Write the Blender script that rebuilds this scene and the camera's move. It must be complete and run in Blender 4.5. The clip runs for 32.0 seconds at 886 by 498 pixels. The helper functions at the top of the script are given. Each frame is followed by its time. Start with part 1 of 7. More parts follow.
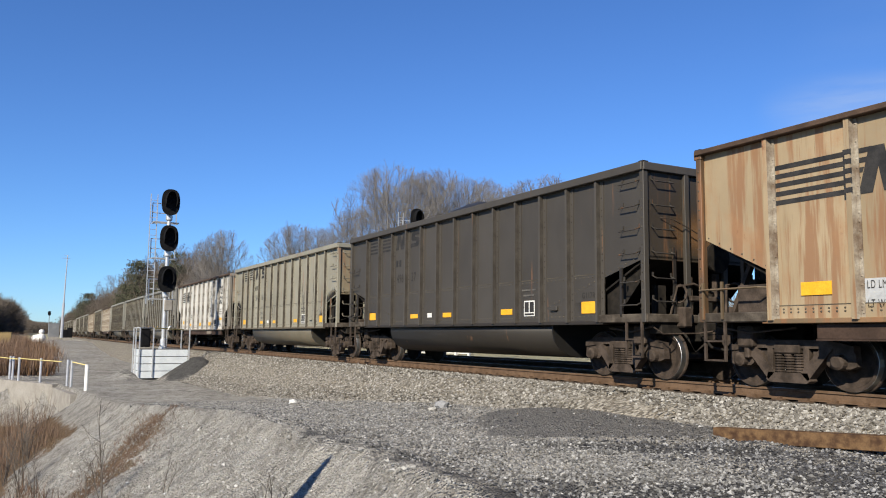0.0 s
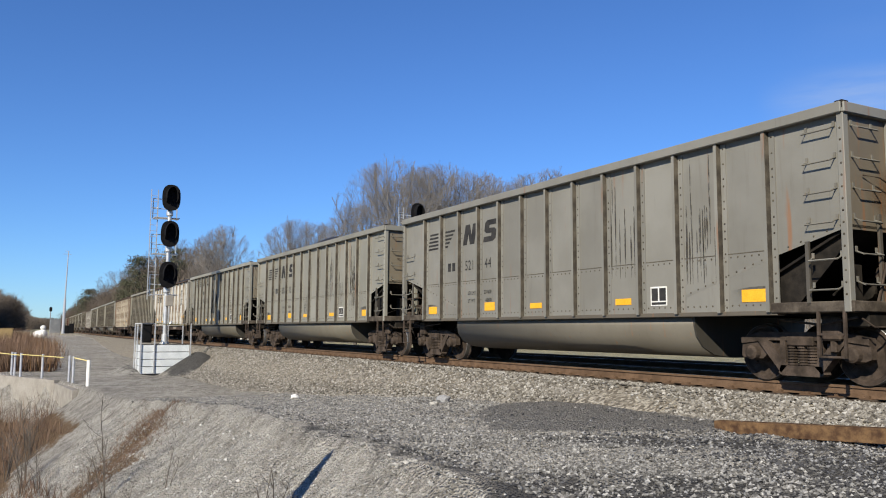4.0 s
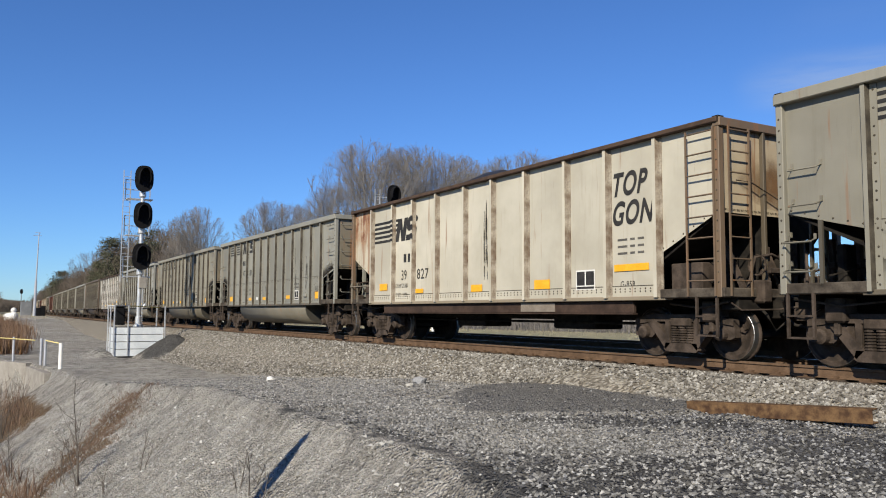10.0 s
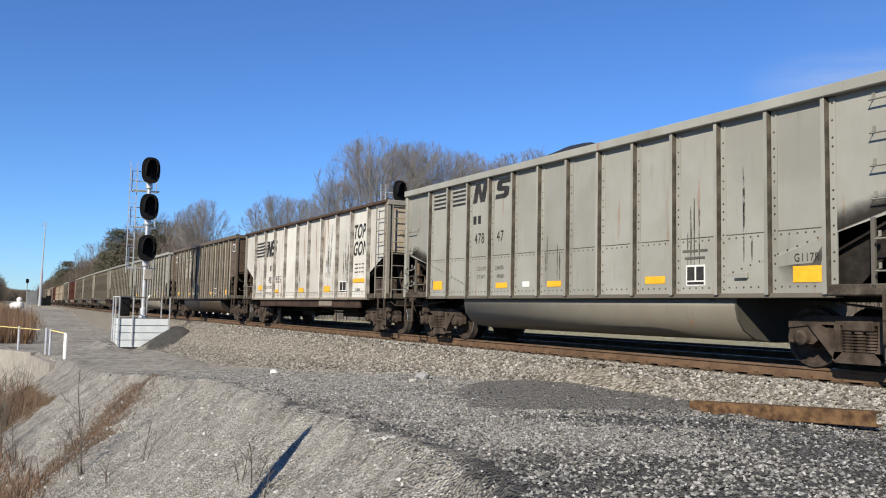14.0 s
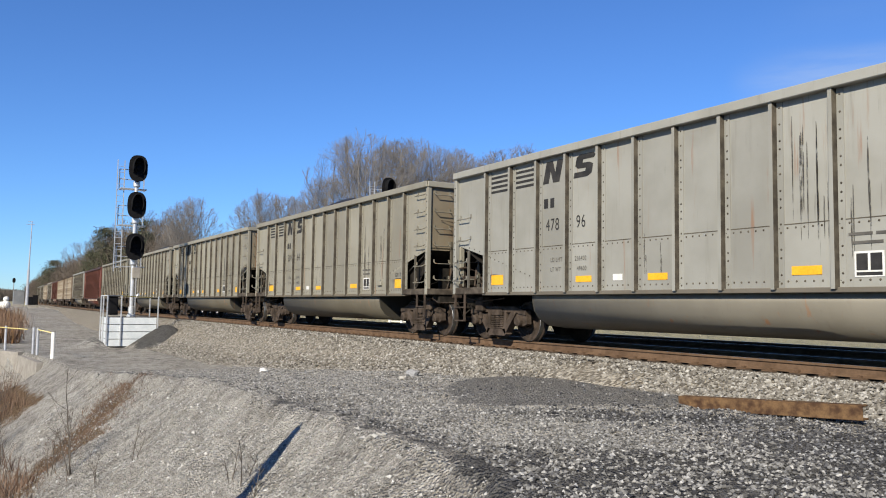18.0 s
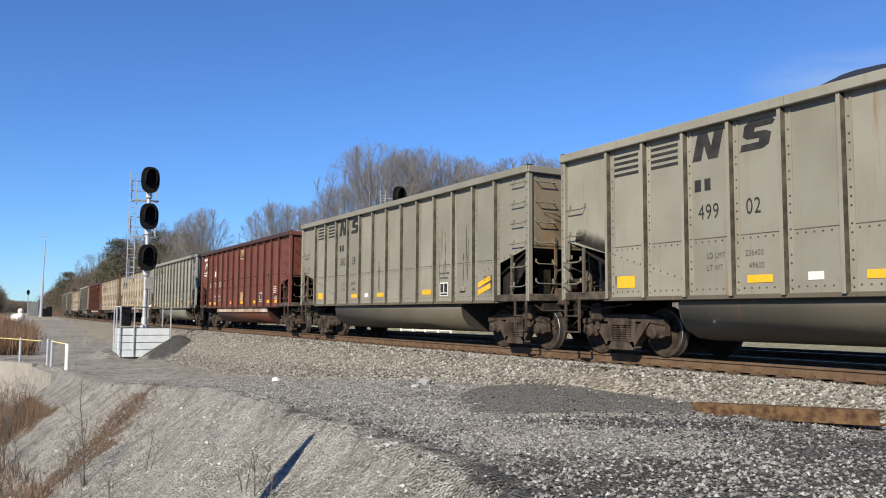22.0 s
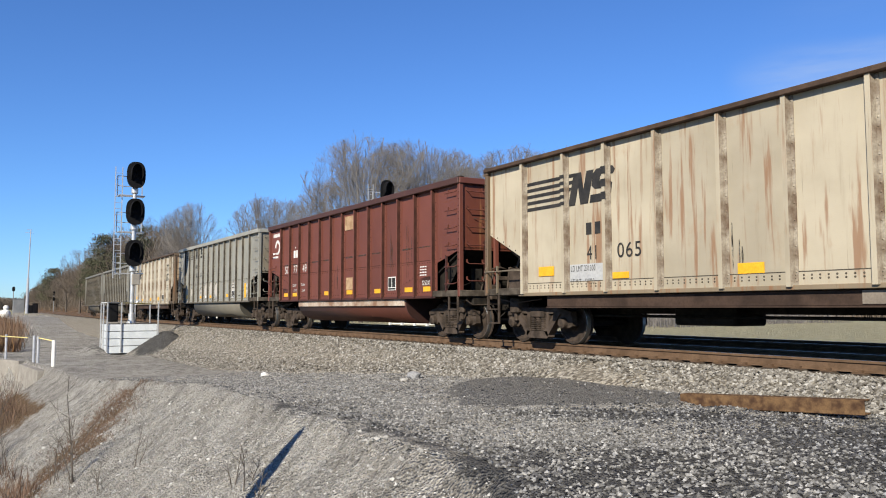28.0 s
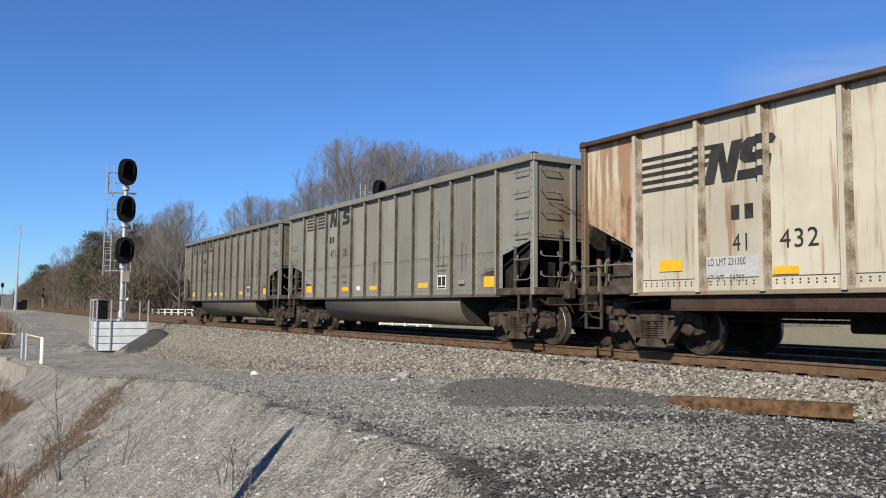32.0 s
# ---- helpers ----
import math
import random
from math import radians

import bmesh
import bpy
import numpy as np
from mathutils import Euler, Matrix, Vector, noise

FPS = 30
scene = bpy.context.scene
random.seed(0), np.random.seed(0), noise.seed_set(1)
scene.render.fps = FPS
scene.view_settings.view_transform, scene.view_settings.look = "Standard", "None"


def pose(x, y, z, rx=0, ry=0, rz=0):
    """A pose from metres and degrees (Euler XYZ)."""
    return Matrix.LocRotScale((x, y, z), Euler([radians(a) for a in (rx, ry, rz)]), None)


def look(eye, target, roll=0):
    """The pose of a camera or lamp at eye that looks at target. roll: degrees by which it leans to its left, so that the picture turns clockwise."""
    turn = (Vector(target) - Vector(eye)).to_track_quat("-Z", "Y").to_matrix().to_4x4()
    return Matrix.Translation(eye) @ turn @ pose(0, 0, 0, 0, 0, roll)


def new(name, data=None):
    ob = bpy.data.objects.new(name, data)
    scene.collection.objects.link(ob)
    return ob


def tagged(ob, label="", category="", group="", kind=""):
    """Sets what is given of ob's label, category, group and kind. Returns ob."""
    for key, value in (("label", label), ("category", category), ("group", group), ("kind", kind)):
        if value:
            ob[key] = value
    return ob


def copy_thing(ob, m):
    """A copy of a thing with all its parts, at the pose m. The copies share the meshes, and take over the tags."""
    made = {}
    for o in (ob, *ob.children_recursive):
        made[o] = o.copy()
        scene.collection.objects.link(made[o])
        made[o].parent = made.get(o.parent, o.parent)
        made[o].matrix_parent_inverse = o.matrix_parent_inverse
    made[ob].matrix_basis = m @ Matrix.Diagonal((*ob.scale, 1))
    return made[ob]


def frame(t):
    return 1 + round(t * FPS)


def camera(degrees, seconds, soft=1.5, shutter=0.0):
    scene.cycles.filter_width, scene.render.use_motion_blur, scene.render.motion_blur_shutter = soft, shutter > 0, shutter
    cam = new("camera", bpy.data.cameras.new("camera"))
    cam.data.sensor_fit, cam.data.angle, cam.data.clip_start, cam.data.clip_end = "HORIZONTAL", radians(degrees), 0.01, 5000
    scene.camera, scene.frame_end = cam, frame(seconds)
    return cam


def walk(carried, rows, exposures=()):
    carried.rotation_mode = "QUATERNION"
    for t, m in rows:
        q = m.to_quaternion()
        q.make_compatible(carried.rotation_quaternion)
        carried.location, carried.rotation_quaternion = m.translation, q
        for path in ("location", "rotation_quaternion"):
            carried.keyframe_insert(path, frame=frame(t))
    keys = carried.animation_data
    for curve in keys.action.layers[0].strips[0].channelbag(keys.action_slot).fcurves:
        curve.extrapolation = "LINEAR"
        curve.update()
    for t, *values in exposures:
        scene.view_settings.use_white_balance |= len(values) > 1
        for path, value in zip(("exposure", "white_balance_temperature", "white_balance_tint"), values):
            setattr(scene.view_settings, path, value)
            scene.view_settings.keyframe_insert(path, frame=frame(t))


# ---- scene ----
cam = camera(57.89, 32.0, 1.05)
EYE = 0.759  # eye height over the top of the rail
PATH = [
    (0.0, pose(0, 0, EYE, 96.28, -0.60, 61.32)),
    (0.5, pose(0, 0, EYE, 96.26, -0.21, 61.39)),
    (1.0, pose(0, 0, EYE, 96.12, -0.40, 61.30)),
    (1.5, pose(0, 0, EYE, 96.13, -0.57, 61.15)),
    (2.0, pose(0, 0, EYE, 96.13, -0.41, 61.20)),
    (2.5, pose(0, 0, EYE, 96.05, -0.47, 61.25)),
    (4.5, pose(0, 0, EYE, 95.79, -0.32, 61.42)),
    (5.0, pose(0, 0, EYE, 95.60, -0.28, 61.36)),
    (5.5, pose(0, 0, EYE, 95.56, 0.13, 61.18)),
    (6.0, pose(0, 0, EYE, 95.83, -0.04, 60.51)),
    (6.5, pose(0, 0, EYE, 95.55, -0.39, 59.90)),
    (7.0, pose(0, 0, EYE, 94.89, 0.04, 59.75)),
    (7.5, pose(0, 0, EYE, 94.85, -1.07, 59.86)),
    (8.0, pose(0, 0, EYE, 95.21, -0.15, 61.40)),
    (8.5, pose(0, 0, EYE, 95.07, 0.02, 61.67)),
    (9.0, pose(0, 0, EYE, 94.69, -0.47, 61.24)),
    (9.5, pose(0, 0, EYE, 94.60, 0.04, 60.48)),
    (10.0, pose(0, 0, EYE, 94.62, -0.32, 59.70)),
    (10.5, pose(0, 0, EYE, 94.65, -0.65, 59.30)),
    (11.0, pose(0, 0, EYE, 94.46, -0.39, 59.51)),
    (11.5, pose(0, 0, EYE, 94.21, -0.46, 59.69)),
    (12.0, pose(0, 0, EYE, 94.10, -0.73, 59.94)),
    (12.5, pose(0, 0, EYE, 94.12, -0.79, 60.11)),
    (13.0, pose(0, 0, EYE, 94.19, -0.96, 60.09)),
    (13.5, pose(0, 0, EYE, 94.30, -1.23, 60.03)),
    (14.0, pose(0, 0, EYE, 94.33, -1.21, 59.99)),
    (14.5, pose(0, 0, EYE, 94.23, -1.15, 59.98)),
    (16.5, pose(0, 0, EYE, 94.74, -1.15, 59.55)),
    (17.0, pose(0, 0, EYE, 94.56, -1.33, 59.60)),
    (17.5, pose(0, 0, EYE, 94.33, -1.33, 59.40)),
    (18.0, pose(0, 0, EYE, 94.13, -0.87, 59.25)),
    (18.5, pose(0, 0, EYE, 94.36, -0.43, 59.28)),
    (19.0, pose(0, 0, EYE, 94.17, 0.24, 59.47)),
    (19.5, pose(0, 0, EYE, 94.27, 0.25, 59.81)),
    (20.0, pose(0, 0, EYE, 94.68, 0.03, 59.89)),
    (20.5, pose(0, 0, EYE, 94.71, 0.01, 60.10)),
    (21.0, pose(0, 0, EYE, 94.71, -0.01, 60.09)),
    (21.5, pose(0, 0, EYE, 94.79, -0.23, 60.08)),
    (22.0, pose(0, 0, EYE, 94.70, -0.37, 60.08)),
    (22.5, pose(0, 0, EYE, 94.84, -0.64, 59.95)),
    (23.0, pose(0, 0, EYE, 94.72, -0.41, 59.95)),
    (23.5, pose(0, 0, EYE, 94.46, -0.38, 59.93)),
    (24.0, pose(0, 0, EYE, 94.29, -0.47, 59.89)),
    (24.5, pose(0, 0, EYE, 94.30, -0.58, 59.89)),
    (25.0, pose(0, 0, EYE, 94.20, -0.20, 59.70)),
    (25.5, pose(0, 0, EYE, 94.14, -0.12, 59.71)),
    (26.0, pose(0, 0, EYE, 94.26, 0.01, 59.59)),
    (26.5, pose(0, 0, EYE, 94.26, 0.10, 59.53)),
    (28.5, pose(0, 0, EYE, 94.21, -0.01, 59.16)),
    (29.0, pose(0, 0, EYE, 94.12, -0.20, 59.14)),
    (29.5, pose(0, 0, EYE, 94.20, -0.42, 59.07)),
    (30.0, pose(0, 0, EYE, 94.14, -0.62, 58.95)),
    (30.5, pose(0, 0, EYE, 94.20, -0.72, 58.79)),
    (31.0, pose(0, 0, EYE, 94.25, -0.76, 58.61)),
    (31.5, pose(0, 0, EYE, 94.40, -0.77, 58.60)),
    (32.0, pose(0, 0, EYE, 94.28, -0.48, 58.63)),
]
EXPOSURES = [(0.0, 0.69), (1.0, 0.72), (2.0, 0.62), (5.0, 0.62), (7.0, 0.52), (8.0, 0.42), (9.0, 0.47), (10.0, 0.52), (11.0, 0.5), (12.0, 0.62), (14.0, 0.67), (17.0, 0.74), (19.0, 0.7), (24.0, 0.7), (26.0, 0.62), (28.5, 0.77), (29.0, 0.8), (30.0, 0.62), (31.0, 0.57), (32.0, 0.57)]
walk(cam, PATH, EXPOSURES)

# ---- world and sun ----
world = bpy.data.worlds.new("world")
scene.world = world
world.use_nodes = True
wt = world.node_tree
sky = wt.nodes.new("ShaderNodeTexSky")
sky.sky_type, sky.sun_disc = "NISHITA", False
SUN_EL, SUN_AZ = radians(32), math.atan2(-0.819, 0.574)  # where the sun stands, from +X
sky.sun_elevation = SUN_EL
sky.sun_rotation = math.pi / 2 - SUN_AZ
sky.air_density, sky.dust_density, sky.ozone_density, sky.altitude = 1.0, 0.0, 4.0, 300
# the clip's camera renders the clear winter sky a deeper blue
tint = wt.nodes.new("ShaderNodeMix")
tint.data_type, tint.blend_type = "RGBA", "MULTIPLY"
tint.inputs[0].default_value, tint.inputs[7].default_value = 1.0, (0.62, 0.93, 1.38, 1)
wt.links.new(sky.outputs[0], tint.inputs[6])
# thin streaks of high cloud
wc = wt.nodes.new("ShaderNodeTexCoord")
wm = wt.nodes.new("ShaderNodeMapping")
wm.inputs["Scale"].default_value = (2.0, 2.6, 13.0)
wm.inputs["Location"].default_value = (0.4, 0.1, 0.25)
wn = wt.nodes.new("ShaderNodeTexNoise")
wn.inputs["Scale"].default_value, wn.inputs["Detail"].default_value = 1.6, 6
wr = wt.nodes.new("ShaderNodeMapRange")
wr.inputs["From Min"].default_value, wr.inputs["From Max"].default_value, wr.inputs["To Max"].default_value = 0.34, 0.66, 0.62
wd = wt.nodes.new("ShaderNodeVectorMath")  # the veil lies in one quarter of the sky
wd.operation = "DOT_PRODUCT"
wd.inputs[1].default_value = (-0.4825, 0.836, 0.262)
wq = wt.nodes.new("ShaderNodeMapRange")
wq.interpolation_type = "SMOOTHSTEP"
wq.inputs["From Min"].default_value, wq.inputs["From Max"].default_value, wq.inputs["To Min"].default_value = 0.986, 0.9985, 0.0
wp = wt.nodes.new("ShaderNodeMath")
wp.operation = "MULTIPLY"
wt.links.new(wc.outputs["Generated"], wd.inputs[0])
wt.links.new(wd.outputs["Value"], wq.inputs["Value"])
wh = wt.nodes.new("ShaderNodeSeparateXYZ")
wt.links.new(wc.outputs["Generated"], wh.inputs[0])
wf = wt.nodes.new("ShaderNodeMath")
wf.operation, wf.inputs[1].default_value = "SUBTRACT", 0.262
wg = wt.nodes.new("ShaderNodeMath")
wg.operation = "ABSOLUTE"
wb = wt.nodes.new("ShaderNodeMapRange")
wb.interpolation_type = "SMOOTHSTEP"
wb.inputs["From Min"].default_value, wb.inputs["From Max"].default_value, wb.inputs["To Min"].default_value, wb.inputs["To Max"].default_value = 0.004, 0.036, 1.0, 0.05
wv = wt.nodes.new("ShaderNodeMath")
wv.operation = "MULTIPLY"
wt.links.new(wh.outputs["Z"], wf.inputs[0])
wt.links.new(wf.outputs[0], wg.inputs[0])
wt.links.new(wg.outputs[0], wb.inputs["Value"])
wt.links.new(wb.outputs[0], wv.inputs[0])
wt.links.new(wq.outputs[0], wv.inputs[1])
wt.links.new(wv.outputs[0], wp.inputs[1])
wx = wt.nodes.new("ShaderNodeMix")
wx.data_type = "RGBA"
wx.inputs[7].default_value = (6.0, 6.6, 7.2, 1)
wt.links.new(wc.outputs["Generated"], wm.inputs[0])
wt.links.new(wm.outputs[0], wn.inputs["Vector"])
wt.links.new(wn.outputs["Fac"], wr.inputs["Value"])
wt.links.new(wr.outputs[0], wp.inputs[0])
wt.links.new(wp.outputs[0], wx.inputs[0])
wt.links.new(tint.outputs[2], wx.inputs[6])
wt.links.new(wx.outputs[2], wt.nodes["Background"].inputs[0])
wt.nodes["Background"].inputs[1].default_value = 0.065
sun = new("sun", bpy.data.lights.new("sun", "SUN"))
sun.data.energy, sun.data.angle, sun.data.color = 5.0, radians(0.53), (1.0, 0.918, 0.762)
sun.matrix_world = look((0, 0, 60), Vector((0, 0, 60)) - Vector((math.cos(SUN_EL) * math.cos(SUN_AZ), math.cos(SUN_EL) * math.sin(SUN_AZ), math.sin(SUN_EL))))

# ---- materials ----


class Nodes:
    """Short hands for one material's node tree."""

    def __init__(self, name, rough=0.7, metal=0.0):
        self.mat = bpy.data.materials.new(name)
        self.mat.use_nodes = True
        self.tree = self.mat.node_tree
        self.bsdf = self.tree.nodes["Principled BSDF"]
        self.bsdf.inputs["Roughness"].default_value = rough
        self.bsdf.inputs["Metallic"].default_value = metal
        if rough >= 0.7 and metal < 0.5:
            self.bsdf.inputs["Specular IOR Level"].default_value = 0.12  # dusty, dead surfaces
        self.coord = self.tree.nodes.new("ShaderNodeTexCoord").outputs["Object"]

    def put(self, socket, value):
        if isinstance(value, bpy.types.NodeSocket):
            self.tree.links.new(value, socket)
        elif isinstance(value, (tuple, list)) and len(value) == 3 and socket.type == "RGBA":
            socket.default_value = (*value, 1)
        else:
            socket.default_value = value

    def mapped(self, scale, offset=None):
        n = self.tree.nodes.new("ShaderNodeMapping")
        self.put(n.inputs["Vector"], self.coord)
        n.inputs["Scale"].default_value = scale
        if offset is not None:
            self.put(n.inputs["Location"], offset)
        return n.outputs[0]

    def noise(self, scale, detail=3.0, rough=0.55, vector=None):
        n = self.tree.nodes.new("ShaderNodeTexNoise")
        self.put(n.inputs["Vector"], vector or self.coord)
        n.inputs["Scale"].default_value, n.inputs["Detail"].default_value, n.inputs["Roughness"].default_value = scale, detail, rough
        return n.outputs["Fac"]

    def cells(self, scale, vector=None, output="Color"):
        n = self.tree.nodes.new("ShaderNodeTexVoronoi")
        self.put(n.inputs["Vector"], vector or self.coord)
        n.inputs["Scale"].default_value = scale
        return n.outputs[output]

    def ramp(self, fac, lo, hi, a=0.0, b=1.0):
        n = self.tree.nodes.new("ShaderNodeMapRange")
        n.interpolation_type = "SMOOTHSTEP"
        self.put(n.inputs["Value"], fac)
        for k, v in (("From Min", lo), ("From Max", hi), ("To Min", a), ("To Max", b)):
            self.put(n.inputs[k], v)
        return n.outputs[0]

    def mix(self, fac, a, b, blend="MIX"):
        n = self.tree.nodes.new("ShaderNodeMix")
        n.data_type, n.blend_type = "RGBA", blend
        self.put(n.inputs[0], fac), self.put(n.inputs[6], a), self.put(n.inputs[7], b)
        return n.outputs[2]

    def math(self, op, a, b=0.0):
        n = self.tree.nodes.new("ShaderNodeMath")
        n.operation = op
        self.put(n.inputs[0], a), self.put(n.inputs[1], b)
        return n.outputs[0]

    def info(self, name):
        return self.tree.nodes.new("ShaderNodeObjectInfo").outputs[name]

    def bump(self, height, strength=0.3, distance=0.01):
        n = self.tree.nodes.new("ShaderNodeBump")
        n.inputs["Strength"].default_value, n.inputs["Distance"].default_value = strength, distance
        self.put(n.inputs["Height"], height)
        self.put(self.bsdf.inputs["Normal"], n.outputs[0])

    def color(self, value):
        self.put(self.bsdf.inputs["Base Color"], value)
        return self.mat


def simple(name, a, b, scale=6.0, rough=0.7, metal=0.0, bump=0.15):
    """A surface that wanders between two tones at two scales."""
    n = Nodes(name, rough, metal)
    v = n.noise(scale, 5)
    w = n.noise(scale * 9, 3)
    c = n.mix(n.ramp(v, 0.3, 0.7), a, b)
    c = n.mix(n.ramp(w, 0.35, 0.75, 0.0, 0.35), c, tuple(x * 0.55 for x in a))
    n.bump(w, bump, 0.004)
    return n.color(c)


def car_paint_material():
    """Weathered paint: the tone comes from the object's colour, the rust from its alpha."""
    n = Nodes("weathered car paint", 0.62)
    shift = n.math("MULTIPLY", n.info("Random"), 40.0)
    big = n.noise(0.7, 4, 0.6, n.mapped((1, 1, 1), shift))
    streak = n.noise(1.0, 5, 0.65, n.mapped((7, 7, 0.55), shift))
    thin = n.noise(1.0, 4, 0.6, n.mapped((26, 26, 1.1), shift))
    fine = n.noise(38, 3, 0.6)
    base = n.info("Color")
    c = n.mix(n.ramp(big, 0.32, 0.68), n.mix(1.0, base, (1.13, 1.125, 1.115), "MULTIPLY"), n.mix(1.0, base, (0.93, 0.915, 0.885), "MULTIPLY"))
    one = n.ramp(n.info("Random"), 0.0, 1.0, 0.90, 1.10)
    c = n.mix(1.0, c, one, "MULTIPLY")
    c = n.mix(n.ramp(streak, 0.54, 0.78, 0.0, 0.36), c, n.mix(1.0, base, (0.55, 0.49, 0.41), "MULTIPLY"))
    c = n.mix(n.ramp(thin, 0.66, 0.78, 0.0, 0.55), c, n.mix(1.0, base, (0.22, 0.19, 0.16), "MULTIPLY"))
    c = n.mix(n.ramp(fine, 0.6, 0.8, 0.0, 0.18), c, (0.052, 0.046, 0.036))
    rustiness = n.math("SUBTRACT", 1.0, n.info("Alpha"))
    level = n.math("SUBTRACT", 0.92, n.math("MULTIPLY", rustiness, 0.5))
    patch = n.math("ADD", n.math("MULTIPLY", n.noise(1.0, 6, 0.68, n.mapped((1.1, 1.1, 0.8), shift)), 0.75), n.math("MULTIPLY", streak, 0.3))
    rust = n.mix(n.noise(14, 4), (0.104, 0.033, 0.014), (0.195, 0.081, 0.036))
    runs = n.noise(1.0, 5, 0.6, n.mapped((6.5, 6.5, 0.42), n.math("ADD", shift, 9.0)))
    gate = n.math("SUBTRACT", 0.68, n.math("MULTIPLY", rustiness, 0.34))
    c = n.mix(n.ramp(runs, n.math("SUBTRACT", gate, 0.03), n.math("ADD", gate, 0.10), 0.0, 0.75), c, (0.195, 0.088, 0.036))
    soft = n.mix(n.ramp(patch, n.math("SUBTRACT", level, 0.16), level, 0.0, 0.55), c, (0.273, 0.143, 0.065))
    c = n.mix(n.ramp(patch, n.math("SUBTRACT", level, 0.03), n.math("ADD", level, 0.05), 0.0, 0.95), soft, rust)
    n.bump(n.math("ADD", fine, n.math("MULTIPLY", big, 3.0)), 0.12, 0.01)
    return n.color(c)


def gravel_material():
    """The ground: grey stone dust, dark fines, dry earth and grass by the zones of the sheet."""
    n = Nodes("gravel ground", 0.95)
    zone = n.tree.nodes.new("ShaderNodeAttribute")
    zone.attribute_name = "zones"
    sep = n.tree.nodes.new("ShaderNodeSeparateColor")
    n.put(sep.inputs[0], zone.outputs["Color"])
    earth, fines, grass, smear = sep.outputs[0], sep.outputs[1], sep.outputs[2], zone.outputs["Alpha"]
    big, mid, fine = n.noise(0.35, 5), n.noise(3.0, 6, 0.7), n.noise(21, 5, 0.75)
    stones = n.cells(34)
    g = n.mix(n.ramp(big, 0.35, 0.65), (0.403, 0.377, 0.335), (0.488, 0.461, 0.413))
    g = n.mix(n.ramp(mid, 0.42, 0.66, 0.0, 0.65), g, (0.163, 0.15, 0.13))
    rill = n.noise(1.0, 4, 0.6, n.mapped((2.4, 0.28, 0.5)))
    g = n.mix(n.ramp(rill, 0.5, 0.68, 0.0, 0.45), g, (0.13, 0.124, 0.111))
    g = n.mix(0.35, g, n.ramp(stones, 0.15, 0.85), "SOFT_LIGHT")
    g = n.mix(n.ramp(fine, 0.56, 0.72, 0.0, 0.6), g, (0.403, 0.387, 0.354))
    g = n.mix(n.ramp(n.noise(60, 3, 0.7), 0.54, 0.72, 0.0, 0.6), g, (0.111, 0.104, 0.093))
    dark = n.mix(n.ramp(fine, 0.42, 0.66), (0.034, 0.034, 0.036), (0.115, 0.114, 0.115))
    lumpy = n.math("ADD", n.math("MULTIPLY", mid, 0.9), n.math("MULTIPLY", fine, 0.5))
    g = n.mix(n.ramp(n.math("ADD", fines, n.math("SUBTRACT", lumpy, 0.72)), 0.35, 0.65, 0.0, 0.85), g, dark)
    brown = n.mix(n.ramp(fine, 0.35, 0.7), (0.105, 0.066, 0.039), (0.235, 0.165, 0.10))
    g = n.mix(n.ramp(n.math("ADD", earth, n.math("SUBTRACT", lumpy, 0.72)), 0.4, 0.62), g, brown)
    turf = n.mix(n.ramp(mid, 0.35, 0.65), (0.34, 0.31, 0.19), (0.48, 0.44, 0.30))
    turf = n.mix(n.ramp(fine, 0.45, 0.7, 0, 0.5), turf, (0.156, 0.143, 0.065))
    g = n.mix(n.ramp(grass, 0.3, 0.7), g, turf)
    silt = n.mix(n.ramp(fine, 0.35, 0.7), (0.155, 0.148, 0.138), (0.255, 0.245, 0.228))
    silt = n.mix(n.ramp(n.noise(60, 2, 0.6), 0.66, 0.74), silt, (0.30, 0.295, 0.285))
    g = n.mix(n.ramp(n.math("ADD", smear, n.math("MULTIPLY", n.math("SUBTRACT", lumpy, 0.72), 0.5)), 0.35, 0.5), g, silt)
    clods = n.noise(7.0, 4, 0.7)
    n.bump(n.math("ADD", n.math("ADD", fine, n.math("MULTIPLY", clods, 1.6)), n.math("MULTIPLY", n.cells(34, None, "Distance"), 1.2)), 1.0, 0.075)
    return n.color(g)


def stone_material(name, a, b, c):
    """Loose stones, each with its own tone."""
    n = Nodes(name, 0.9)
    geo = n.tree.nodes.new("ShaderNodeNewGeometry").outputs["Random Per Island"]
    t = n.mix(n.ramp(geo, 0.0, 0.7), a, b)
    t = n.mix(n.ramp(geo, 0.72, 1.0), t, c)
    v = n.noise(45, 3)
    t = n.mix(n.ramp(v, 0.4, 0.75, 0, 0.4), t, tuple(x * 0.5 for x in a))
    n.bump(v, 0.4, 0.006)
    return n.color(t)


PAINT = car_paint_material()
GRAVEL = gravel_material()
BALLAST = stone_material("pale ballast stone", (0.092, 0.083, 0.071), (0.222, 0.207, 0.181), (0.365, 0.35, 0.32))
ROADSTONE = stone_material("grey road stone", (0.075, 0.073, 0.070), (0.20, 0.196, 0.188), (0.37, 0.363, 0.348))
SLOPESTONE = stone_material("chalky slope stone", (0.15, 0.144, 0.132), (0.335, 0.327, 0.305), (0.50, 0.49, 0.463))
DARKSTONE = stone_material("dark crushed stone", (0.020, 0.020, 0.022), (0.075, 0.075, 0.079), (0.26, 0.26, 0.262))
RAIL = simple("rust-brown rail", (0.088, 0.055, 0.034), (0.14, 0.089, 0.056), 5, 0.75)
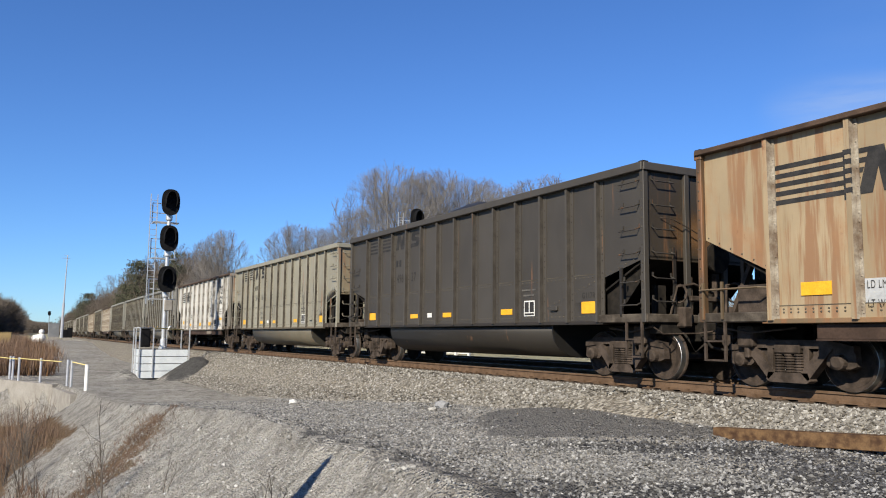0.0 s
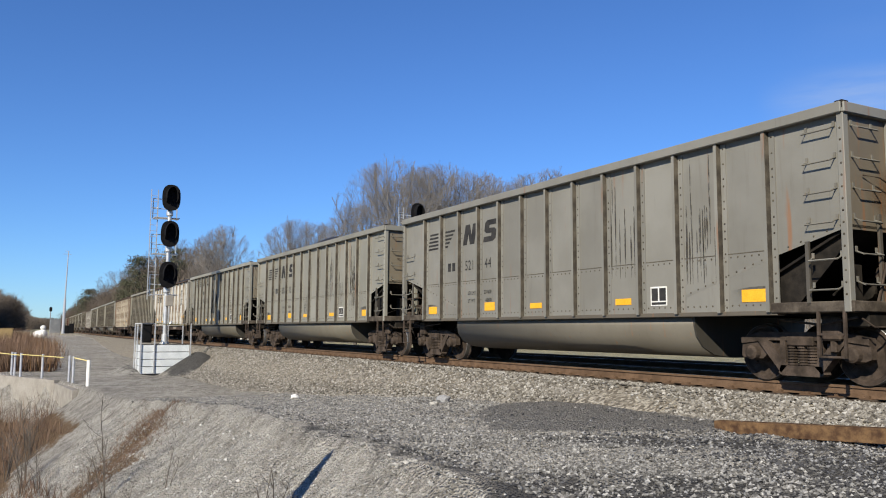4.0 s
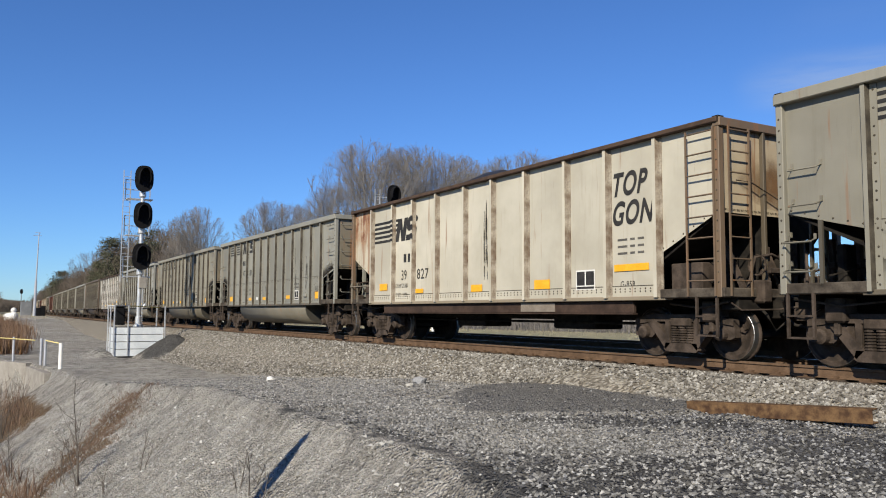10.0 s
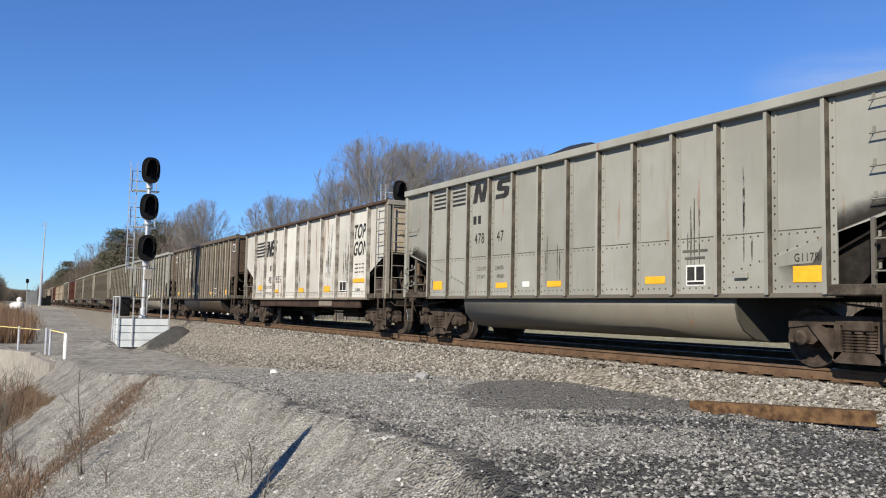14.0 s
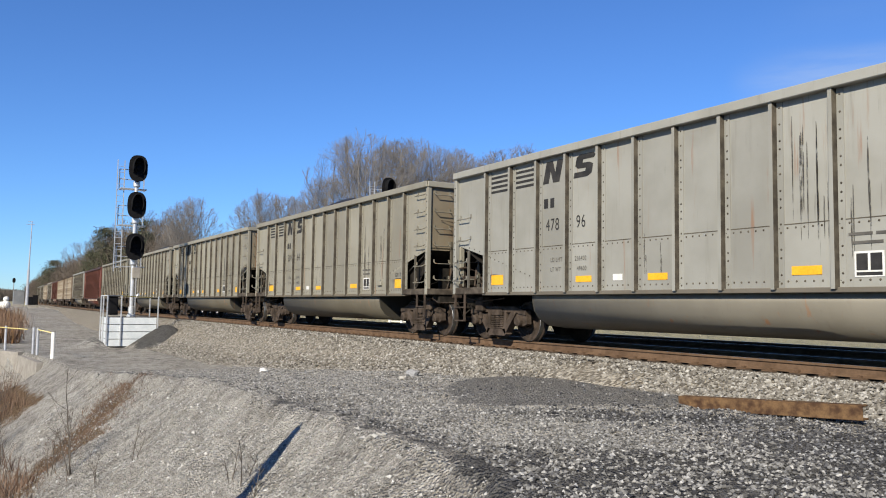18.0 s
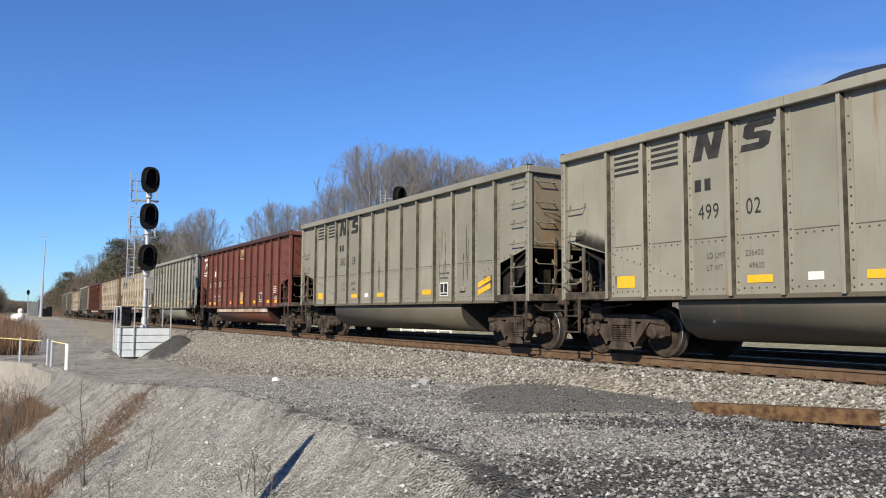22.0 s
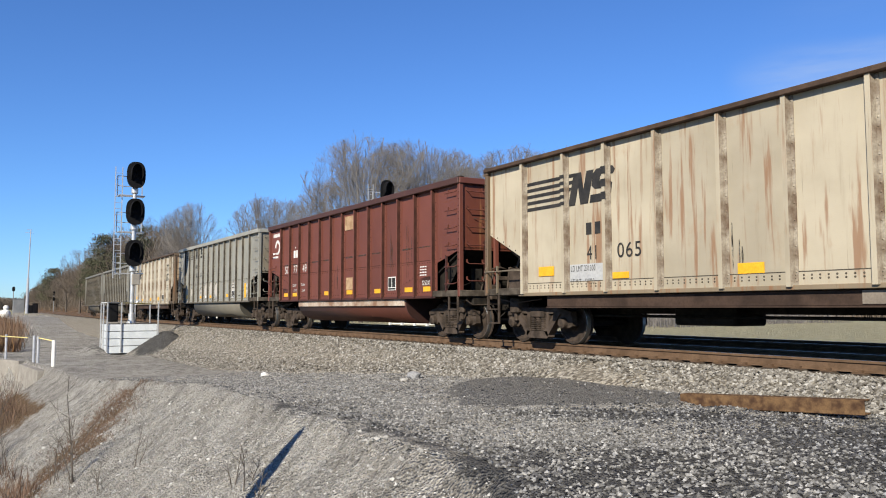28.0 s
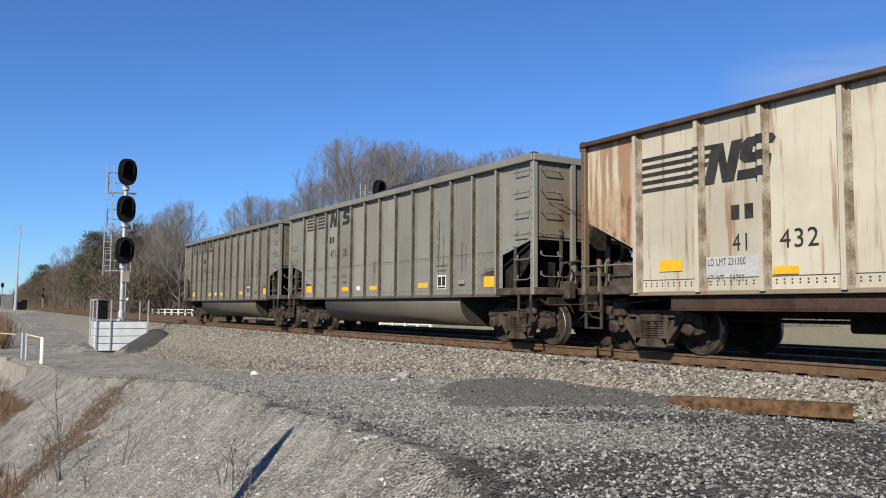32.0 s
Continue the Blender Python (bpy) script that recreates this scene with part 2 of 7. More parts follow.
RAILTOP = simple("polished rail head", (0.212, 0.208, 0.204), (0.306, 0.302, 0.297), 9, 0.38, 1.0, 0.03)
TIE = simple("dark creosoted timber", (0.036, 0.027, 0.022), (0.078, 0.062, 0.049), 7, 0.9)
# dark tone for post flanks and rivets: shade and grime in one colour
SHADEGRIME = simple("shaded grimy post side", (0.036, 0.031, 0.025), (0.098, 0.085, 0.065), 3, 0.8)
GRIME = simple("grimy cast iron", (0.030, 0.023, 0.018), (0.078, 0.059, 0.047), 5, 0.8, 0.0, 0.3)
# near-black for greasy gear, and for the shade inside the end openings
DARKIRON = simple("near-black iron, grimed and shaded", (0.01, 0.009, 0.008), (0.026, 0.022, 0.018), 6, 0.8)
WHEEL = simple("rusted wheel plate", (0.026, 0.020, 0.016), (0.066, 0.049, 0.039), 6, 0.8)
TREAD = simple("bright wheel rim", (0.30, 0.295, 0.29), (0.42, 0.415, 0.41), 6, 0.45, 1.0, 0.03)
COAL = simple("coal lumps", (0.01, 0.01, 0.01), (0.024, 0.024, 0.026), 14, 0.55, 0.0, 0.9)
YELLOW = simple("yellow reflective sheet", (0.68, 0.325, 0.008), (0.74, 0.385, 0.02), 4, 0.5, 0, 0.03)
BLACK = simple("black stencil paint", (0.021, 0.021, 0.022), (0.04, 0.038, 0.037), 5, 0.7, 0, 0.03)
FADED = simple("faded stencil paint", (0.072, 0.068, 0.062), (0.111, 0.104, 0.094), 5, 0.8, 0, 0.03)
WHITE = simple("white marking paint", (0.561, 0.552, 0.518), (0.663, 0.654, 0.629), 6, 0.7, 0, 0.03)


def patch_material(name, a, b, keep=(1, 0, 1), mid=(0.5, 0, 0.55), inner=0.20, outer=0.52, most=0.92):
    """Rubbed paint that thins out unevenly towards the patch's rim."""
    n = Nodes(name, 0.75)
    gen = n.tree.nodes.new("ShaderNodeTexCoord").outputs["Generated"]
    off = n.tree.nodes.new("ShaderNodeVectorMath")
    off.operation = "DISTANCE"
    flat = n.tree.nodes.new("ShaderNodeVectorMath")
    flat.operation = "MULTIPLY"
    n.put(flat.inputs[0], gen)
    flat.inputs[1].default_value = keep
    n.put(off.inputs[0], flat.outputs[0])
    off.inputs[1].default_value = mid
    v = n.noise(5, 5)
    edge = n.math("ADD", off.outputs["Value"], n.math("MULTIPLY", n.math("SUBTRACT", v, 0.5), 0.35))
    n.put(n.bsdf.inputs["Alpha"], n.ramp(edge, inner, outer, most, 0.0))
    return n.color(n.mix(v, a, b))


def stain_material():
    """A thin, blotchy film of dark oil that lets the paint through."""
    n = Nodes("dark oily stain", 0.7)
    v = n.noise(1.0, 5, 0.7, n.mapped((14, 14, 3.5)))
    n.put(n.bsdf.inputs["Alpha"], n.ramp(v, 0.36, 0.62, 0.0, 0.66))
    return n.color(n.mix(v, (0.03, 0.027, 0.024), (0.09, 0.082, 0.07)))


PATCH = patch_material("pale rubbed paint patch", (0.358, 0.338, 0.305), (0.455, 0.429, 0.39))
SOOTPATCH = patch_material("black sooty smudge", (0.012, 0.010, 0.009), (0.035, 0.030, 0.026), (1, 0, 1), (0.5, 0, 0.5), -0.05, 0.46, 0.7)
EDGESOOT = patch_material("soft edge soot", (0.012, 0.010, 0.009), (0.035, 0.030, 0.026), (0, 0, 1), (0, 0, 0), 0.06, 0.76, 0.6)
ENDPATCH = patch_material("rust-brown smudge", (0.115, 0.062, 0.030), (0.185, 0.105, 0.052), (0, 1, 1), (0, 0.5, 0.4), 0.05, 0.55, 0.8)
FRESHGREY = simple("pale grey fresh paint", (0.34, 0.348, 0.352), (0.41, 0.415, 0.415), 2, 0.7, 0, 0.03)
GREYPATCH = patch_material("grey repaint patch", (0.111, 0.107, 0.104), (0.163, 0.156, 0.15))
RUSTBEAM = simple("rusted steel beam", (0.045, 0.024, 0.015), (0.150, 0.090, 0.045), 9, 0.85, 0, 0.4)
GALV = simple("galvanised steel", (0.442, 0.451, 0.459), (0.561, 0.57, 0.578), 5, 0.42, 0.55, 0.04)
SIGBLACK = simple("matt black signal housing", (0.005, 0.005, 0.006), (0.009, 0.009, 0.01), 5, 0.85, 0, 0.05)
PLANK = simple("white-grey sheet metal plank", (0.527, 0.561, 0.578), (0.629, 0.654, 0.663), 2.5, 0.5, 0.1, 0.05)
CONCRETE = simple("stained concrete", (0.221, 0.202, 0.176), (0.299, 0.28, 0.25), 1.8, 0.9, 0, 0.25)
ROPE = simple("yellow painted rail", (0.527, 0.425, 0.136), (0.595, 0.51, 0.221), 4, 0.6, 0, 0.05)
BARK = simple("grey-brown bark", (0.070, 0.059, 0.049), (0.130, 0.112, 0.096), 8, 0.95, 0, 0.4)
TWIG = simple("fine grey twigs", (0.122, 0.112, 0.106), (0.192, 0.180, 0.170), 3, 0.95, 0, 0)
NEEDLE = simple("dull green pine needles", (0.056, 0.060, 0.038), (0.115, 0.115, 0.074), 0.7, 0.9, 0, 0)
WOODTWIG = simple("brown woodland twigs", (0.092, 0.074, 0.058), (0.167, 0.139, 0.114), 0.15, 0.95, 0, 0)
WEED = simple("dry brown weeds", (0.100, 0.063, 0.044), (0.215, 0.147, 0.104), 0.9, 0.95, 0, 0)
ORANGE = simple("rusty orange broom sedge", (0.13, 0.068, 0.031), (0.195, 0.117, 0.055), 0.9, 0.95, 0, 0)
LENS = simple("dark signal lens", (0.004, 0.004, 0.005), (0.006, 0.006, 0.008), 5, 0.75, 0, 0)

# ---- mesh helpers ----


def mesh_of(name, bm, *mats):
    me = bpy.data.meshes.new(name)
    bm.to_mesh(me)
    bm.free()
    for m in mats:
        me.materials.append(m)
    return me


def part(name, bm, material, parent, label="", at=(0, 0, 0), turn=(0, 0, 0)):
    """Links a bmesh or mesh as one mesh object under a thing or part."""
    me = bm if isinstance(bm, bpy.types.Mesh) else mesh_of(name, bm, material)
    ob = new(name, me)
    ob.parent = parent
    ob.matrix_basis = pose(*at, *turn)
    return tagged(ob, label)


def thing(name, label, category, group="", kind="", m=None):
    ob = tagged(new(name), label, category, group, kind)
    if m is not None:
        ob.matrix_basis = m
    return ob


def fresh():
    return bmesh.new()


def bx(bm, x0, x1, y0, y1, z0, z1, bevel=0.0, mat=0):
    vs = [bm.verts.new((x, y, z)) for x in (x0, x1) for y in (y0, y1) for z in (z0, z1)]
    fs = [bm.faces.new([vs[i] for i in q]) for q in ((0, 1, 3, 2), (4, 6, 7, 5), (0, 4, 5, 1), (2, 3, 7, 6), (0, 2, 6, 4), (1, 5, 7, 3))]
    for f in fs:
        f.material_index = mat
    if bevel:
        bmesh.ops.bevel(bm, geom=list({e for f in fs for e in f.edges}), offset=bevel, segments=1, affect="EDGES", material=mat)
    return bm


def prism(bm, poly, axis, a, b, mat=0):
    """A polygon drawn in the plane across an axis, pushed from a to b along it."""
    def at(p, w):
        u, v = p
        return {"x": (w, u, v), "y": (u, w, v), "z": (u, v, w)}[axis]
    lo = [bm.verts.new(at(p, a)) for p in poly]
    hi = [bm.verts.new(at(p, b)) for p in poly]
    fs = [bm.faces.new(lo), bm.faces.new(hi[::-1])]
    n = len(poly)
    for i in range(n):
        fs.append(bm.faces.new((lo[i], hi[i], hi[(i + 1) % n], lo[(i + 1) % n])))
    for f in fs:
        f.material_index = mat
    bmesh.ops.recalc_face_normals(bm, faces=fs)
    return bm


def tube(bm, pts, r, n=6, r2=None, mat=0):
    """A round bar along a line of points, tapering from r to r2."""
    pts = [Vector(p) for p in pts]
    r2 = r if r2 is None else r2
    rings = []
    for i, p in enumerate(pts):
        d = (pts[min(i + 1, len(pts) - 1)] - pts[max(i - 1, 0)]).normalized()
        u = d.orthogonal().normalized()
        v = d.cross(u)
        q = r + (r2 - r) * i / max(1, len(pts) - 1)
        rings.append([bm.verts.new(p + (u * math.cos(k * math.tau / n) + v * math.sin(k * math.tau / n)) * q) for k in range(n)])
    for a, b in zip(rings, rings[1:]):
        u0 = min(range(n), key=lambda s: (a[0].co - b[s].co).length)
        for k in range(n):
            f = bm.faces.new((a[k], a[(k + 1) % n], b[(k + 1 + u0) % n], b[(k + u0) % n]))
            f.material_index, f.smooth = mat, n > 5
    for ring in (rings[0], rings[-1]):
        f = bm.faces.new(ring)
        f.material_index = mat
    return bm


def lathe(bm, profile, axis="y", n=24, mat=0, mats=None):
    """Turns a profile of (along, radius) about an axis."""
    rings = []
    for a, r in profile:
        ring = []
        for k in range(n):
            c, s = math.cos(k * math.tau / n) * r, math.sin(k * math.tau / n) * r
            ring.append(bm.verts.new({"x": (a, c, s), "y": (c, a, s), "z": (c, s, a)}[axis]))
        rings.append(ring)
    fs = []
    for i, (p, q) in enumerate(zip(rings, rings[1:])):
        for k in range(n):
            f = bm.faces.new((p[k], p[(k + 1) % n], q[(k + 1) % n], q[k]))
            f.material_index = mats[i] if mats else mat
            fs.append(f)
    fs += [bm.faces.new(rings[0]), bm.faces.new(rings[-1])]
    bmesh.ops.recalc_face_normals(bm, faces=fs)
    return bm


def plate(bm, poly, y, mat=0):
    """A flat marking in the xz plane at y, facing -y, a hair thick."""
    return prism(bm, poly, "y", y, y + 0.004, mat)


TEXTS = {}


def lettering(text, size, mat, squeeze=0.8, slant=0.0):
    """A mesh of flat characters in the built-in font, standing in the xz plane and facing -y."""
    key = (text, size, mat.name, squeeze, slant)
    if key not in TEXTS:
        cu = bpy.data.curves.new("lettering", "FONT")
        cu.body, cu.size, cu.space_character = text, size, 1.12
        cu.offset = 0.03 * size if text.isalpha() and size > 0.3 else 0.0
        ob = bpy.data.objects.new("lettering", cu)
        scene.collection.objects.link(ob)
        me = bpy.data.meshes.new_from_object(ob.evaluated_get(bpy.context.evaluated_depsgraph_get()))
        bpy.data.objects.remove(ob)
        me.transform(Matrix(((squeeze, slant, 0, 0), (0, 1, 0, 0), (0, 0, 1, 0), (0, 0, 0, 1))))
        me.transform(pose(0, 0, 0, 90))
        me.materials.clear()
        me.materials.append(mat)
        TEXTS[key] = me
    return TEXTS[key]


def grid_mesh(name, V, F, mat, smooth=False):
    """A mesh from numpy arrays of corners and of triangles or quads."""
    me = bpy.data.meshes.new(name)
    n = F.shape[1]
    me.vertices.add(len(V))
    me.vertices.foreach_set("co", np.ascontiguousarray(V, np.float32).ravel())
    me.loops.add(F.size)
    me.loops.foreach_set("vertex_index", np.ascontiguousarray(F, np.int32).ravel())
    me.polygons.add(len(F))
    me.polygons.foreach_set("loop_start", np.arange(0, F.size, n, dtype=np.int32))
    me.polygons.foreach_set("use_smooth", np.full(len(F), smooth))
    me.update(calc_edges=True)
    me.materials.append(mat)
    return me

# ---- the lie of the land ----
PITCH = 15.71      # metres from coupler to coupler
TRACK_Y = 11.93    # the track's centre line where it passes the camera
BEND_START, BEND, BEND_END = 40.0, 0.00048, 68.0  # straight past the camera, then a gentle curve


def track_at(u):
    """Place and heading of the track's centre line at u metres along it (to the left is minus)."""
    d = max(0.0, -u - BEND_START)
    e = min(d, BEND_END)
    y = TRACK_Y + 0.5 * BEND * e * e + BEND * e * (d - e)
    return u, y, -math.degrees(BEND * e)


def track_y(x):
    d = np.maximum(0.0, -x - BEND_START)
    e = np.minimum(d, BEND_END)
    return TRACK_Y + 0.5 * BEND * e * e + BEND * e * (d - e)


def lerp(x, xs, ys):
    return np.interp(x, xs, ys)


def road_z(x):
    return lerp(x, [-400, -118, -75, -60, -45, -29, -22, -16, -8, 0, 30], [0.0, -0.45, -0.95, -1.2, -1.5, -1.45, -1.1, -0.74, -0.52, -0.45, -0.45])


def crest_y(x):
    return lerp(x, [-400, -60, -45, -39, -34, -24, -18, -12, -8, -5.2, -3.2, -1.5, 1, 8], [-12, -5, 0.0, 2.3, 2.8, 3.3, 3.9, 3.8, 3.6, 3.5, 2.2, -0.5, -3.5, -6])


def wave(x, y, k, seed):
    """Smooth made-up unevenness."""
    r = np.random.RandomState(seed)
    out = 0
    for i in range(7):
        a, p, f = r.uniform(0, math.tau), r.uniform(0, math.tau), k * r.uniform(0.6, 1.8)
        out = out + np.sin((x * math.cos(a) + y * math.sin(a)) * f + p)
    return out / 4.0


def smear_at(x, y):
    """A low tongue of fine grey stone dust spread out from the shoulder: 1 in its middle, 0 outside."""
    u = ((x + 10.3) * 0.86 - (y - 7.95) * 0.51) / 3.1
    v = ((x + 10.3) * 0.51 + (y - 7.95) * 0.86) / 1.88
    side = (((x + 8.95) / 1.75) ** 4 + ((y - 8.05) / 1.15) ** 4) ** 0.25
    return np.clip(1.0 - np.minimum((u ** 4 + v ** 4) ** 0.25, side) + 0.05 * wave(x, y, 3.0, 27), 0, 1)


def mound_at(x, y):
    """Height over the road of the smooth mound of dark fill beside the signal's platform."""
    return np.maximum(0, 1.40 - 0.70 * np.sqrt(((x + 42.5) * 0.8) ** 2 + (y - 8.85) ** 2 + 0.12) - 0.015 * wave(x, y, 3.0, 19))


def ground_z(x, y):
    x, y = np.asarray(x, float), np.asarray(y, float)
    road = road_z(x)
    yt = track_y(x)
    far = lerp(y - yt, [0, 7.5, 14, 40, 400], [-1.0, -1.0, -0.85, -0.5, 0.5])
    z = np.where(y > yt, far, road)
    z = np.where((y > yt - 1.0) & (y < yt + 1.0), np.minimum(road, far) - 0.1, z)
    drop = np.maximum(0.0, crest_y(x) + 0.17 * wave(x, y, 1.3, 3) + 0.09 * wave(x, y, 4.6, 4) - y)
    fall = np.minimum(3.6, 0.74 * drop + 0.10 * np.clip(drop / 0.15, 0, 1))
    wall = np.clip((x + 50) / 2, 0, 1) * np.clip((-33.6 - x) / 0.8, 0, 1)
    fall = fall + 0.95 * wall * np.clip((drop - 0.05) / 0.3, 0, 1)
    fall = fall * (1 - 0.25 * np.clip((-x - 60) / 60, 0, 1))
    z = np.where(y < yt, z - fall, z)
    near = (y < yt) & (y > -30) & (x > -90)
    z = z + np.where(near, 0.035 * wave(x, y, 1.6, 5) + 0.014 * wave(x, y, 6.0, 6) + 0.035 * np.clip(drop, 0, 1) * (wave(x, y, 3.0, 7) + 0.8 * wave(x * 4, y * 0.6, 2.2, 8)), 0)
    z = z + 0.10 * np.clip(2.0 * smear_at(x, y), 0, 1)
    # cone of fill beside the signal's platform
    cone = mound_at(x, y)
    side = np.maximum(0, 0.50 - 0.55 * np.hypot((x + 44.2) * 0.35, y - 5.6) - 0.03 * wave(x, y, 4.0, 18))
    fill = np.maximum(cone, side)
    return np.where((y < yt - 1.5) & (fill > 0), np.maximum(z, np.minimum(road - 0.02 + fill, -0.03)), z)


def spaced(stops):
    """Coordinates with a step that changes from stretch to stretch."""
    out = [stops[0][0]]
    for (a, s), (b, _) in zip(stops, stops[1:]):
        n = max(1, round((b - a) / s))
        out += list(a + (b - a) * (np.arange(n) + 1) / n)
    return np.array(out)


def build_ground():
    xs = spaced([(-4000, 600), (-1000, 100), (-400, 12), (-120, 2.5), (-60, 0.5), (-46, 0.2), (-40, 0.4), (-32, 0.2), (-16, 0.12), (-1, 0.4), (8, 4), (60, 60), (600, 700), (3400, 1)])
    ys = spaced([(-3500, 700), (-700, 100), (-80, 8), (-16, 0.9), (-4, 0.2), (1.5, 0.12), (9.9, 0.5), (20, 4), (80, 40), (500, 600), (3500, 1)])
    X, Y = np.meshgrid(xs, ys, indexing="ij")
    Z = ground_z(X, Y)
    rough = np.random.RandomState(2).uniform(-1, 1, X.shape)
    Z = Z + np.where((X > -30) & (X < -1) & (Y < 9.2) & (Y > -6), 0.016 * rough, 0)
    nx, ny = X.shape
    idx = np.arange(nx * ny).reshape(nx, ny)
    F = np.stack([idx[:-1, :-1], idx[1:, :-1], idx[1:, 1:], idx[:-1, 1:]], -1).reshape(-1, 4)
    me = grid_mesh("ground", np.stack([X, Y, Z], -1).reshape(-1, 3), F, GRAVEL, True)
    # zones: dry earth, dark fines, grass
    yt = track_y(X)
    drop = np.maximum(0.0, crest_y(X) - Y)
    earth = np.clip((drop - 3.4 + 0.9 * np.clip((-X - 14) / 4, 0, 1) - 0.8 * wave(X, Y, 0.5, 11)) / 1.2, 0, 1) * (X < -2)
    strip = np.exp(-((X + 20.5 - 0.95 * drop + 0.5 * wave(X, Y, 1.5, 17)) / (1.25 + 0.25 * drop)) ** 2) * np.clip(drop * 5, 0, 1)
    earth = np.maximum(earth, 0.92 * strip)
    earth = np.maximum(earth, 0.75 * np.clip((-X - 24) / 4, 0, 1) * np.clip((drop - 0.4) / 0.8, 0, 1))
    fines = 0.56 * np.exp(-((Y - crest_y(X) - 0.25 - 0.15 * wave(X, Y, 2.0, 9)) / 0.28) ** 2) * (X < -3.5) * (X > -11.5)
    fines = np.maximum(fines, (0.46 + 0.12 * wave(X, Y, 1.4, 15)) * np.exp(-((Y - 7.5 - 0.3 * wave(X, Y, 0.8, 13)) / 1.15) ** 4) * np.clip((X + 14.5 + wave(X, Y, 0.9, 16)) / 5.0, 0, 1))
    fines = np.maximum(fines, 0.70 * np.exp(-(((X + 4.6) / 1.3) ** 2) - (((Y - 4.4) / 0.8) ** 2)))
    fines = np.maximum(fines, 0.95 * np.exp(-(((X + 42.6) / 2.4) ** 4) - (((Y - 8.5) / 1.55) ** 4)))
    fines = np.maximum(fines, 0.62 * np.exp(-(((X + 45.5) / 4.5) ** 4) - (((Y - 6.0) / 1.4) ** 2)))
    # a dark diagonal streak, and dark fines towards the road's near end
    across, on = ((X + 7.0) - (Y - 6.8)) / 1.414, ((X + 7.0) + (Y - 6.8)) / 1.414
    fines = np.maximum(fines, 0.72 * np.exp(-((across - 0.15 * wave(X, Y, 1.5, 33)) / 0.55) ** 2 - (on / 2.7) ** 4))
    # damp wheel tracks along the service road
    fines = np.maximum(fines, 0.40 * np.exp(-(((Y - yt + 5.7 + 0.5 * wave(X, Y, 0.25, 14)) / 0.6) ** 2)) * (X < -14))
    fines = np.maximum(fines, (0.25 + 0.62 * np.clip((X + 6.5) / 2.3, 0, 1) + 0.16 * wave(X, Y, 0.7, 23)) * np.clip(1 - drop / 0.3, 0, 1))
    grass = np.where(Y > yt + 6.5, 1.0, 0.0) + np.where((Y < -18) | (X < -170), 1.0, 0.0)
    col = me.color_attributes.new("zones", "FLOAT_COLOR", "POINT")
    col.data.foreach_set("color", np.stack([earth, fines, np.clip(grass, 0, 1), np.clip(2.2 * smear_at(X, Y), 0, 1)], -1).astype(np.float32).ravel())
    return tagged(new("ground", me), "grey gravel ground with earth slope and far grass", "ground", "", "structure")


build_ground()


def stones(name, P, size, mat, label, seed, flat=0.75):
    """Many loose stones in one mesh: uneven eight-sided lumps at the places P."""
    r = np.random.RandomState(seed)
    n = len(P)
    base = np.array([(1, 0, 0), (-1, 0, 0), (0, 1, 0), (0, -1, 0), (0, 0, 1), (0, 0, -1)], float)
    tri = np.array([(0, 2, 4), (2, 1, 4), (1, 3, 4), (3, 0, 4), (2, 0, 5), (1, 2, 5), (3, 1, 5), (0, 3, 5)])
    s = size * r.uniform(0.55, 1.3, (n, 1, 1))
    V = base[None] * r.uniform(0.6, 1.15, (n, 6, 1)) + r.uniform(-0.28, 0.28, (n, 6, 3))
    V[:, :, 2] *= flat
    a = r.uniform(0, math.tau, n)
    c, q = np.cos(a)[:, None], np.sin(a)[:, None]
    tilt = r.uniform(-0.6, 0.6, (n, 1))
    x, y, z = V[:, :, 0], V[:, :, 1], V[:, :, 2]
    x, z = x * np.cos(tilt) - z * np.sin(tilt), x * np.sin(tilt) + z * np.cos(tilt)
    V = np.stack([x * c - y * q, x * q + y * c, z], -1) * s + P[:, None, :]
    F = (tri[None] + (np.arange(n) * 6)[:, None, None]).reshape(-1, 3)
    return tagged(new(name, grid_mesh(name, V.reshape(-1, 3), F, mat)), label, "gravel", "", "stuff")


# ---- ballast bed ----
BED_HALF, BED_TOP = 1.75, -0.20


def foot_run(x):
    return ((BED_TOP - road_z(x)) * 1.75 + 0.12) * lerp(x, [-140, -127, -76, -62, -50, -46], [2.0, 2.0, 1.8, 1.5, 1.1, 1.0])


def build_ballast():
    xs = spaced([(-900, 20), (-200, 4), (-60, 0.5), (-2, 2), (20, 20), (640, 1)])
    rows = []
    for x in xs:
        _, y, _ = track_at(x)
        run, road = float(foot_run(x)), float(road_z(x))
        near = [(-BED_HALF - run, road - 0.05), (-BED_HALF - run * 0.55, road + (BED_TOP - road) * 0.47), (-BED_HALF - 0.12, BED_TOP - 0.06), (-BED_HALF + 0.1, BED_TOP)]
        far = [(1.75, BED_TOP), (2.2, BED_TOP - 0.05), (2.9, BED_TOP), (4.3, BED_TOP - 0.01), (5.9, BED_TOP), (6.3, BED_TOP - 0.08), (7.6, -1.0)]
        rows.append([(x, y + a, b) for a, b in near + [(-0.9, BED_TOP - 0.01), (0, BED_TOP - 0.01), (0.9, BED_TOP - 0.01)] + far])
    V = np.array(rows)
    n, m, _ = V.shape
    idx = np.arange(n * m).reshape(n, m)
    F = np.stack([idx[:-1, :-1], idx[1:, :-1], idx[1:, 1:], idx[:-1, 1:]], -1).reshape(-1, 4)
    ob = new("ballast_bed", grid_mesh("ballast_bed", V.reshape(-1, 3), F, BEDMAT, True))
    return tagged(ob, "raised bed of pale crushed ballast stone", "ballast", "", "structure")


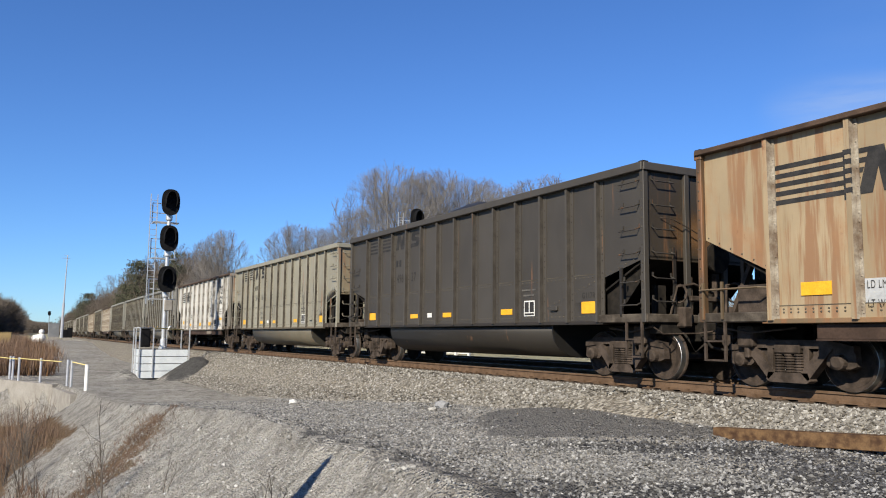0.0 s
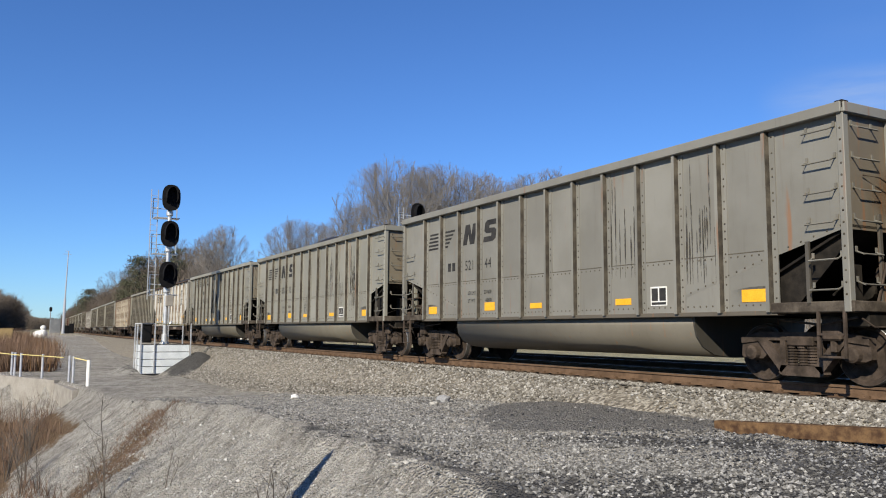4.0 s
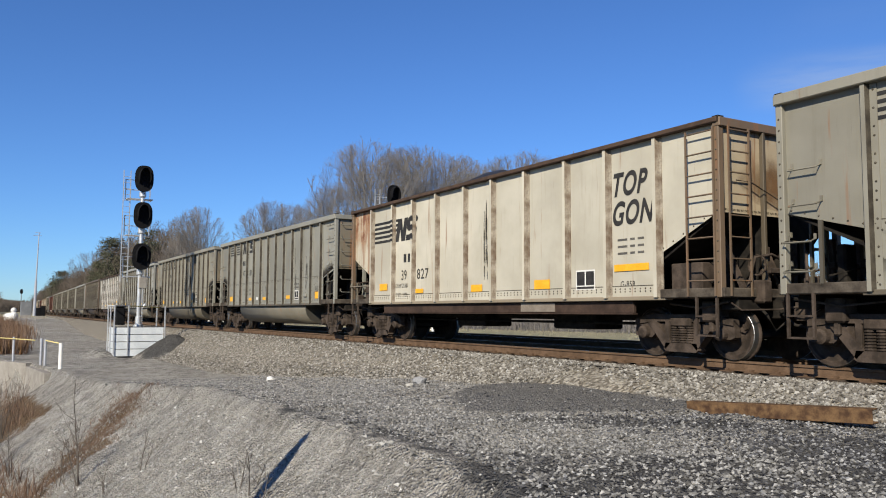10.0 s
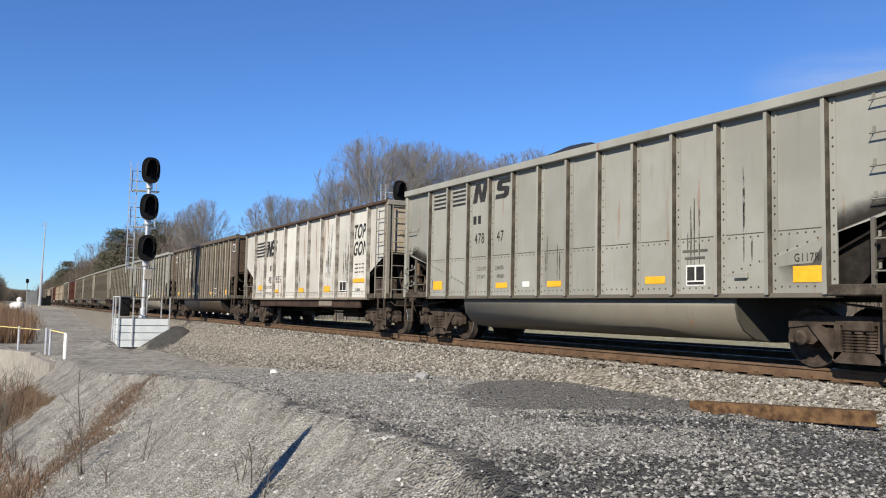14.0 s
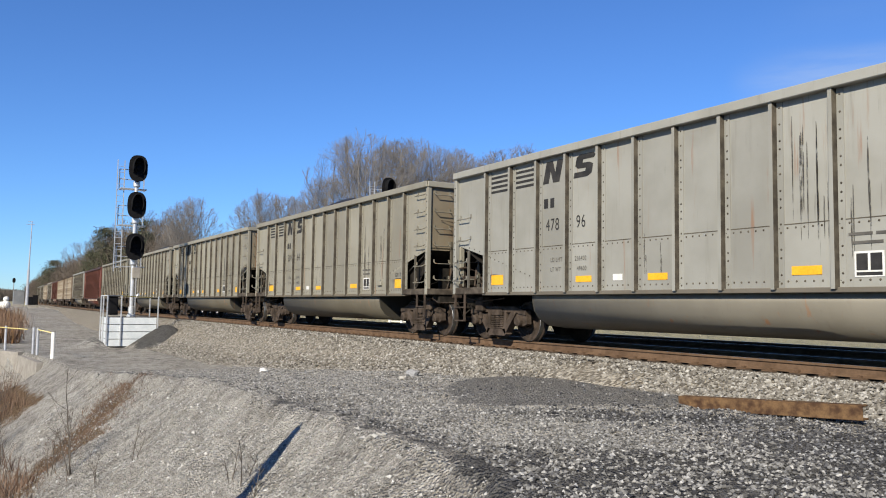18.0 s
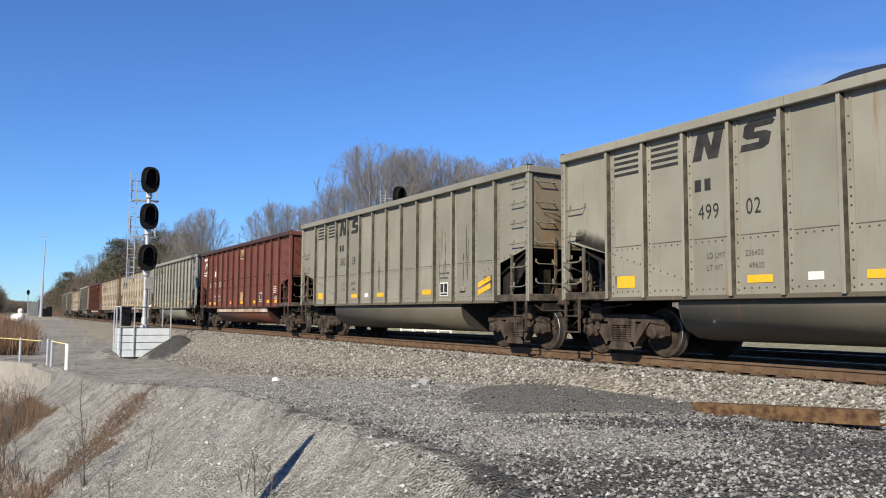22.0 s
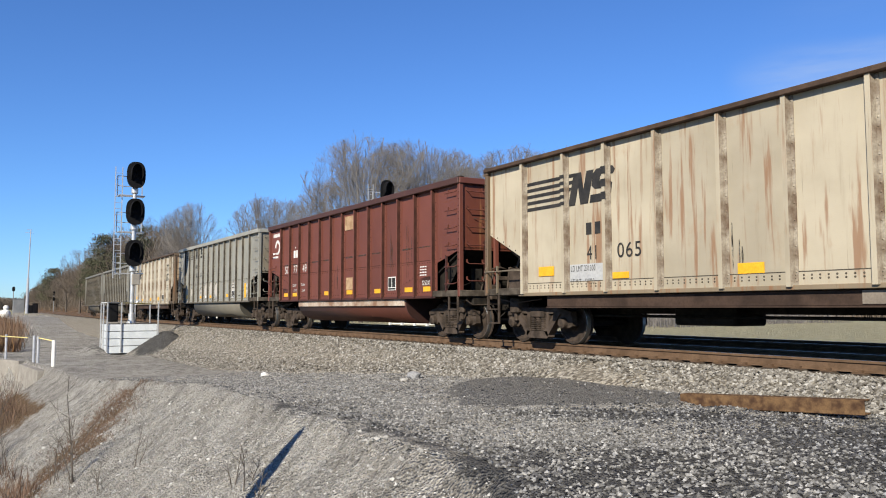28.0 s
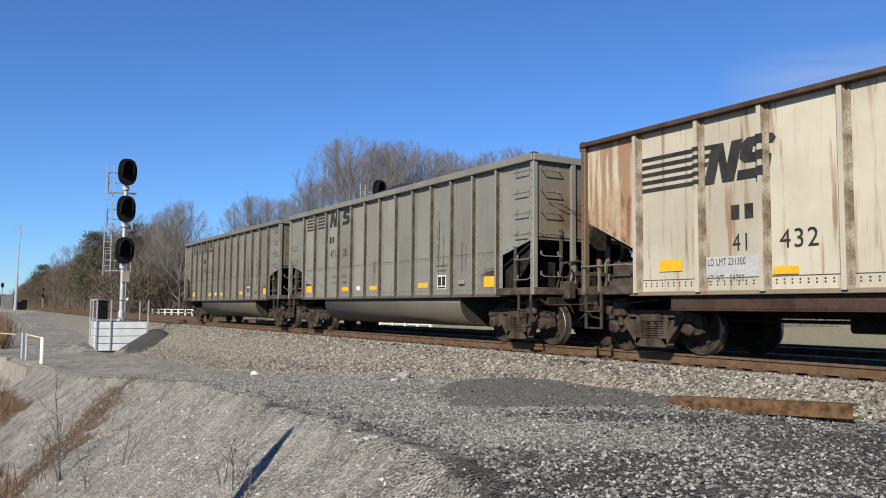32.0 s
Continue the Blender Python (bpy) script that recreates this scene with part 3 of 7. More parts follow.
def bed_material():
    n = Nodes("bedded ballast", 0.95)
    c = n.mix(n.ramp(n.cells(15), 0.25, 0.85), (0.105, 0.093, 0.076), (0.31, 0.286, 0.24))
    c = n.mix(n.ramp(n.noise(0.5, 4), 0.35, 0.7, 0, 0.35), c, (0.156, 0.124, 0.085))
    n.bump(n.cells(17, None, "Distance"), 0.9, 0.05)
    return n.color(c)


BEDMAT = bed_material()
build_ballast()


def scatter_stones():
    r = np.random.RandomState(4)
    n = 36000
    x = -2.5 - 44 * r.uniform(0, 1, n) ** 1.35
    w = r.uniform(0, 1, n)
    run, road, yt = foot_run(x), road_z(x), track_y(x)
    off = -BED_HALF + 0.35 - w * (run + 0.6)
    z = np.where(off > -BED_HALF, BED_TOP, BED_TOP + (road - BED_TOP) * np.clip((-BED_HALF - off) / run, 0, 1))
    P = np.stack([x, yt + off, np.maximum(z, ground_z(x, yt + off)) + 0.012], -1)
    yy = yt + off
    keep = (smear_at(x, yy) < 0.25 * r.uniform(0, 1, n)) & ((mound_at(x, yy) < 0.1) | (P[:, 2] > road + mound_at(x, yy) + 0.06))
    stones("ballast_stones", P[keep], 0.042, BALLAST, "loose pale ballast stones on the shoulder", 1)
    n = 90000
    x = -2.6 - 22 * r.uniform(0, 1, n) ** 1.5
    y = crest_y(x) + 0.2 + (9.3 - crest_y(x)) * r.uniform(0, 1, n)
    keep = wave(x, y, 1.1, 21) + 0.5 * wave(x, y, 4.0, 22) > r.uniform(-1.6, 0.9, n)
    keep &= (smear_at(x, y) < 0.22 * r.uniform(0, 1, n)) | (r.uniform(0, 1, n) < 0.03)
    x, y = x[keep], y[keep]
    dark = np.exp(-((y - 7.5 - 0.3 * wave(x, y, 0.8, 13)) / 1.25) ** 4) * np.clip((x + 14.5 + wave(x, y, 0.9, 16)) / 5.0, 0, 1) + 0.45 * np.exp(-((y - crest_y(x) - 0.35) / 0.35) ** 2) + 0.45 * np.clip((x + 6.5) / 3.5, 0, 1) > r.uniform(0.1, 1.45, len(x))
    P = np.stack([x, y, ground_z(x, y) + 0.004], -1)
    stones("road_stones", P[~dark], 0.022, ROADSTONE, "loose pale grey road stones", 2)
    stones("dark_stones", P[dark], 0.024, DARKSTONE, "loose dark crushed stones", 3)
    n = 70000
    x = -2.5 - 22 * r.uniform(0, 1, n) ** 1.3
    y = crest_y(x) - 3.8 * r.uniform(0, 1, n) ** 0.9
    P = np.stack([x, y, ground_z(x, y) + 0.003], -1)
    big = r.uniform(0, 1, n) < 0.03
    stones("slope_rocks", P[big] + [0, 0, 0.008], 0.034, SLOPESTONE, "fist-sized stones half bedded in the grey slope", 8)
    stones("slope_stones", P[~big], 0.0135, SLOPESTONE, "small stones lying on the grey slope", 5)


scatter_stones()

# ---- rails and ties ----
GAP = 4.3  # from this track to the one beyond it


def rail_mesh(side):
    """One rail swept along the track, its head bright, the rest rusty."""
    prof = [(-0.07, -0.172), (0.07, -0.172), (0.07, -0.155), (0.012, -0.135), (0.012, -0.045), (0.036, -0.038), (0.036, -0.004), (0.028, 0.0), (-0.028, 0.0), (-0.036, -0.004), (-0.036, -0.038), (-0.012, -0.045), (-0.012, -0.135), (-0.07, -0.155)]
    xs = spaced([(-900, 25), (-200, 4), (-60, 2), (0, 40), (640, 1)])
    V = []
    for x in xs:
        _, y, a = track_at(x)
        V.append([(x, y + side + p, q) for p, q in prof])
    V = np.array(V)
    n, m, _ = V.shape
    idx = np.arange(n * m).reshape(n, m)
    nxt = np.roll(idx, -1, 1)
    F = np.stack([idx[:-1], idx[1:], nxt[1:], nxt[:-1]], -1).reshape(-1, 4)
    me = grid_mesh("rail", V.reshape(-1, 3), F[:, ::-1], RAIL)
    me.materials.append(RAILTOP)
    k = np.tile(np.arange(m), n - 1)
    me.polygons.foreach_set("material_index", np.where((k >= 7) & (k <= 7), 1, 0).astype(np.int32))
    return me


def build_track():
    t = thing("railway_track", "rusty steel rails on dark timber ties", "railway track", "", "structure")
    for side in (-0.755, 0.755, GAP - 0.755, GAP + 0.755):
        part("rail", rail_mesh(side), None, t, "rust-brown rail with a worn bright head")
    tie = mesh_of("tie", bx(fresh(), -0.115, 0.115, -1.3, 1.3, -0.36, -0.185, 0.008), TIE)
    tp = mesh_of("tie_plate", bx(bx(fresh(), -0.1, 0.1, -0.17, 0.17, -0.186, -0.168), -0.03, 0.03, -0.12, -0.06, -0.17, -0.135), RAIL)
    r = random.Random(8)
    far = fresh()
    for i in range(-330, 20):
        x = i * 0.5 + 0.1
        _, y, a = track_at(x)
        if -62 < x < 2:
            part("tie", tie, None, t, "", (x, y + r.uniform(-0.04, 0.04), r.uniform(-0.012, 0.008)), (0, 0, a + r.uniform(-0.8, 0.8)))
            if x > -45:
                part("tie_plate", tp, None, t, "", (x, y - 0.755, 0), (0, 0, a))
            part("tie", tie, None, t, "", (x + 0.2, y + GAP + r.uniform(-0.04, 0.04), 0), (0, 0, a + r.uniform(-0.8, 0.8)))
        else:
            bx(far, x - 0.115, x + 0.115, y - 1.3, y + 1.3, -0.36, -0.19)
    tagged(part("far_ties", far, TIE, t, "dark timber ties"), kind="stuff")


build_track()
# ---- the coal train ----
HALF = 1.60        # half the width over the ribs
SKIN = 1.50        # half the width over the side sheets
TOP, SILL = 4.08, 1.07
SPAN = {"tub": 0.972, "flat": 0.98}   # metres for one unit along the two kinds of car
unit = [1.0]


def rivets(bm, pts, y, r=0.019):
    """Small domed rivet heads on the near side."""
    for x, z in pts:
        c = bm.verts.new((x, y - r * 0.8, z))
        ring = [bm.verts.new((x + r * math.cos(a), y, z + r * math.sin(a))) for a in (0.4, 1.45, 2.5, 3.54, 4.6, 5.65)]
        for i in range(6):
            bm.faces.new((c, ring[i], ring[(i + 1) % 6])).material_index = 1
    bmesh.ops.recalc_face_normals(bm, faces=bm.faces[:])


def grab_mesh(w, out=0.11):
    """A bent-bar grab iron that stands off the sheet towards -y."""
    bm = fresh()
    tube(bm, [(-w / 2, 0, 0.07), (-w / 2, 0, 0.05), (-w / 2, -out, 0), (w / 2, -out, 0), (w / 2, 0, 0.05), (w / 2, 0, 0.07)], 0.014, 5)
    bx(bm, -w / 2 - 0.02, -w / 2 + 0.02, -0.012, 0.004, 0.04, 0.12)
    bx(bm, w / 2 - 0.02, w / 2 + 0.02, -0.012, 0.004, 0.04, 0.12)
    return mesh_of("grab_iron", bm, PAINT)


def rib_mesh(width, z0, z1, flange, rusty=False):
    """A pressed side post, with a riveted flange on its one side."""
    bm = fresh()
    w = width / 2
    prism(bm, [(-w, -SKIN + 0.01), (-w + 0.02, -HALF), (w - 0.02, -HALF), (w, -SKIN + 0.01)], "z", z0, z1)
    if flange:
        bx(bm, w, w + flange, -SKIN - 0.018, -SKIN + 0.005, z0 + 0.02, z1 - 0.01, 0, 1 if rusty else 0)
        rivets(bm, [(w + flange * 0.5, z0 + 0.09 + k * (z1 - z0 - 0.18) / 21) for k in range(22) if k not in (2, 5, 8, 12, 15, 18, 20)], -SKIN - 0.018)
    # the +x flank gets the dark tone, shade and grime painted together
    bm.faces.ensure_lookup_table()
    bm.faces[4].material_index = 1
    return mesh_of("side_post", bm, PAINT, POSTRUST if rusty else SHADEGRIME)


def panel_mesh(x0, x1, zs):
    """One stretch of side sheet: the lower plate laps over the upper."""
    bm = fresh()
    z0, zl, z1 = zs
    bx(bm, x0, x1, -SKIN, -SKIN + 0.02, zl - 0.02, z1)
    bx(bm, x0, x1, -SKIN - 0.011, -SKIN + 0.012, z0, zl)
    n = max(3, round((x1 - x0) / 0.13))
    rivets(bm, [(x0 + (k + 0.5) * (x1 - x0) / n, zl - 0.05) for k in range(n)], -SKIN - 0.011)
    rivets(bm, [(x0 + (k + 0.5) * (x1 - x0) / n, z0 + 0.12) for k in range(n)], -SKIN - 0.011)
    bx(bm, x0, x1, -SKIN - 0.0135, -SKIN - 0.008, zl - 0.004, zl + 0.012, 0, 1)
    return mesh_of("side_sheet", bm, PAINT, SHADEGRIME)


def bogie(parent, x, sharedm):
    b = part("bogie", sharedm["bolster"], None, parent, "cast three-piece bogie, dark with grime", (x, 0, 0))
    for s in (-1, 1):
        part("side_frame", sharedm["frame"], None, b, "", (0, 0, 0), (0, 0, 0 if s < 0 else 180))
        part("spring_nest", sharedm["springs"], None, b, "", (0, 0, 0), (0, 0, 0 if s < 0 else 180))
    for s in (-1, 1):
        part("wheelset", sharedm["wheelset"], None, b, "rusty wheels with bright worn rims", (s * 0.89, 0, 0.457))
    return b


def bogie_meshes():
    m = {}
    bm = fresh()
    bx(bm, -0.2, 0.2, -0.95, 0.95, 0.42, 0.74, 0.03)
    lathe(bm, [(0.72, 0.24), (0.9, 0.24)], "z", 14)
    for s in (-1, 1):
        bx(bm, s * 0.42 - 0.05, s * 0.42 + 0.05, -0.8, 0.8, 0.34, 0.44)
    m["bolster"] = mesh_of("bogie", bm, DARKIRON)
    bm = fresh()
    y0, y1 = -1.10, -0.94
    prism(bm, [(-1.13, 0.60), (-1.13, 0.70), (-0.72, 0.79), (0.72, 0.79), (1.13, 0.70), (1.13, 0.60), (0.68, 0.655), (-0.68, 0.655)], "y", y0, y1)
    for s in (-1, 1):
        prism(bm, [(s * 0.80, 0.66), (s * 0.62, 0.70), (s * 0.24, 0.27), (s * 0.36, 0.15)], "y", y0 - 0.015, y1)
        bx(bm, s * 0.33 - 0.05, s * 0.33 + 0.05, y0, y1, 0.25, 0.68, 0.01)
        prism(bm, [(s * 1.13, 0.62), (s * 1.15, 0.40), (s * 1.05, 0.36), (s * 0.73, 0.36), (s * 0.66, 0.42), (s * 0.68, 0.66)], "y", y0 + 0.03, y1)
        lathe(bm, [(y0 - 0.09, 0.05), (y0 - 0.09, 0.075), (y0 - 0.06, 0.115), (y1, 0.13)], "y", 16)
        for v in bm.verts[-64:]:
            v.co.x += s * 0.89
            v.co.z += 0.457
        prism(bm, [(s * 0.42, 0.62), (s * 0.42, 0.36), (s * 0.62, 0.62)], "y", y0 + 0.06, y1)
    prism(bm, [(-0.40, 0.15), (-0.34, 0.11), (0.34, 0.11), (0.40, 0.15), (0.36, 0.27), (-0.36, 0.27)], "y", y0 - 0.015, y1)
    bx(bm, -0.24, 0.24, y0 - 0.03, y1, 0.57, 0.72, 0.02)
    m["frame"] = mesh_of("side_frame", bm, GRIME)
    bm = fresh()
    for cx in (-0.18, 0.0, 0.18):
        prof = []
        for k in range(7):
            z = 0.27 + k * 0.043
            prof += [(z, 0.062), (z + 0.012, 0.086), (z + 0.03, 0.086), (z + 0.04, 0.062)]
        start = len(bm.verts)
        lathe(bm, prof, "z", 8)
        bm.verts.ensure_lookup_table()
        for v in bm.verts[start:]:
            v.co.x += cx
            v.co.y += -1.04
    m["springs"] = mesh_of("spring_nest", bm, GRIME)
    bm = fresh()
    tube(bm, [(0, -1.05, 0), (0, 1.05, 0)], 0.075, 10)
    for s in (-1, 1):
        prof = [(0.68, 0.12), (0.68, 0.40), (0.69, 0.49), (0.715, 0.483), (0.73, 0.459), (0.83, 0.452), (0.835, 0.445), (0.835, 0.395), (0.80, 0.37), (0.775, 0.26), (0.80, 0.17), (0.85, 0.15), (0.85, 0.09)]
        lathe(bm, [(s * a, r) for a, r in prof], "y", 28, 0, [0, 0, 0, 0, 1, 1, 0, 0, 0, 0, 0, 0])
    # two small casting holes' bosses, so that the turning shows
    for s in (-1, 1):
        bx(bm, 0.24, 0.30, s * 0.79 - 0.02, s * 0.79 + 0.02, -0.05, 0.05)
    me = mesh_of("wheelset", bm, WHEEL, TREAD)
    m["wheelset"] = me
    return m


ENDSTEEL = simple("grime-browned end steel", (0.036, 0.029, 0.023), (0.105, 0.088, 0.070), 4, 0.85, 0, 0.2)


def end_parts(car, s, long_half, cut, ladder):
    """All that sits at one end: s is +1 or -1. cut: heights of the side sheet's slanted edge at the corner and at the first post."""
    X = long_half
    zc, zr, xr = cut
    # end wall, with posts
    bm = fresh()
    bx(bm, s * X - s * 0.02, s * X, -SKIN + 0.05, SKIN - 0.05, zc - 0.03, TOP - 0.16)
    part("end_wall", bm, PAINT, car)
    if s > 0:
        bm = fresh()
        ring = [(-0.05 + 1.05 * math.cos(a), zc + 0.62 + 0.55 * math.sin(a)) for a in np.linspace(0, math.tau, 21)[:-1]]
        bm.faces.new([bm.verts.new((X + 0.004, y, z)) for y, z in ring])
        part("rust_smudge", bm, ENDPATCH, car, "rust-brown smudge")
    for y in (-0.5, 0.5):
        bm = fresh()
        bx(bm, s * X, s * (X + 0.08), y - (0.06 if zc < 2.3 else 0.032), y + (0.06 if zc < 2.3 else 0.032), 1.3, TOP - 0.14, 0.008)
        part("end_post", bm, PAINT, car)
    bm = fresh()
    bx(bm, s * X - s * 0.07, s * (X + 0.09), -HALF, HALF, TOP - 0.16, TOP - 0.005, 0.012)
    part("end_chord", bm, PAINT, car)
    # slanted floor sheet over the bogie, near-black with the opening's shade in its tone
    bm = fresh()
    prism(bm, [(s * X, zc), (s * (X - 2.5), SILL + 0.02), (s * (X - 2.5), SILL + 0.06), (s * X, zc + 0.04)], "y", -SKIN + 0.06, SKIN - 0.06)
    part("slope_sheet", bm, DARKIRON, car)
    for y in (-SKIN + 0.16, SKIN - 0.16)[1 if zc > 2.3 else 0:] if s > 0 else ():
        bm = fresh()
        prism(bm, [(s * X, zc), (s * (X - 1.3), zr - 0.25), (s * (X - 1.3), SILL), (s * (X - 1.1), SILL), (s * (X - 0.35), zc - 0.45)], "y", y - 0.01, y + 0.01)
        part("slope_gusset", bm, DARKIRON, car)
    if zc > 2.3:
        # plate added to close the end opening, its black standing for deep shade
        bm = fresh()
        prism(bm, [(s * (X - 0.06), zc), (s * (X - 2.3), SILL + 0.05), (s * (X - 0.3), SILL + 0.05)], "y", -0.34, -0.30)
        part("web_plate", bm, DARKIRON, car)
        for y in (-0.9, 0.1):
            bm = fresh()
            prism(bm, [(s * (X - 0.1), 1.2), (s * (X - 0.02), 1.2), (s * (X - 0.5), 2.2), (s * (X - 0.58), 2.2)], "y", y - 0.05, y + 0.05)
            part("end_brace", bm, GRIME, car)
        bm = fresh()
        bx(bm, min(s * (X - 1.25), s * (X - 0.55)), max(s * (X - 1.25), s * (X - 0.55)), -1.35, -0.75, SILL + 0.14, SILL + 0.62, 0.02)
        part("valve_box", bm, GRIME, car)
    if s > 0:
        # the head end's closing plate, likewise black in place of shade
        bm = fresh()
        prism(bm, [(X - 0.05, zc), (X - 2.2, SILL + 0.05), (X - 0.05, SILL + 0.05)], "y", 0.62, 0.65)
        part("web_plate", bm, DARKIRON, car)
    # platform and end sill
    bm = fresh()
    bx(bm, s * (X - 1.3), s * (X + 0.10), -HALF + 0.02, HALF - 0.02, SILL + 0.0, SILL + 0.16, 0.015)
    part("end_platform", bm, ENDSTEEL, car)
    bm = fresh()
    bx(bm, s * (X - 1.0), s * (X + 0.25), -0.3, 0.3, 0.72, SILL + 0.02, 0.02)
    bx(bm, s * (X - 0.3), s * (X + 0.05), -1.2, 1.2, 0.86, SILL + 0.01, 0.02)
    part("draft_sill", bm, DARKIRON, car)
    # coupler
    bm = fresh()
    bx(bm, s * (X + 0.2), s * (X + 0.62), -0.09, 0.09, 0.74, 0.92, 0.02)
    prism(bm, [(s * (X + 0.58), -0.2), (s * (X + 0.80), -0.22), (s * (X + 0.84), 0.02), (s * (X + 0.74), 0.2), (s * (X + 0.58), 0.16)], "z", 0.68, 0.98)
    part("coupler", bm, GRIME, car, "grimy cast knuckle coupler")
    bm = fresh()
    tube(bm, [(s * (X + 0.2), -0.35, 0.85), (s * (X + 0.45), -0.33, 0.62), (s * (X + 0.7), -0.2, 0.56), (s * (X + 0.8), -0.1, 0.62)], 0.03, 6)
    part("air_hose", bm, DARKIRON, car)
    bm = fresh()
    tube(bm, [(s * (X + 0.12), -1.45, 0.98), (s * (X + 0.2), -1.3, 0.86), (s * (X + 0.3), -0.5, 0.88), (s * (X + 0.6), -0.1, 0.96)], 0.014, 5)
    part("uncoupling_lever", bm, GRIME, car)
    bm = fresh()
    tube(bm, [(s * (X - 0.1), -0.62, 1.02), (s * (X + 0.18), -0.66, 0.78), (s * (X + 0.30), -0.6, 0.52), (s * (X + 0.42), -0.45, 0.70)], 0.024, 6)
    part("brake_hose", bm, DARKIRON, car)
    bm = fresh()
    bx(bm, s * (X - 0.55) - 0.16, s * (X - 0.55) + 0.16, -1.22, -0.88, 0.66, 1.02, 0.03)
    bx(bm, s * (X - 0.55) - 0.05, s * (X - 0.55) + 0.05, -1.18, -1.0, 0.48, 0.68, 0.02)
    part("retainer_valve", bm, GRIME, car)
    bm = fresh()
    tube(bm, [(s * (X - 1.5), -1.12, 0.98), (s * (X - 0.7), -1.25, 0.90), (s * (X - 0.05), -1.3, 1.0)], 0.02, 5)
    part("brake_pipe", bm, GRIME, car)
    # levers, bent pipes and a slack hose that crowd the end over the coupler
    bm = fresh()
    for y, z in ((-0.42, 1.95), (0.30, 2.05)):
        bx(bm, s * (X - 0.06), s * (X + 0.05), y - 0.05, y + 0.05, SILL + 0.1, z, 0.01)
    bx(bm, s * (X - 0.1), s * (X + 0.14), -0.50, 0.38, SILL + 0.42, SILL + 0.52, 0.015)
    tube(bm, [(s * (X + 0.05), -0.95, SILL + 0.16), (s * (X + 0.12), -0.85, 1.75), (s * (X + 0.10), -0.4, 1.82), (s * (X + 0.02), 0.2, 1.66)], 0.026, 6)
    tube(bm, [(s * (X + 0.06) + 0.17 * math.cos(k), -0.72, 1.62 + 0.17 * math.sin(k)) for k in np.linspace(0, math.tau, 13)], 0.022, 5)
    bx(bm, s * (X - 0.02), s * (X + 0.24), -0.80, -0.58, 0.98, SILL + 0.30, 0.03)
    part("lever_gear", bm, GRIME, car, "brown levers and bent pipes")
    # air gear under the slope, near the end
    bm = fresh()
    lathe(bm, [(-0.35, 0.05), (-0.33, 0.16), (0.33, 0.16), (0.35, 0.05)], "y", 14)
    for v in bm.verts:
        v.co += Vector((s * (X - 0.75), 0.3 * s, 1.46))
    bx(bm, s * (X - 0.55), s * (X - 0.4), -0.9, -0.6, SILL + 0.1, SILL + 0.75, 0.03)
    tube(bm, [(s * (X - 0.48), -1.2, 1.34), (s * (X - 0.75), -0.6, 1.5), (s * (X - 0.9), 0.9, 1.42)], 0.02, 5)
    part("brake_gear", bm, DARKIRON, car)
    for side in (-1, 1):
        y = side * (SKIN + 0.03)
        bm = fresh()
        bx(bm, s * X - 0.055, s * X + 0.055, y - 0.06, y + 0.06, SILL, TOP - 0.1, 0.01)
        if side < 0:
            rivets(bm, [(s * X, SILL + 0.25 + k * 0.17) for k in range(15)], y - 0.06)
        part("corner_post", mesh_of("corner_post", bm, PAINT, SHADEGRIME), None, car)
        bm = fresh()
        bx(bm, s * X - 0.07, s * X + 0.07, y - 0.075, y + 0.075, TOP - 0.10, TOP + 0.025, 0.012)
        part("corner_cap", bm, DARKIRON, car)
    if s > 0:
        bm = fresh()
        lathe(bm, [(-0.03, 0.26), (-0.03, 0.30), (0.03, 0.30), (0.03, 0.26)], "x", 20)
        for k in range(5):
            a = k * math.tau / 5
            tube(bm, [(0, 0, 0), (0, 0.27 * math.cos(a), 0.27 * math.sin(a))], 0.018, 5)
        tube(bm, [(-0.2, 0, 0), (0.04, 0, 0)], 0.04, 8)
        part("hand_brake_wheel", bm, DARKIRON, car, "dark spoked hand brake wheel", (X + 0.2, 0.15, 2.35))
        bm = fresh()
        tube(bm, [(X + 0.03, -1.15, 3.05), (X + 0.12, -0.9, 3.02), (X + 0.14, -0.2, 2.75), (X + 0.14, 0.1, 2.6)], 0.013, 5)
        part("brake_chain", bm, GRIME, car)


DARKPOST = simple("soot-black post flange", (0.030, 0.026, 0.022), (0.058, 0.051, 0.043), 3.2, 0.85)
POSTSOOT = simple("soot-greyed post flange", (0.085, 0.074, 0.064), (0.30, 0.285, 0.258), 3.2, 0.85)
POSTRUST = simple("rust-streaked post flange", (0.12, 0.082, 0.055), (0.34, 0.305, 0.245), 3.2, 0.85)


def along(x):
    """From a place counted in post spacings to metres along the car."""
    return x * unit[0]


def coal_mesh(X, crest):
    """The load's uneven surface; crest raises one heap over the rim."""
    nx, ny = 60, 13
    xs, ys = np.linspace(-X + 0.15, X - 0.15, nx), np.linspace(-SKIN + 0.06, SKIN - 0.06, ny)
    A, B = np.meshgrid(xs, ys, indexing="ij")
    r = np.random.RandomState(3)
    hump = np.clip(1.05 - np.abs(B) / 1.5, 0, 1) ** 0.7 * (0.42 * np.exp(-((A - 3.0) / 2.3) ** 2) + 0.36 * np.exp(-((A + 3.0) / 2.6) ** 2) + crest * np.exp(-((A + 1.2) / 1.5) ** 2))
    Zc = 3.80 + hump * 1.15 + r.uniform(-0.035, 0.035, A.shape)
    idx = np.arange(nx * ny).reshape(nx, ny)
    F = np.stack([idx[:-1, :-1], idx[1:, :-1], idx[1:, 1:], idx[:-1, 1:]], -1).reshape(-1, 4)
    return grid_mesh("coal_load", np.stack([A, B, Zc], -1).reshape(-1, 3), F, COAL)


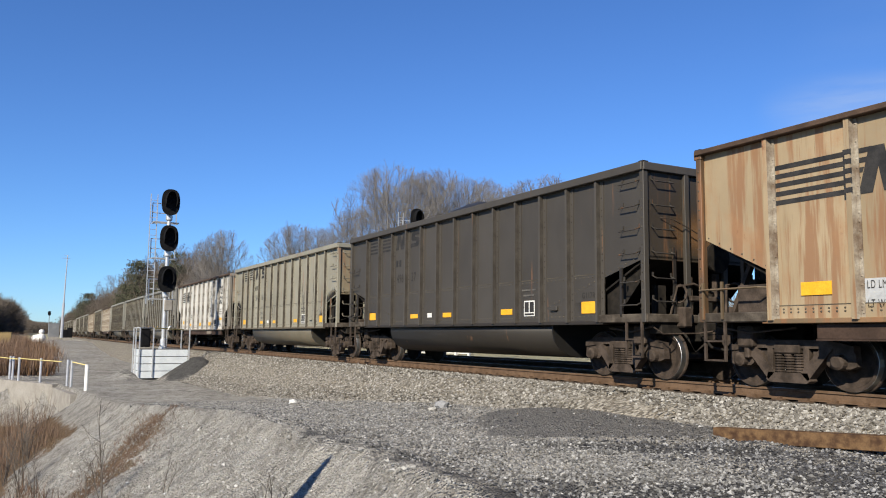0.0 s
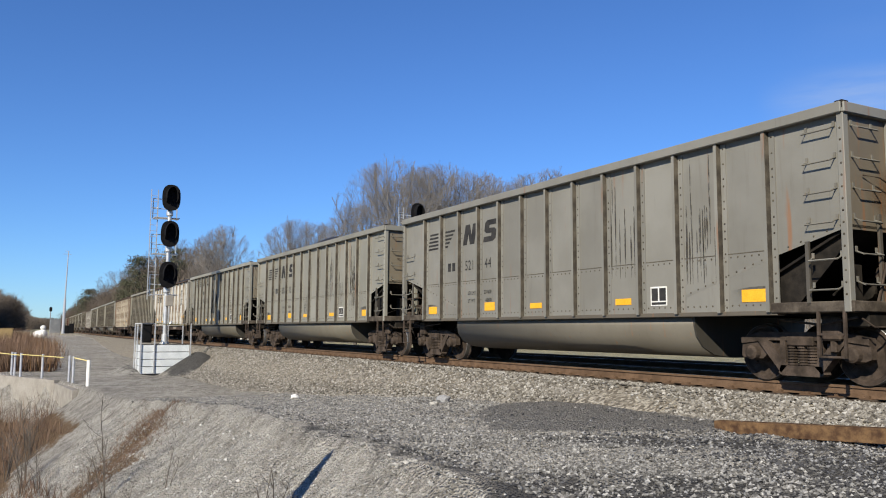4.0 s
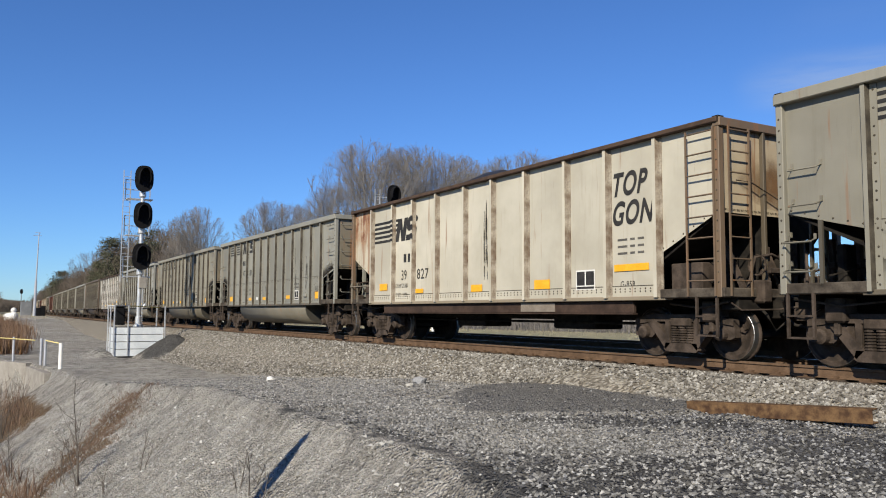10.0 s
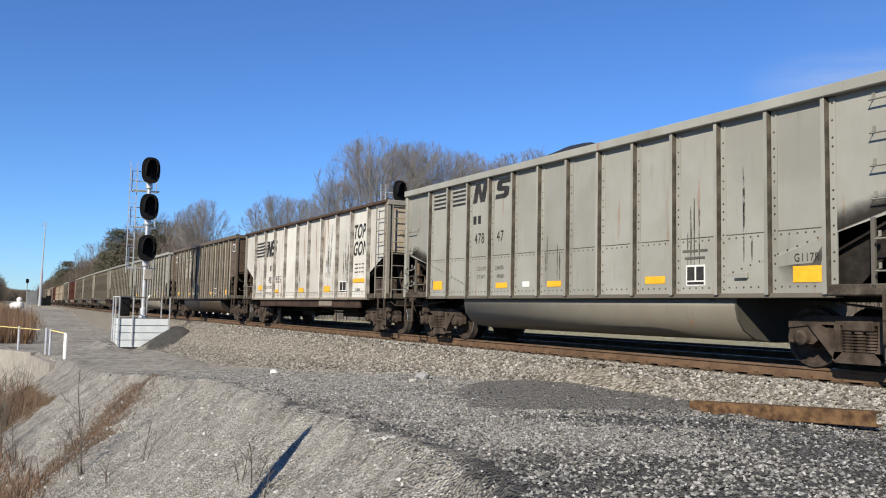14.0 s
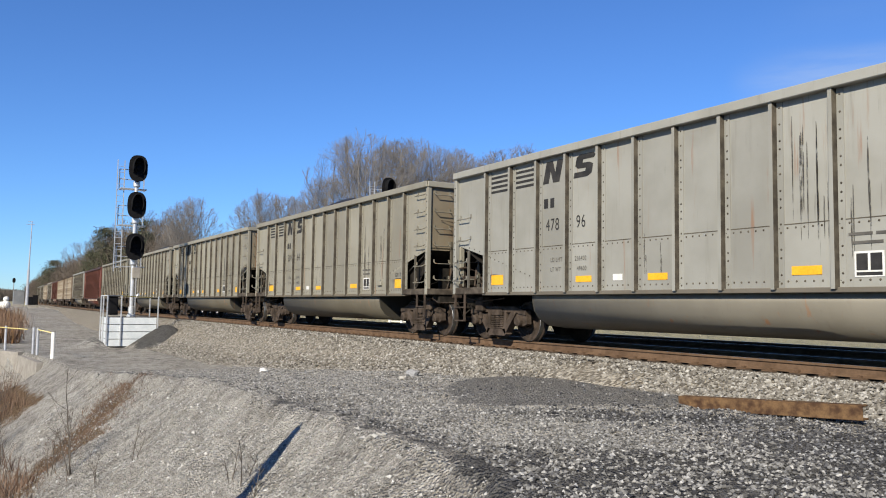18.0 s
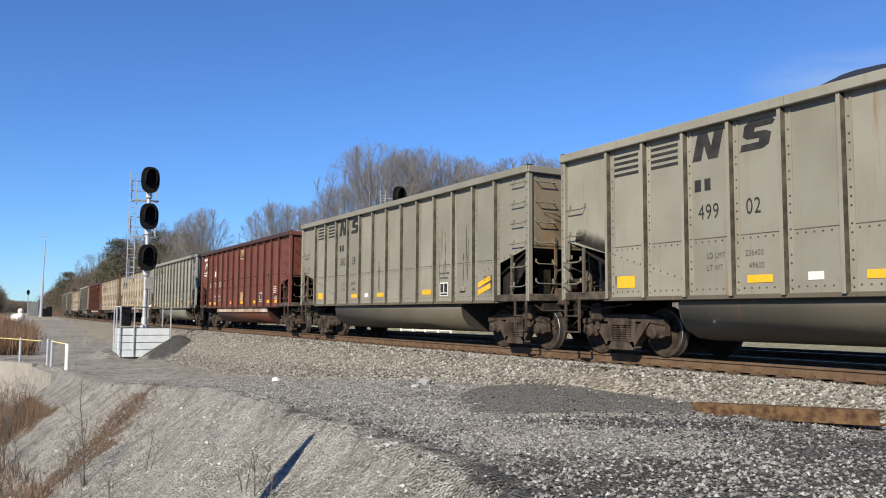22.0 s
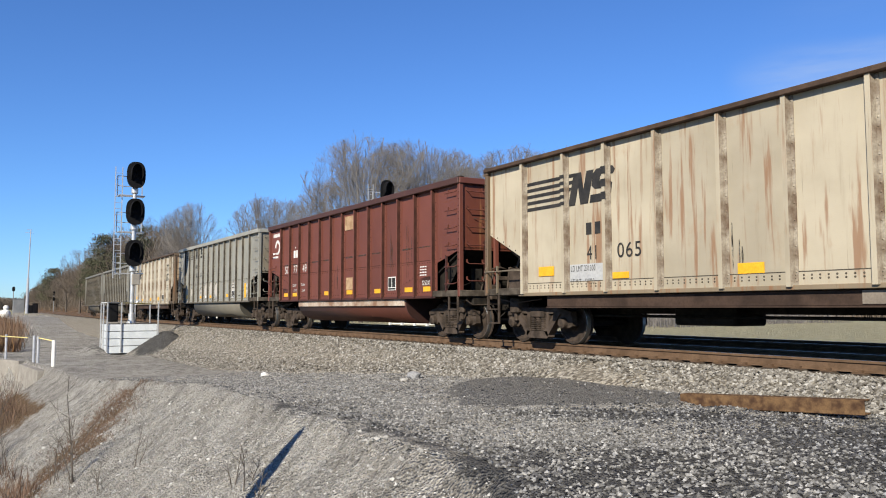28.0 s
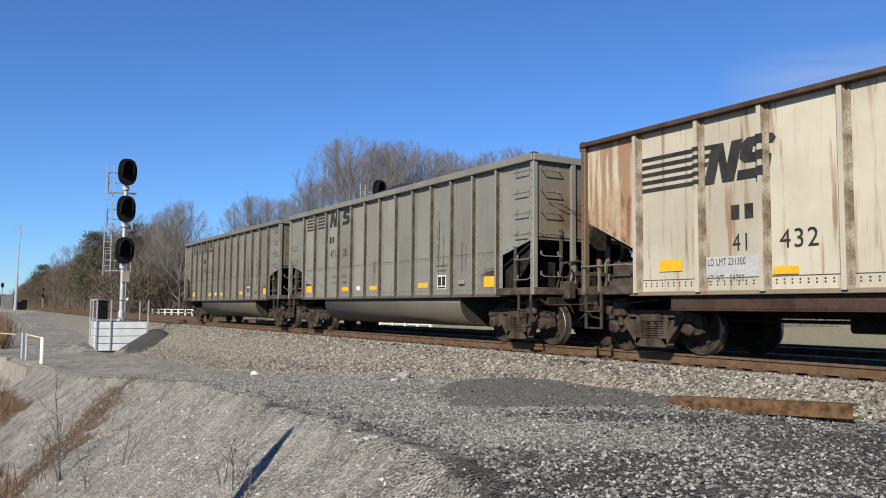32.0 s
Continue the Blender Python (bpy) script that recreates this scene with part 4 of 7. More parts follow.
def gondola(kind, m):
    """A high-sided coal gondola with all its parts: 'tub' has a round-bellied floor, 'flat' has ladders and a deep sill."""
    car = thing("coal_gondola", "weathered grey riveted coal gondola", "railcar", "coal train")
    tub = kind == "tub"
    unit[0] = SPAN["tub" if tub else "flat"]
    X = 7.16 if tub else 7.28
    posts = [-6.0 + i for i in range(13)] if tub else [-6.02, -4.59, -3.34, -2.01, -0.58, 0.67, 2.0, 3.43, 4.68, 6.01] if kind == "flat" else [-5.83, -4.47, -3.23, -2.0, -0.76, 0.45, 1.66, 2.92, 4.25, 5.66]
    posts = [along(x) for x in posts]
    cut = (2.28, 1.93, 6.1) if tub else (2.52, 1.85, 6.15)
    chord_z = TOP - (0.16 if tub else 0.09)
    # side sheets
    zs = (SILL + 0.02, 2.05, chord_z) if tub else (SILL + 0.02, SILL + 0.24, chord_z)
    sheets = {}
    for x, x2 in zip(posts, posts[1:]):
        w = round(x2 - x, 3)
        if w not in sheets:
            sheets[w] = panel_mesh(0, w, zs)
        part("side_sheet", sheets[w], None, car, "", (x, 0, 0))
    for s in (-1, 1):
        for side in (-1, 1):
            bm = fresh()
            x0 = posts[-1] if s > 0 else posts[0]
            prism(bm, [(x0, cut[1]), (x0, chord_z), (s * X, chord_z), (s * X, cut[0])], "y", side * SKIN, side * (SKIN - 0.02))
            if side < 0:
                n = 6
                rivets(bm, [(x0 + (s * X - x0) * (k + 0.5) / n, cut[1] + (cut[0] - cut[1]) * (k + 0.5) / n + 0.06) for k in range(n)], -SKIN)
                if tub:
                    # the slanted seam where the sloping floor meets the side
                    xe = x0 - s * 1.92 * unit[0]
                    prism(bm, [(x0 + s * 0.06, 1.93), (xe, 1.345), (xe, 1.395), (x0 + s * 0.06, 1.98)], "y", -SKIN - 0.013, -SKIN + 0.004)
                    rivets(bm, [(x0 - s * f * 2 * unit[0], 1.93 - 0.585 * f + 0.025) for f in np.linspace(0.08, 0.94, 11) if abs(f - 0.5) > 0.06], -SKIN - 0.013)
            part("tail_sheet" if s < 0 else "head_sheet", mesh_of("end_sheet", bm, PAINT, SHADEGRIME), None, car)
    bm = fresh()
    bx(bm, posts[0], posts[-1], SKIN - 0.02, SKIN, SILL, chord_z)
    part("side_sheet", bm, PAINT, car)
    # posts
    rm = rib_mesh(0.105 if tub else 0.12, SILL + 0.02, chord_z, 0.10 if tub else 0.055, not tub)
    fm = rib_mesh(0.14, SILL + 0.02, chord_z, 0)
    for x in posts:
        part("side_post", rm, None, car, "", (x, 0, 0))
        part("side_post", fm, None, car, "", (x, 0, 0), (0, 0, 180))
    # chords and sills
    for side in (-1, 1):
        bm = fresh()
        a, b = sorted((side * (HALF + 0.035), side * (SKIN - 0.06)))
        bx(bm, -X - 0.05, X + 0.05, a, b, chord_z, TOP, 0.012)
        part("top_chord", bm, PAINT if tub else RUSTCHORD, car)
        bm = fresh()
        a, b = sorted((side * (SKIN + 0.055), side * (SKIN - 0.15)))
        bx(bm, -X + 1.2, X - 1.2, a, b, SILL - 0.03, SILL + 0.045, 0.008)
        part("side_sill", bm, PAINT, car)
    bm = fresh()
    bx(bm, posts[0], posts[-1], -SKIN + 0.03, SKIN - 0.03, SILL + 0.02, SILL + 0.06)
    part("floor", bm, DARKIRON, car)
    if tub:
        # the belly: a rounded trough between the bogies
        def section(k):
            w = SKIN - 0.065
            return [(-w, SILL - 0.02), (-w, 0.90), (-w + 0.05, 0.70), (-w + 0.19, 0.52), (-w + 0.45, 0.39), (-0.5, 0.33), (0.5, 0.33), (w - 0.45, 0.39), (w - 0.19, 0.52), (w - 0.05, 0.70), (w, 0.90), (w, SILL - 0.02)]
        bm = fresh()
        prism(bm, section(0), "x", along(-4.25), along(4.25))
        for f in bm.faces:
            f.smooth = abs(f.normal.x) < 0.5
        part("belly_tub", bm, PAINT, car, "round-bellied floor trough darkened for grime and shade")
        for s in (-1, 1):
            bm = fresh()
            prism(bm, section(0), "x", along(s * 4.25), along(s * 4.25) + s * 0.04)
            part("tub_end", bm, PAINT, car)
    else:
        for side in (-1, 1):
            bm = fresh()
            a, b = sorted((side * 1.46, side * 1.38))
            bx(bm, -5.2, 5.2, a, b, 0.80, SILL - 0.035, 0.012)
            bx(bm, -5.2, 5.2, a - 0.02, b + 0.02, 0.78, 0.805)
            part("deep_sill", bm, SILLBROWN, car, "dark brown deep side sill")
        bm = fresh()
        bx(bm, -6.2, 6.2, -0.2, 0.2, 0.66, SILL, 0.02)
        for x in (-1.9, 2.3):
            bx(bm, x - 0.7, x + 0.7, -0.5, 0.35, 0.45, 0.8, 0.04)
        tube(bm, [(-5.0, -0.6, 0.62), (5.0, -0.6, 0.6)], 0.03, 6)
        part("centre_sill", bm, DARKIRON, car)
        bm = fresh()
        bx(bm, 1.7, 2.9, -1.476, -1.462, 0.83, 1.02)
        part("sill_plate", bm, SILLPLATE, car, "pale stencilled sill plate")
    for s in (-1, 1):
        end_parts(car, s, X, cut, not tub)
        bogie(car, s * 6.0, m)
    part("coal_load", coal_mesh(X, 0.0), None, car, "heaped black coal")
    # climbing irons
    if tub:
        for s in (-1, 1):
            for z in ((3.78, 3.32, 2.87, 2.42) if s > 0 else (2.95, 2.42)):
                part("grab_iron", m["grab"], None, car, "", (s * (X - 0.38), -SKIN - 0.01, z - 0.06))
            for z in (1.88, 1.45):
                part("grab_iron", m["grab"], None, car, "", (s * (X - 0.30), -SKIN - 0.06, z - 0.06))
            bm = fresh()
            bx(bm, s * (X - 0.62) - 0.03, s * (X - 0.62) + 0.03, -HALF + 0.02, -HALF + 0.06, SILL + 0.1, 2.12)
            part("ladder_post", bm, PAINT, car)
            for z in (3.78, 3.32, 2.87, 2.42, 1.95, 1.52):
                part("grab_iron", m["grab"], None, car, "", (s * (X + 0.01), -1.12, z - 0.06), (0, 0, 90 * s))
            bm = fresh()
            bx(bm, s * (X + 0.02), s * (X + 0.06), -0.86, -0.80, SILL + 0.1, 2.5)
            part("ladder_post", bm, PAINT, car)
    else:
        for s in (1,):
            for a, b, turn in (((s * (X - 0.62), -HALF - 0.02), (s * (X - 0.04), -HALF - 0.02), 0), ((s * (X + 0.13), -SKIN + 0.06), (s * (X + 0.13), -0.95), 1)):
                bm = fresh()
                for px, py in (a, b):
                    bx(bm, px - 0.014, px + 0.014, py - 0.014, py + 0.014, SILL + 0.02, TOP - 0.15)
                part("ladder_rail", bm, PAINT, car)
                for k in range(8):
                    bm = fresh()
                    z = SILL + 0.28 + k * 0.36
                    tube(bm, [(*a, z), (*b, z)], 0.015, 5)
                    part("ladder_rung", bm, PAINT, car)
        bm = fresh()
        tube(bm, [(-X, -HALF, 1.72), (-X, -HALF - 0.03, 1.62), (-X + 1.2, -HALF - 0.03, 1.62), (-X + 1.3, -SKIN, 1.62)], 0.018, 5)
        part("hand_rail", bm, PAINT, car)
        for x in (-X + 0.05, -X + 0.45):
            bm = fresh()
            bx(bm, x - 0.02, x + 0.02, -HALF - 0.01, -HALF + 0.03, SILL + 0.05, 1.75)
            part("ladder_post", bm, PAINT, car)
    for s in (-1, 1):
        bm = fresh()
        for dx in (0.0, 0.42):
            bx(bm, s * (X - 0.06 - dx) - 0.02, s * (X - 0.06 - dx) + 0.02, -HALF + 0.01, -HALF + 0.05, 0.42, SILL + 0.02)
        for z in (0.42, 0.74):
            bx(bm, min(s * (X - 0.06), s * (X - 0.48)), max(s * (X - 0.06), s * (X - 0.48)), -HALF - 0.01, -HALF + 0.07, z, z + 0.03)
        part("sill_step", bm, GRIME, car)
    return car


RUSTCHORD = simple("dark rusty top chord", (0.049, 0.033, 0.025), (0.085, 0.055, 0.039), 4, 0.8)
SILLBROWN = simple("brown primer sill", (0.033, 0.022, 0.017), (0.062, 0.04, 0.03), 3, 0.75)
SILLPLATE = simple("pale grey-brown sill plate", (0.156, 0.13, 0.104), (0.215, 0.182, 0.15), 4, 0.8)
SHARED = bogie_meshes()
SHARED["grab"] = grab_mesh(0.46)


def rect(x0, x1, z0, z1):
    return [(x0, z0), (x1, z0), (x1, z1), (x0, z1)]


def slanted_mark(x, z, h, w):
    """The railway's mark as plain shapes: a slanted notched block and a slanted rounded block."""
    k = 0.28 * h
    one = [(x, z), (x + 0.28 * w, z), (x + 0.28 * w + k * 0.55, z + h * 0.55), (x + 0.5 * w, z), (x + 0.8 * w, z), (x + 0.8 * w + k, z + h), (x + 0.52 * w + k, z + h), (x + 0.52 * w + k * 0.45, z + h * 0.45), (x + 0.30 * w + k, z + h), (x + k, z + h)]
    x2 = x + 0.95 * w
    two = [(x2, z), (x2 + 0.62 * w, z), (x2 + 0.80 * w, z + 0.12 * h), (x2 + 0.86 * w, z + 0.5 * h), (x2 + 0.72 * w, z + 0.60 * h), (x2 + 0.4 * w, z + 0.62 * h), (x2 + 0.42 * w, z + 0.76 * h), (x2 + 0.90 * w, z + 0.76 * h), (x2 + 0.97 * w, z + 0.88 * h), (x2 + 0.88 * w, z + h), (x2 + 0.28 * w, z + h), (x2 + 0.14 * w, z + 0.88 * h), (x2 + 0.08 * w, z + 0.52 * h), (x2 + 0.2 * w, z + 0.40 * h), (x2 + 0.55 * w, z + 0.38 * h), (x2 + 0.52 * w, z + 0.24 * h), (x2 + 0.04 * w, z + 0.24 * h)]
    return one, two


def spread(poly):
    return [(along(x), z) for x, z in poly]


def flat_part(name, polys, y, mat, car, label=""):
    """Flat markings; each stripe or bar is a piece of its own."""
    if name in ("striped_mark", "stencil_bars", "railway_name_bars", "railway_mark"):
        for p in polys:
            part(name.replace("_bars", "_bar"), plate(fresh(), spread(p), y), mat, car, label)
        return None
    bm = fresh()
    for p in polys:
        plate(bm, spread(p), y)
    return part(name, bm, mat, car, label)


def reflectors(car, y, rows):
    for x, w, z, h in rows:
        flat_part("reflector", [rect(x, x + w, z, z + h)], y, YELLOW, car, "yellow reflective sheet")


def stencil_box(car, y, x, z, w=0.43, h=0.35):
    flat_part("consolidated_stencil", [rect(x, x + w, z, z + h)], y, WHITE, car, "white framed stencil box")
    flat_part("stencil_panel", [rect(x + 0.03, x + w / 2 - 0.02, z + 0.09, z + h - 0.03), rect(x + w / 2 + 0.02, x + w - 0.03, z + 0.09, z + h - 0.03), rect(x + 0.03, x + w - 0.03, z + 0.02, z + 0.065)], y - 0.004, BLACK, car, "black stencil panels")


def words(car, text, size, mat, x, y, z, squeeze=0.8, name="weight_lettering", label="faded small lettering"):
    part(name, lettering(text, size, mat, squeeze), None, car, label, (along(x), y, z))


WEIGHTS = {"29": ("230700", "55300"), "2": ("231600", "54400")}


def cut_edge(x):
    """Height of the lower edge of the side sheets, which slants up over the bogies."""
    return 1.10 if abs(x) < 6.0 else 1.93 + 0.30 * (abs(x) - 6.0) + 0.02


def decorate(car, style, number, extra):
    """Markings of one car on its near side. The near side's left end is the car's tail."""
    unit[0] = SPAN["flat" if style in ("flat", "narrow") else "tub"]
    y = -SKIN - 0.020
    yu = -SKIN - 0.006
    mark = "black slanted block mark"
    if style == "tub":
        flat_part("striped_mark", [rect(x, x + 0.74, 3.40 + k * 0.11, 3.455 + k * 0.11) for x in (-5.92, -4.92) for k in range(4)], yu, BLACK, car, "black speed stripe")
        one, _ = slanted_mark(-3.84, 3.38, 0.46, 0.70)
        _, two = slanted_mark(-3.48, 3.38, 0.46, 0.70)
        flat_part("railway_mark", [one], yu, BLACK, car, mark)
        flat_part("railway_mark", [two], yu, BLACK, car, mark)
        flat_part("stencil_bars", [rect(-3.80, -3.66, 2.86, 3.06), rect(-3.58, -3.45, 2.86, 3.06)], yu, BLACK, car, "black stencilled bar")
        for text, x in zip(number, (-3.80, -2.80)):
            words(car, text, 0.36, BLACK, x + 0.07, yu, 2.38, 0.76, "car_number", "black stencilled digits")
        for text, x, z in (("LD LMT", -3.55, 1.72), ("LT WT", -3.55, 1.52), ("236400", -2.75, 1.72), ("49600", -2.68, 1.52)):
            words(car, text, 0.13, FADED, x, y, z)
        reflectors(car, y, ((-5.78, 0.48, 1.28, 0.22), (-2.72, 0.48, 1.29, 0.12), (-0.70, 0.48, 1.29, 0.12), (2.28, 0.50, 1.30, 0.13)))
        if extra.get("tall"):
            flat_part("reflector", [rect(5.22, 5.46, 1.24, 1.86)], y, YELLOW, car, "tall yellow reflective sheet")
        elif extra.get("slash"):
            for k in (0, 0.18):
                flat_part("reflector", [[(5.2, 1.24 + k), (5.75, 1.4 + k), (5.75, 1.52 + k), (5.2, 1.36 + k)]], y, YELLOW, car, "yellow slanted reflective bar")
        else:
            flat_part("reflector", [rect(5.42, 5.90, 1.27, 1.51)], y, YELLOW, car, "yellow reflective sheet")
        words(car, "G117R", 0.17, BLACK, 5.44, y, 1.58, 0.8, "class_lettering", "black class code")
        stencil_box(car, y, 3.28, 1.25)
        flat_part("routing_label", [rect(-1.62, -1.36, 1.30, 1.42)], y, WHITE, car, "small white paper label")
        for a, b, z in ((3.2, 3.55, 1.82), (3.6, 3.76, 1.82), (3.25, 3.7, 1.70)):
            flat_part("size_lettering", [rect(a, b, z, z + 0.04)], y, FADED, car, "faded unreadable lettering")
        bm = fresh()
        bx(bm, along(4.35), along(4.6), y - 0.05, y + 0.01, 1.35, 1.45, 0.01)
        part("tag_holder", bm, PAINT, car)
    elif style == "big":
        flat_part("striped_mark", [[(-5.88 + 0.03 * k, 3.02 + k * 0.10), (-5.26, 3.02 + k * 0.10), (-5.26, 3.07 + k * 0.10), (-5.86 + 0.03 * k, 3.07 + k * 0.10)] for k in range(5)] + [[(-4.95, 3.02 + k * 0.10), (-4.72 + 0.10 * k, 3.02 + k * 0.10), (-4.68 + 0.10 * k, 3.07 + k * 0.10), (-4.95, 3.07 + k * 0.10)] for k in range(5)], yu, BLACK, car, "black speed stripe")
        one, _ = slanted_mark(-3.86, 3.0, 0.52, 0.74)
        _, two = slanted_mark(-3.52, 2.99, 0.54, 0.74)
        flat_part("railway_mark", [one], yu, BLACK, car, mark)
        flat_part("railway_mark", [two], yu, BLACK, car, mark)
        flat_part("stencil_bars", [rect(-4.68, -4.52, 2.36, 2.58), rect(-4.44, -4.28, 2.36, 2.58)], yu, BLACK, car, "black stencilled bar")
        for text, x in zip(number, (-3.74, -2.74)):
            words(car, text, 0.36, BLACK, x, yu, 2.34, 0.8, "car_number", "black stencilled digits")
        for text, x, z in (("LD LMT", -3.55, 1.70), ("LT WT", -3.55, 1.50), ("237400", -2.75, 1.70), ("48600", -2.68, 1.50)):
            words(car, text, 0.13, BLACK, x, y, z, 0.8, "weight_lettering", "small black lettering")
        reflectors(car, y, ((-5.78, 0.48, 1.24, 0.2), (-2.72, 0.48, 1.28, 0.2), (-0.70, 0.46, 1.29, 0.12), (2.28, 0.46, 1.29, 0.12), (5.42, 0.48, 1.26, 0.2)))
        stencil_box(car, y, 3.28, 1.25)
    elif style == "red":
        flat_part("railway_name_bars", [rect(-7.08 + k * 0.11, -7.0 + k * 0.11, 3.62, 3.76) for k in range(7)], yu, WHITE, car, "white name bar")
        ring = [(-6.58 + 0.29 * math.cos(radians(a)), 3.2 + 0.3 * math.sin(radians(a))) for a in range(-80, 200, 20)]
        ring += [(-6.58 + 0.17 * math.cos(radians(a)), 3.2 + 0.18 * math.sin(radians(a))) for a in range(180, -100, -20)]
        flat_part("railway_mark", [ring, rect(-7.12, -6.5, 2.92, 3.0), rect(-7.12, -6.5, 2.78, 2.86)], yu, WHITE, car, "white wheel-shaped mark")
        flat_part("stencil_bars", [rect(-4.72, -4.52, 2.68, 2.96), rect(-4.44, -4.24, 2.68, 2.96), rect(-4.56, -4.48, 3.04, 3.10)], yu, WHITE, car, "white stencilled bar")
        for k, d in enumerate(number):
            words(car, d, 0.40, WHITE, -5.66 + k * 0.95, yu, 2.12, 0.95, "car_number", "white digits")
        reflectors(car, y, [(x, 0.46, 1.23, 0.13) for x in (-5.70, -4.74, -1.60, 0.30, 2.38, 4.35, 5.42)])
        words(car, "LD LMT", 0.13, WHITE, -4.75, y, 1.60, 0.8, "weight_lettering", "small white lettering")
        words(car, "LT WT", 0.13, WHITE, -4.65, y, 1.40, 0.8, "weight_lettering", "small white lettering")
        words(car, "232500" if number[1] == "75" else "231000", 0.13, WHITE, -3.85, y, 1.60, 0.8, "weight_lettering", "small white lettering")
        words(car, "53500", 0.13, WHITE, -3.78, y, 1.40, 0.8, "weight_lettering", "small white lettering")
        stencil_box(car, y, 3.30, 1.30, 0.50, 0.39)
        flat_part("rust_patch", [rect(0.14, 0.84, 3.32, 3.77)], yu - 0.014, BAREPATCH, car, "bare tan patch in the red paint")
        flat_part("rust_patch", [rect(0.24, 0.77, 1.38, 1.77)], yu - 0.014, BAREPATCH, car, "bare tan patch in the red paint")
        if number[1] == "75":
            words(car, "3CR12", 0.21, SILLBROWN, 0.19, yu - 0.018, 3.55, 0.95, "patch_lettering", "dark red-brown lettering")
            for z0, z1 in ((3.495, 3.52), (3.40, 3.47)):
                flat_part("lettering_bar", [rect(0.19, 0.79, z0, z1)], yu - 0.018, SILLBROWN, car, "unreadable dark bar")
        bm = fresh()
        bx(bm, along(-4.2), along(4.2), -SKIN + 0.02, -SKIN + 0.08, 0.845, SILL - 0.032, 0.008)
        part("tub_band", bm, PALEBAND, car, "pale worn band along the belly")
    else:
        for k in range(5):
            z = 2.90 + k * 0.14
            flat_part("striped_mark", [[(-5.95, z), (-4.55 + 0.06 * k, z), (-4.52 + 0.06 * k, z + 0.075), (-5.95, z + 0.075)]], yu, BLACK, car, "black speed stripe")
        # the mark runs on over the posts
        flat_part("striped_mark", [rect(-4.655, -4.525, 2.90 + k * 0.14, 2.975 + k * 0.14) for k in range(5)], -HALF - 0.005, BLACK, car, "black speed stripe")
        flat_part("railway_mark", [rect(-3.405, -3.275, z, z + 0.15) for z in (2.88, 3.13, 3.38)], -HALF - 0.005, BLACK, car, mark)
        one, two = slanted_mark(-4.50, 2.87, 0.66, 0.76)
        flat_part("railway_mark", [one], yu - 0.002, BLACK, car, mark)
        flat_part("railway_mark", [[(x - 0.06, z) for x, z in two]], yu - 0.002, BLACK, car, mark)
        flat_part("stencil_bars", [rect(-3.96, -3.80, 2.24, 2.48), rect(-3.70, -3.54, 2.24, 2.48)], yu, BLACK, car, "black stencilled bar")
        words(car, number[0], 0.40, BLACK, {"41": -3.94, "2": -3.76}.get(number[0], -4.10), yu - 0.004, 1.74, 0.80, "car_number", "black stencilled digits")
        words(car, number[1], 0.40, BLACK, -3.08 if number[0] == "41" else -3.15, yu - 0.004, 1.74, 1.0, "car_number", "black stencilled digits")
        if number[0] in ("41", "2", "29"):
            flat_part("fresh_patch", [rect(-4.50, -3.43, 1.18, 1.66)], yu + 0.001, FRESHGREY, car, "pale grey repainted patch")
        load, tare = WEIGHTS.get(number[0], ("231300", "54700"))
        words(car, "LD LMT " + load, 0.165, BLACK, -4.44, yu - 0.005, 1.52, 0.60, "weight_lettering", "small black lettering")
        words(car, "LT WT   " + tare, 0.165, BLACK, -4.44, yu - 0.005, 1.25, 0.60, "weight_lettering", "small black lettering")
        if not extra.get("plain"):
            for text, z in (("TOP", 3.06), ("GON", 2.50)):
                part("car_lettering", lettering(text, 0.62, BLACK, 0.70, 0.22), None, car, "large slanted black lettering", (along(4.78 if style == "flat" else 4.34), yu, z))
            flat_part("stencil_bars", [rect(4.95 + dx, 4.95 + dx + w, 1.92 + k * 0.13, 1.96 + k * 0.13) for k in range(3) for dx, w in ((0, 0.26), (0.34, 0.12), (0.54, 0.16))], yu, FADED, car, "faded unreadable lettering")
            words(car, "G-85R" if number[0] in ("39", "29", "20") else "G-99R", 0.16, BLACK, 5.02, yu - 0.004, 1.30, 0.85, "class_lettering", "black class code")
        reflectors(car, yu - 0.014, ((-5.5, 0.52, 1.46, 0.2), (-3.2, 0.44, 1.34, 0.12), (-0.3, 0.5, 1.32, 0.17), (2.3, 0.55, 1.32, 0.2), (5.58, 0.26, 1.60, 0.66) if extra.get("tail") == 2 else (4.86, 0.92, 1.60, 0.13)))
        stencil_box(car, yu - 0.01, 3.72, 1.27, 0.58, 0.40)
    if extra.get("panel"):
        for x0, x1, z0, z1 in ((-5.95, -5.12, 3.36, 3.84), (-4.95, -4.12, 3.36, 3.84), (-3.93, -3.07, 3.28, 3.84), (-2.93, -2.1, 3.28, 3.84), (-3.93, -3.07, 2.30, 3.16), (-2.93, -2.1, 2.30, 3.16)):
            flat_part("pale_panel", [rect(x0, x1, z0, z1)], yu + 0.0015, PALEPANEL, car, "pale panel behind the markings")
        for x in (-6.9, 6.5):
            flat_part("framed_square", [rect(x, x + 0.42, 3.3, 3.68)], yu, WHITE, car, "white framed square")
            flat_part("square_inset", [rect(x + 0.05, x + 0.37, 3.35, 3.63)], yu - 0.004, FADED, car, "dark square")
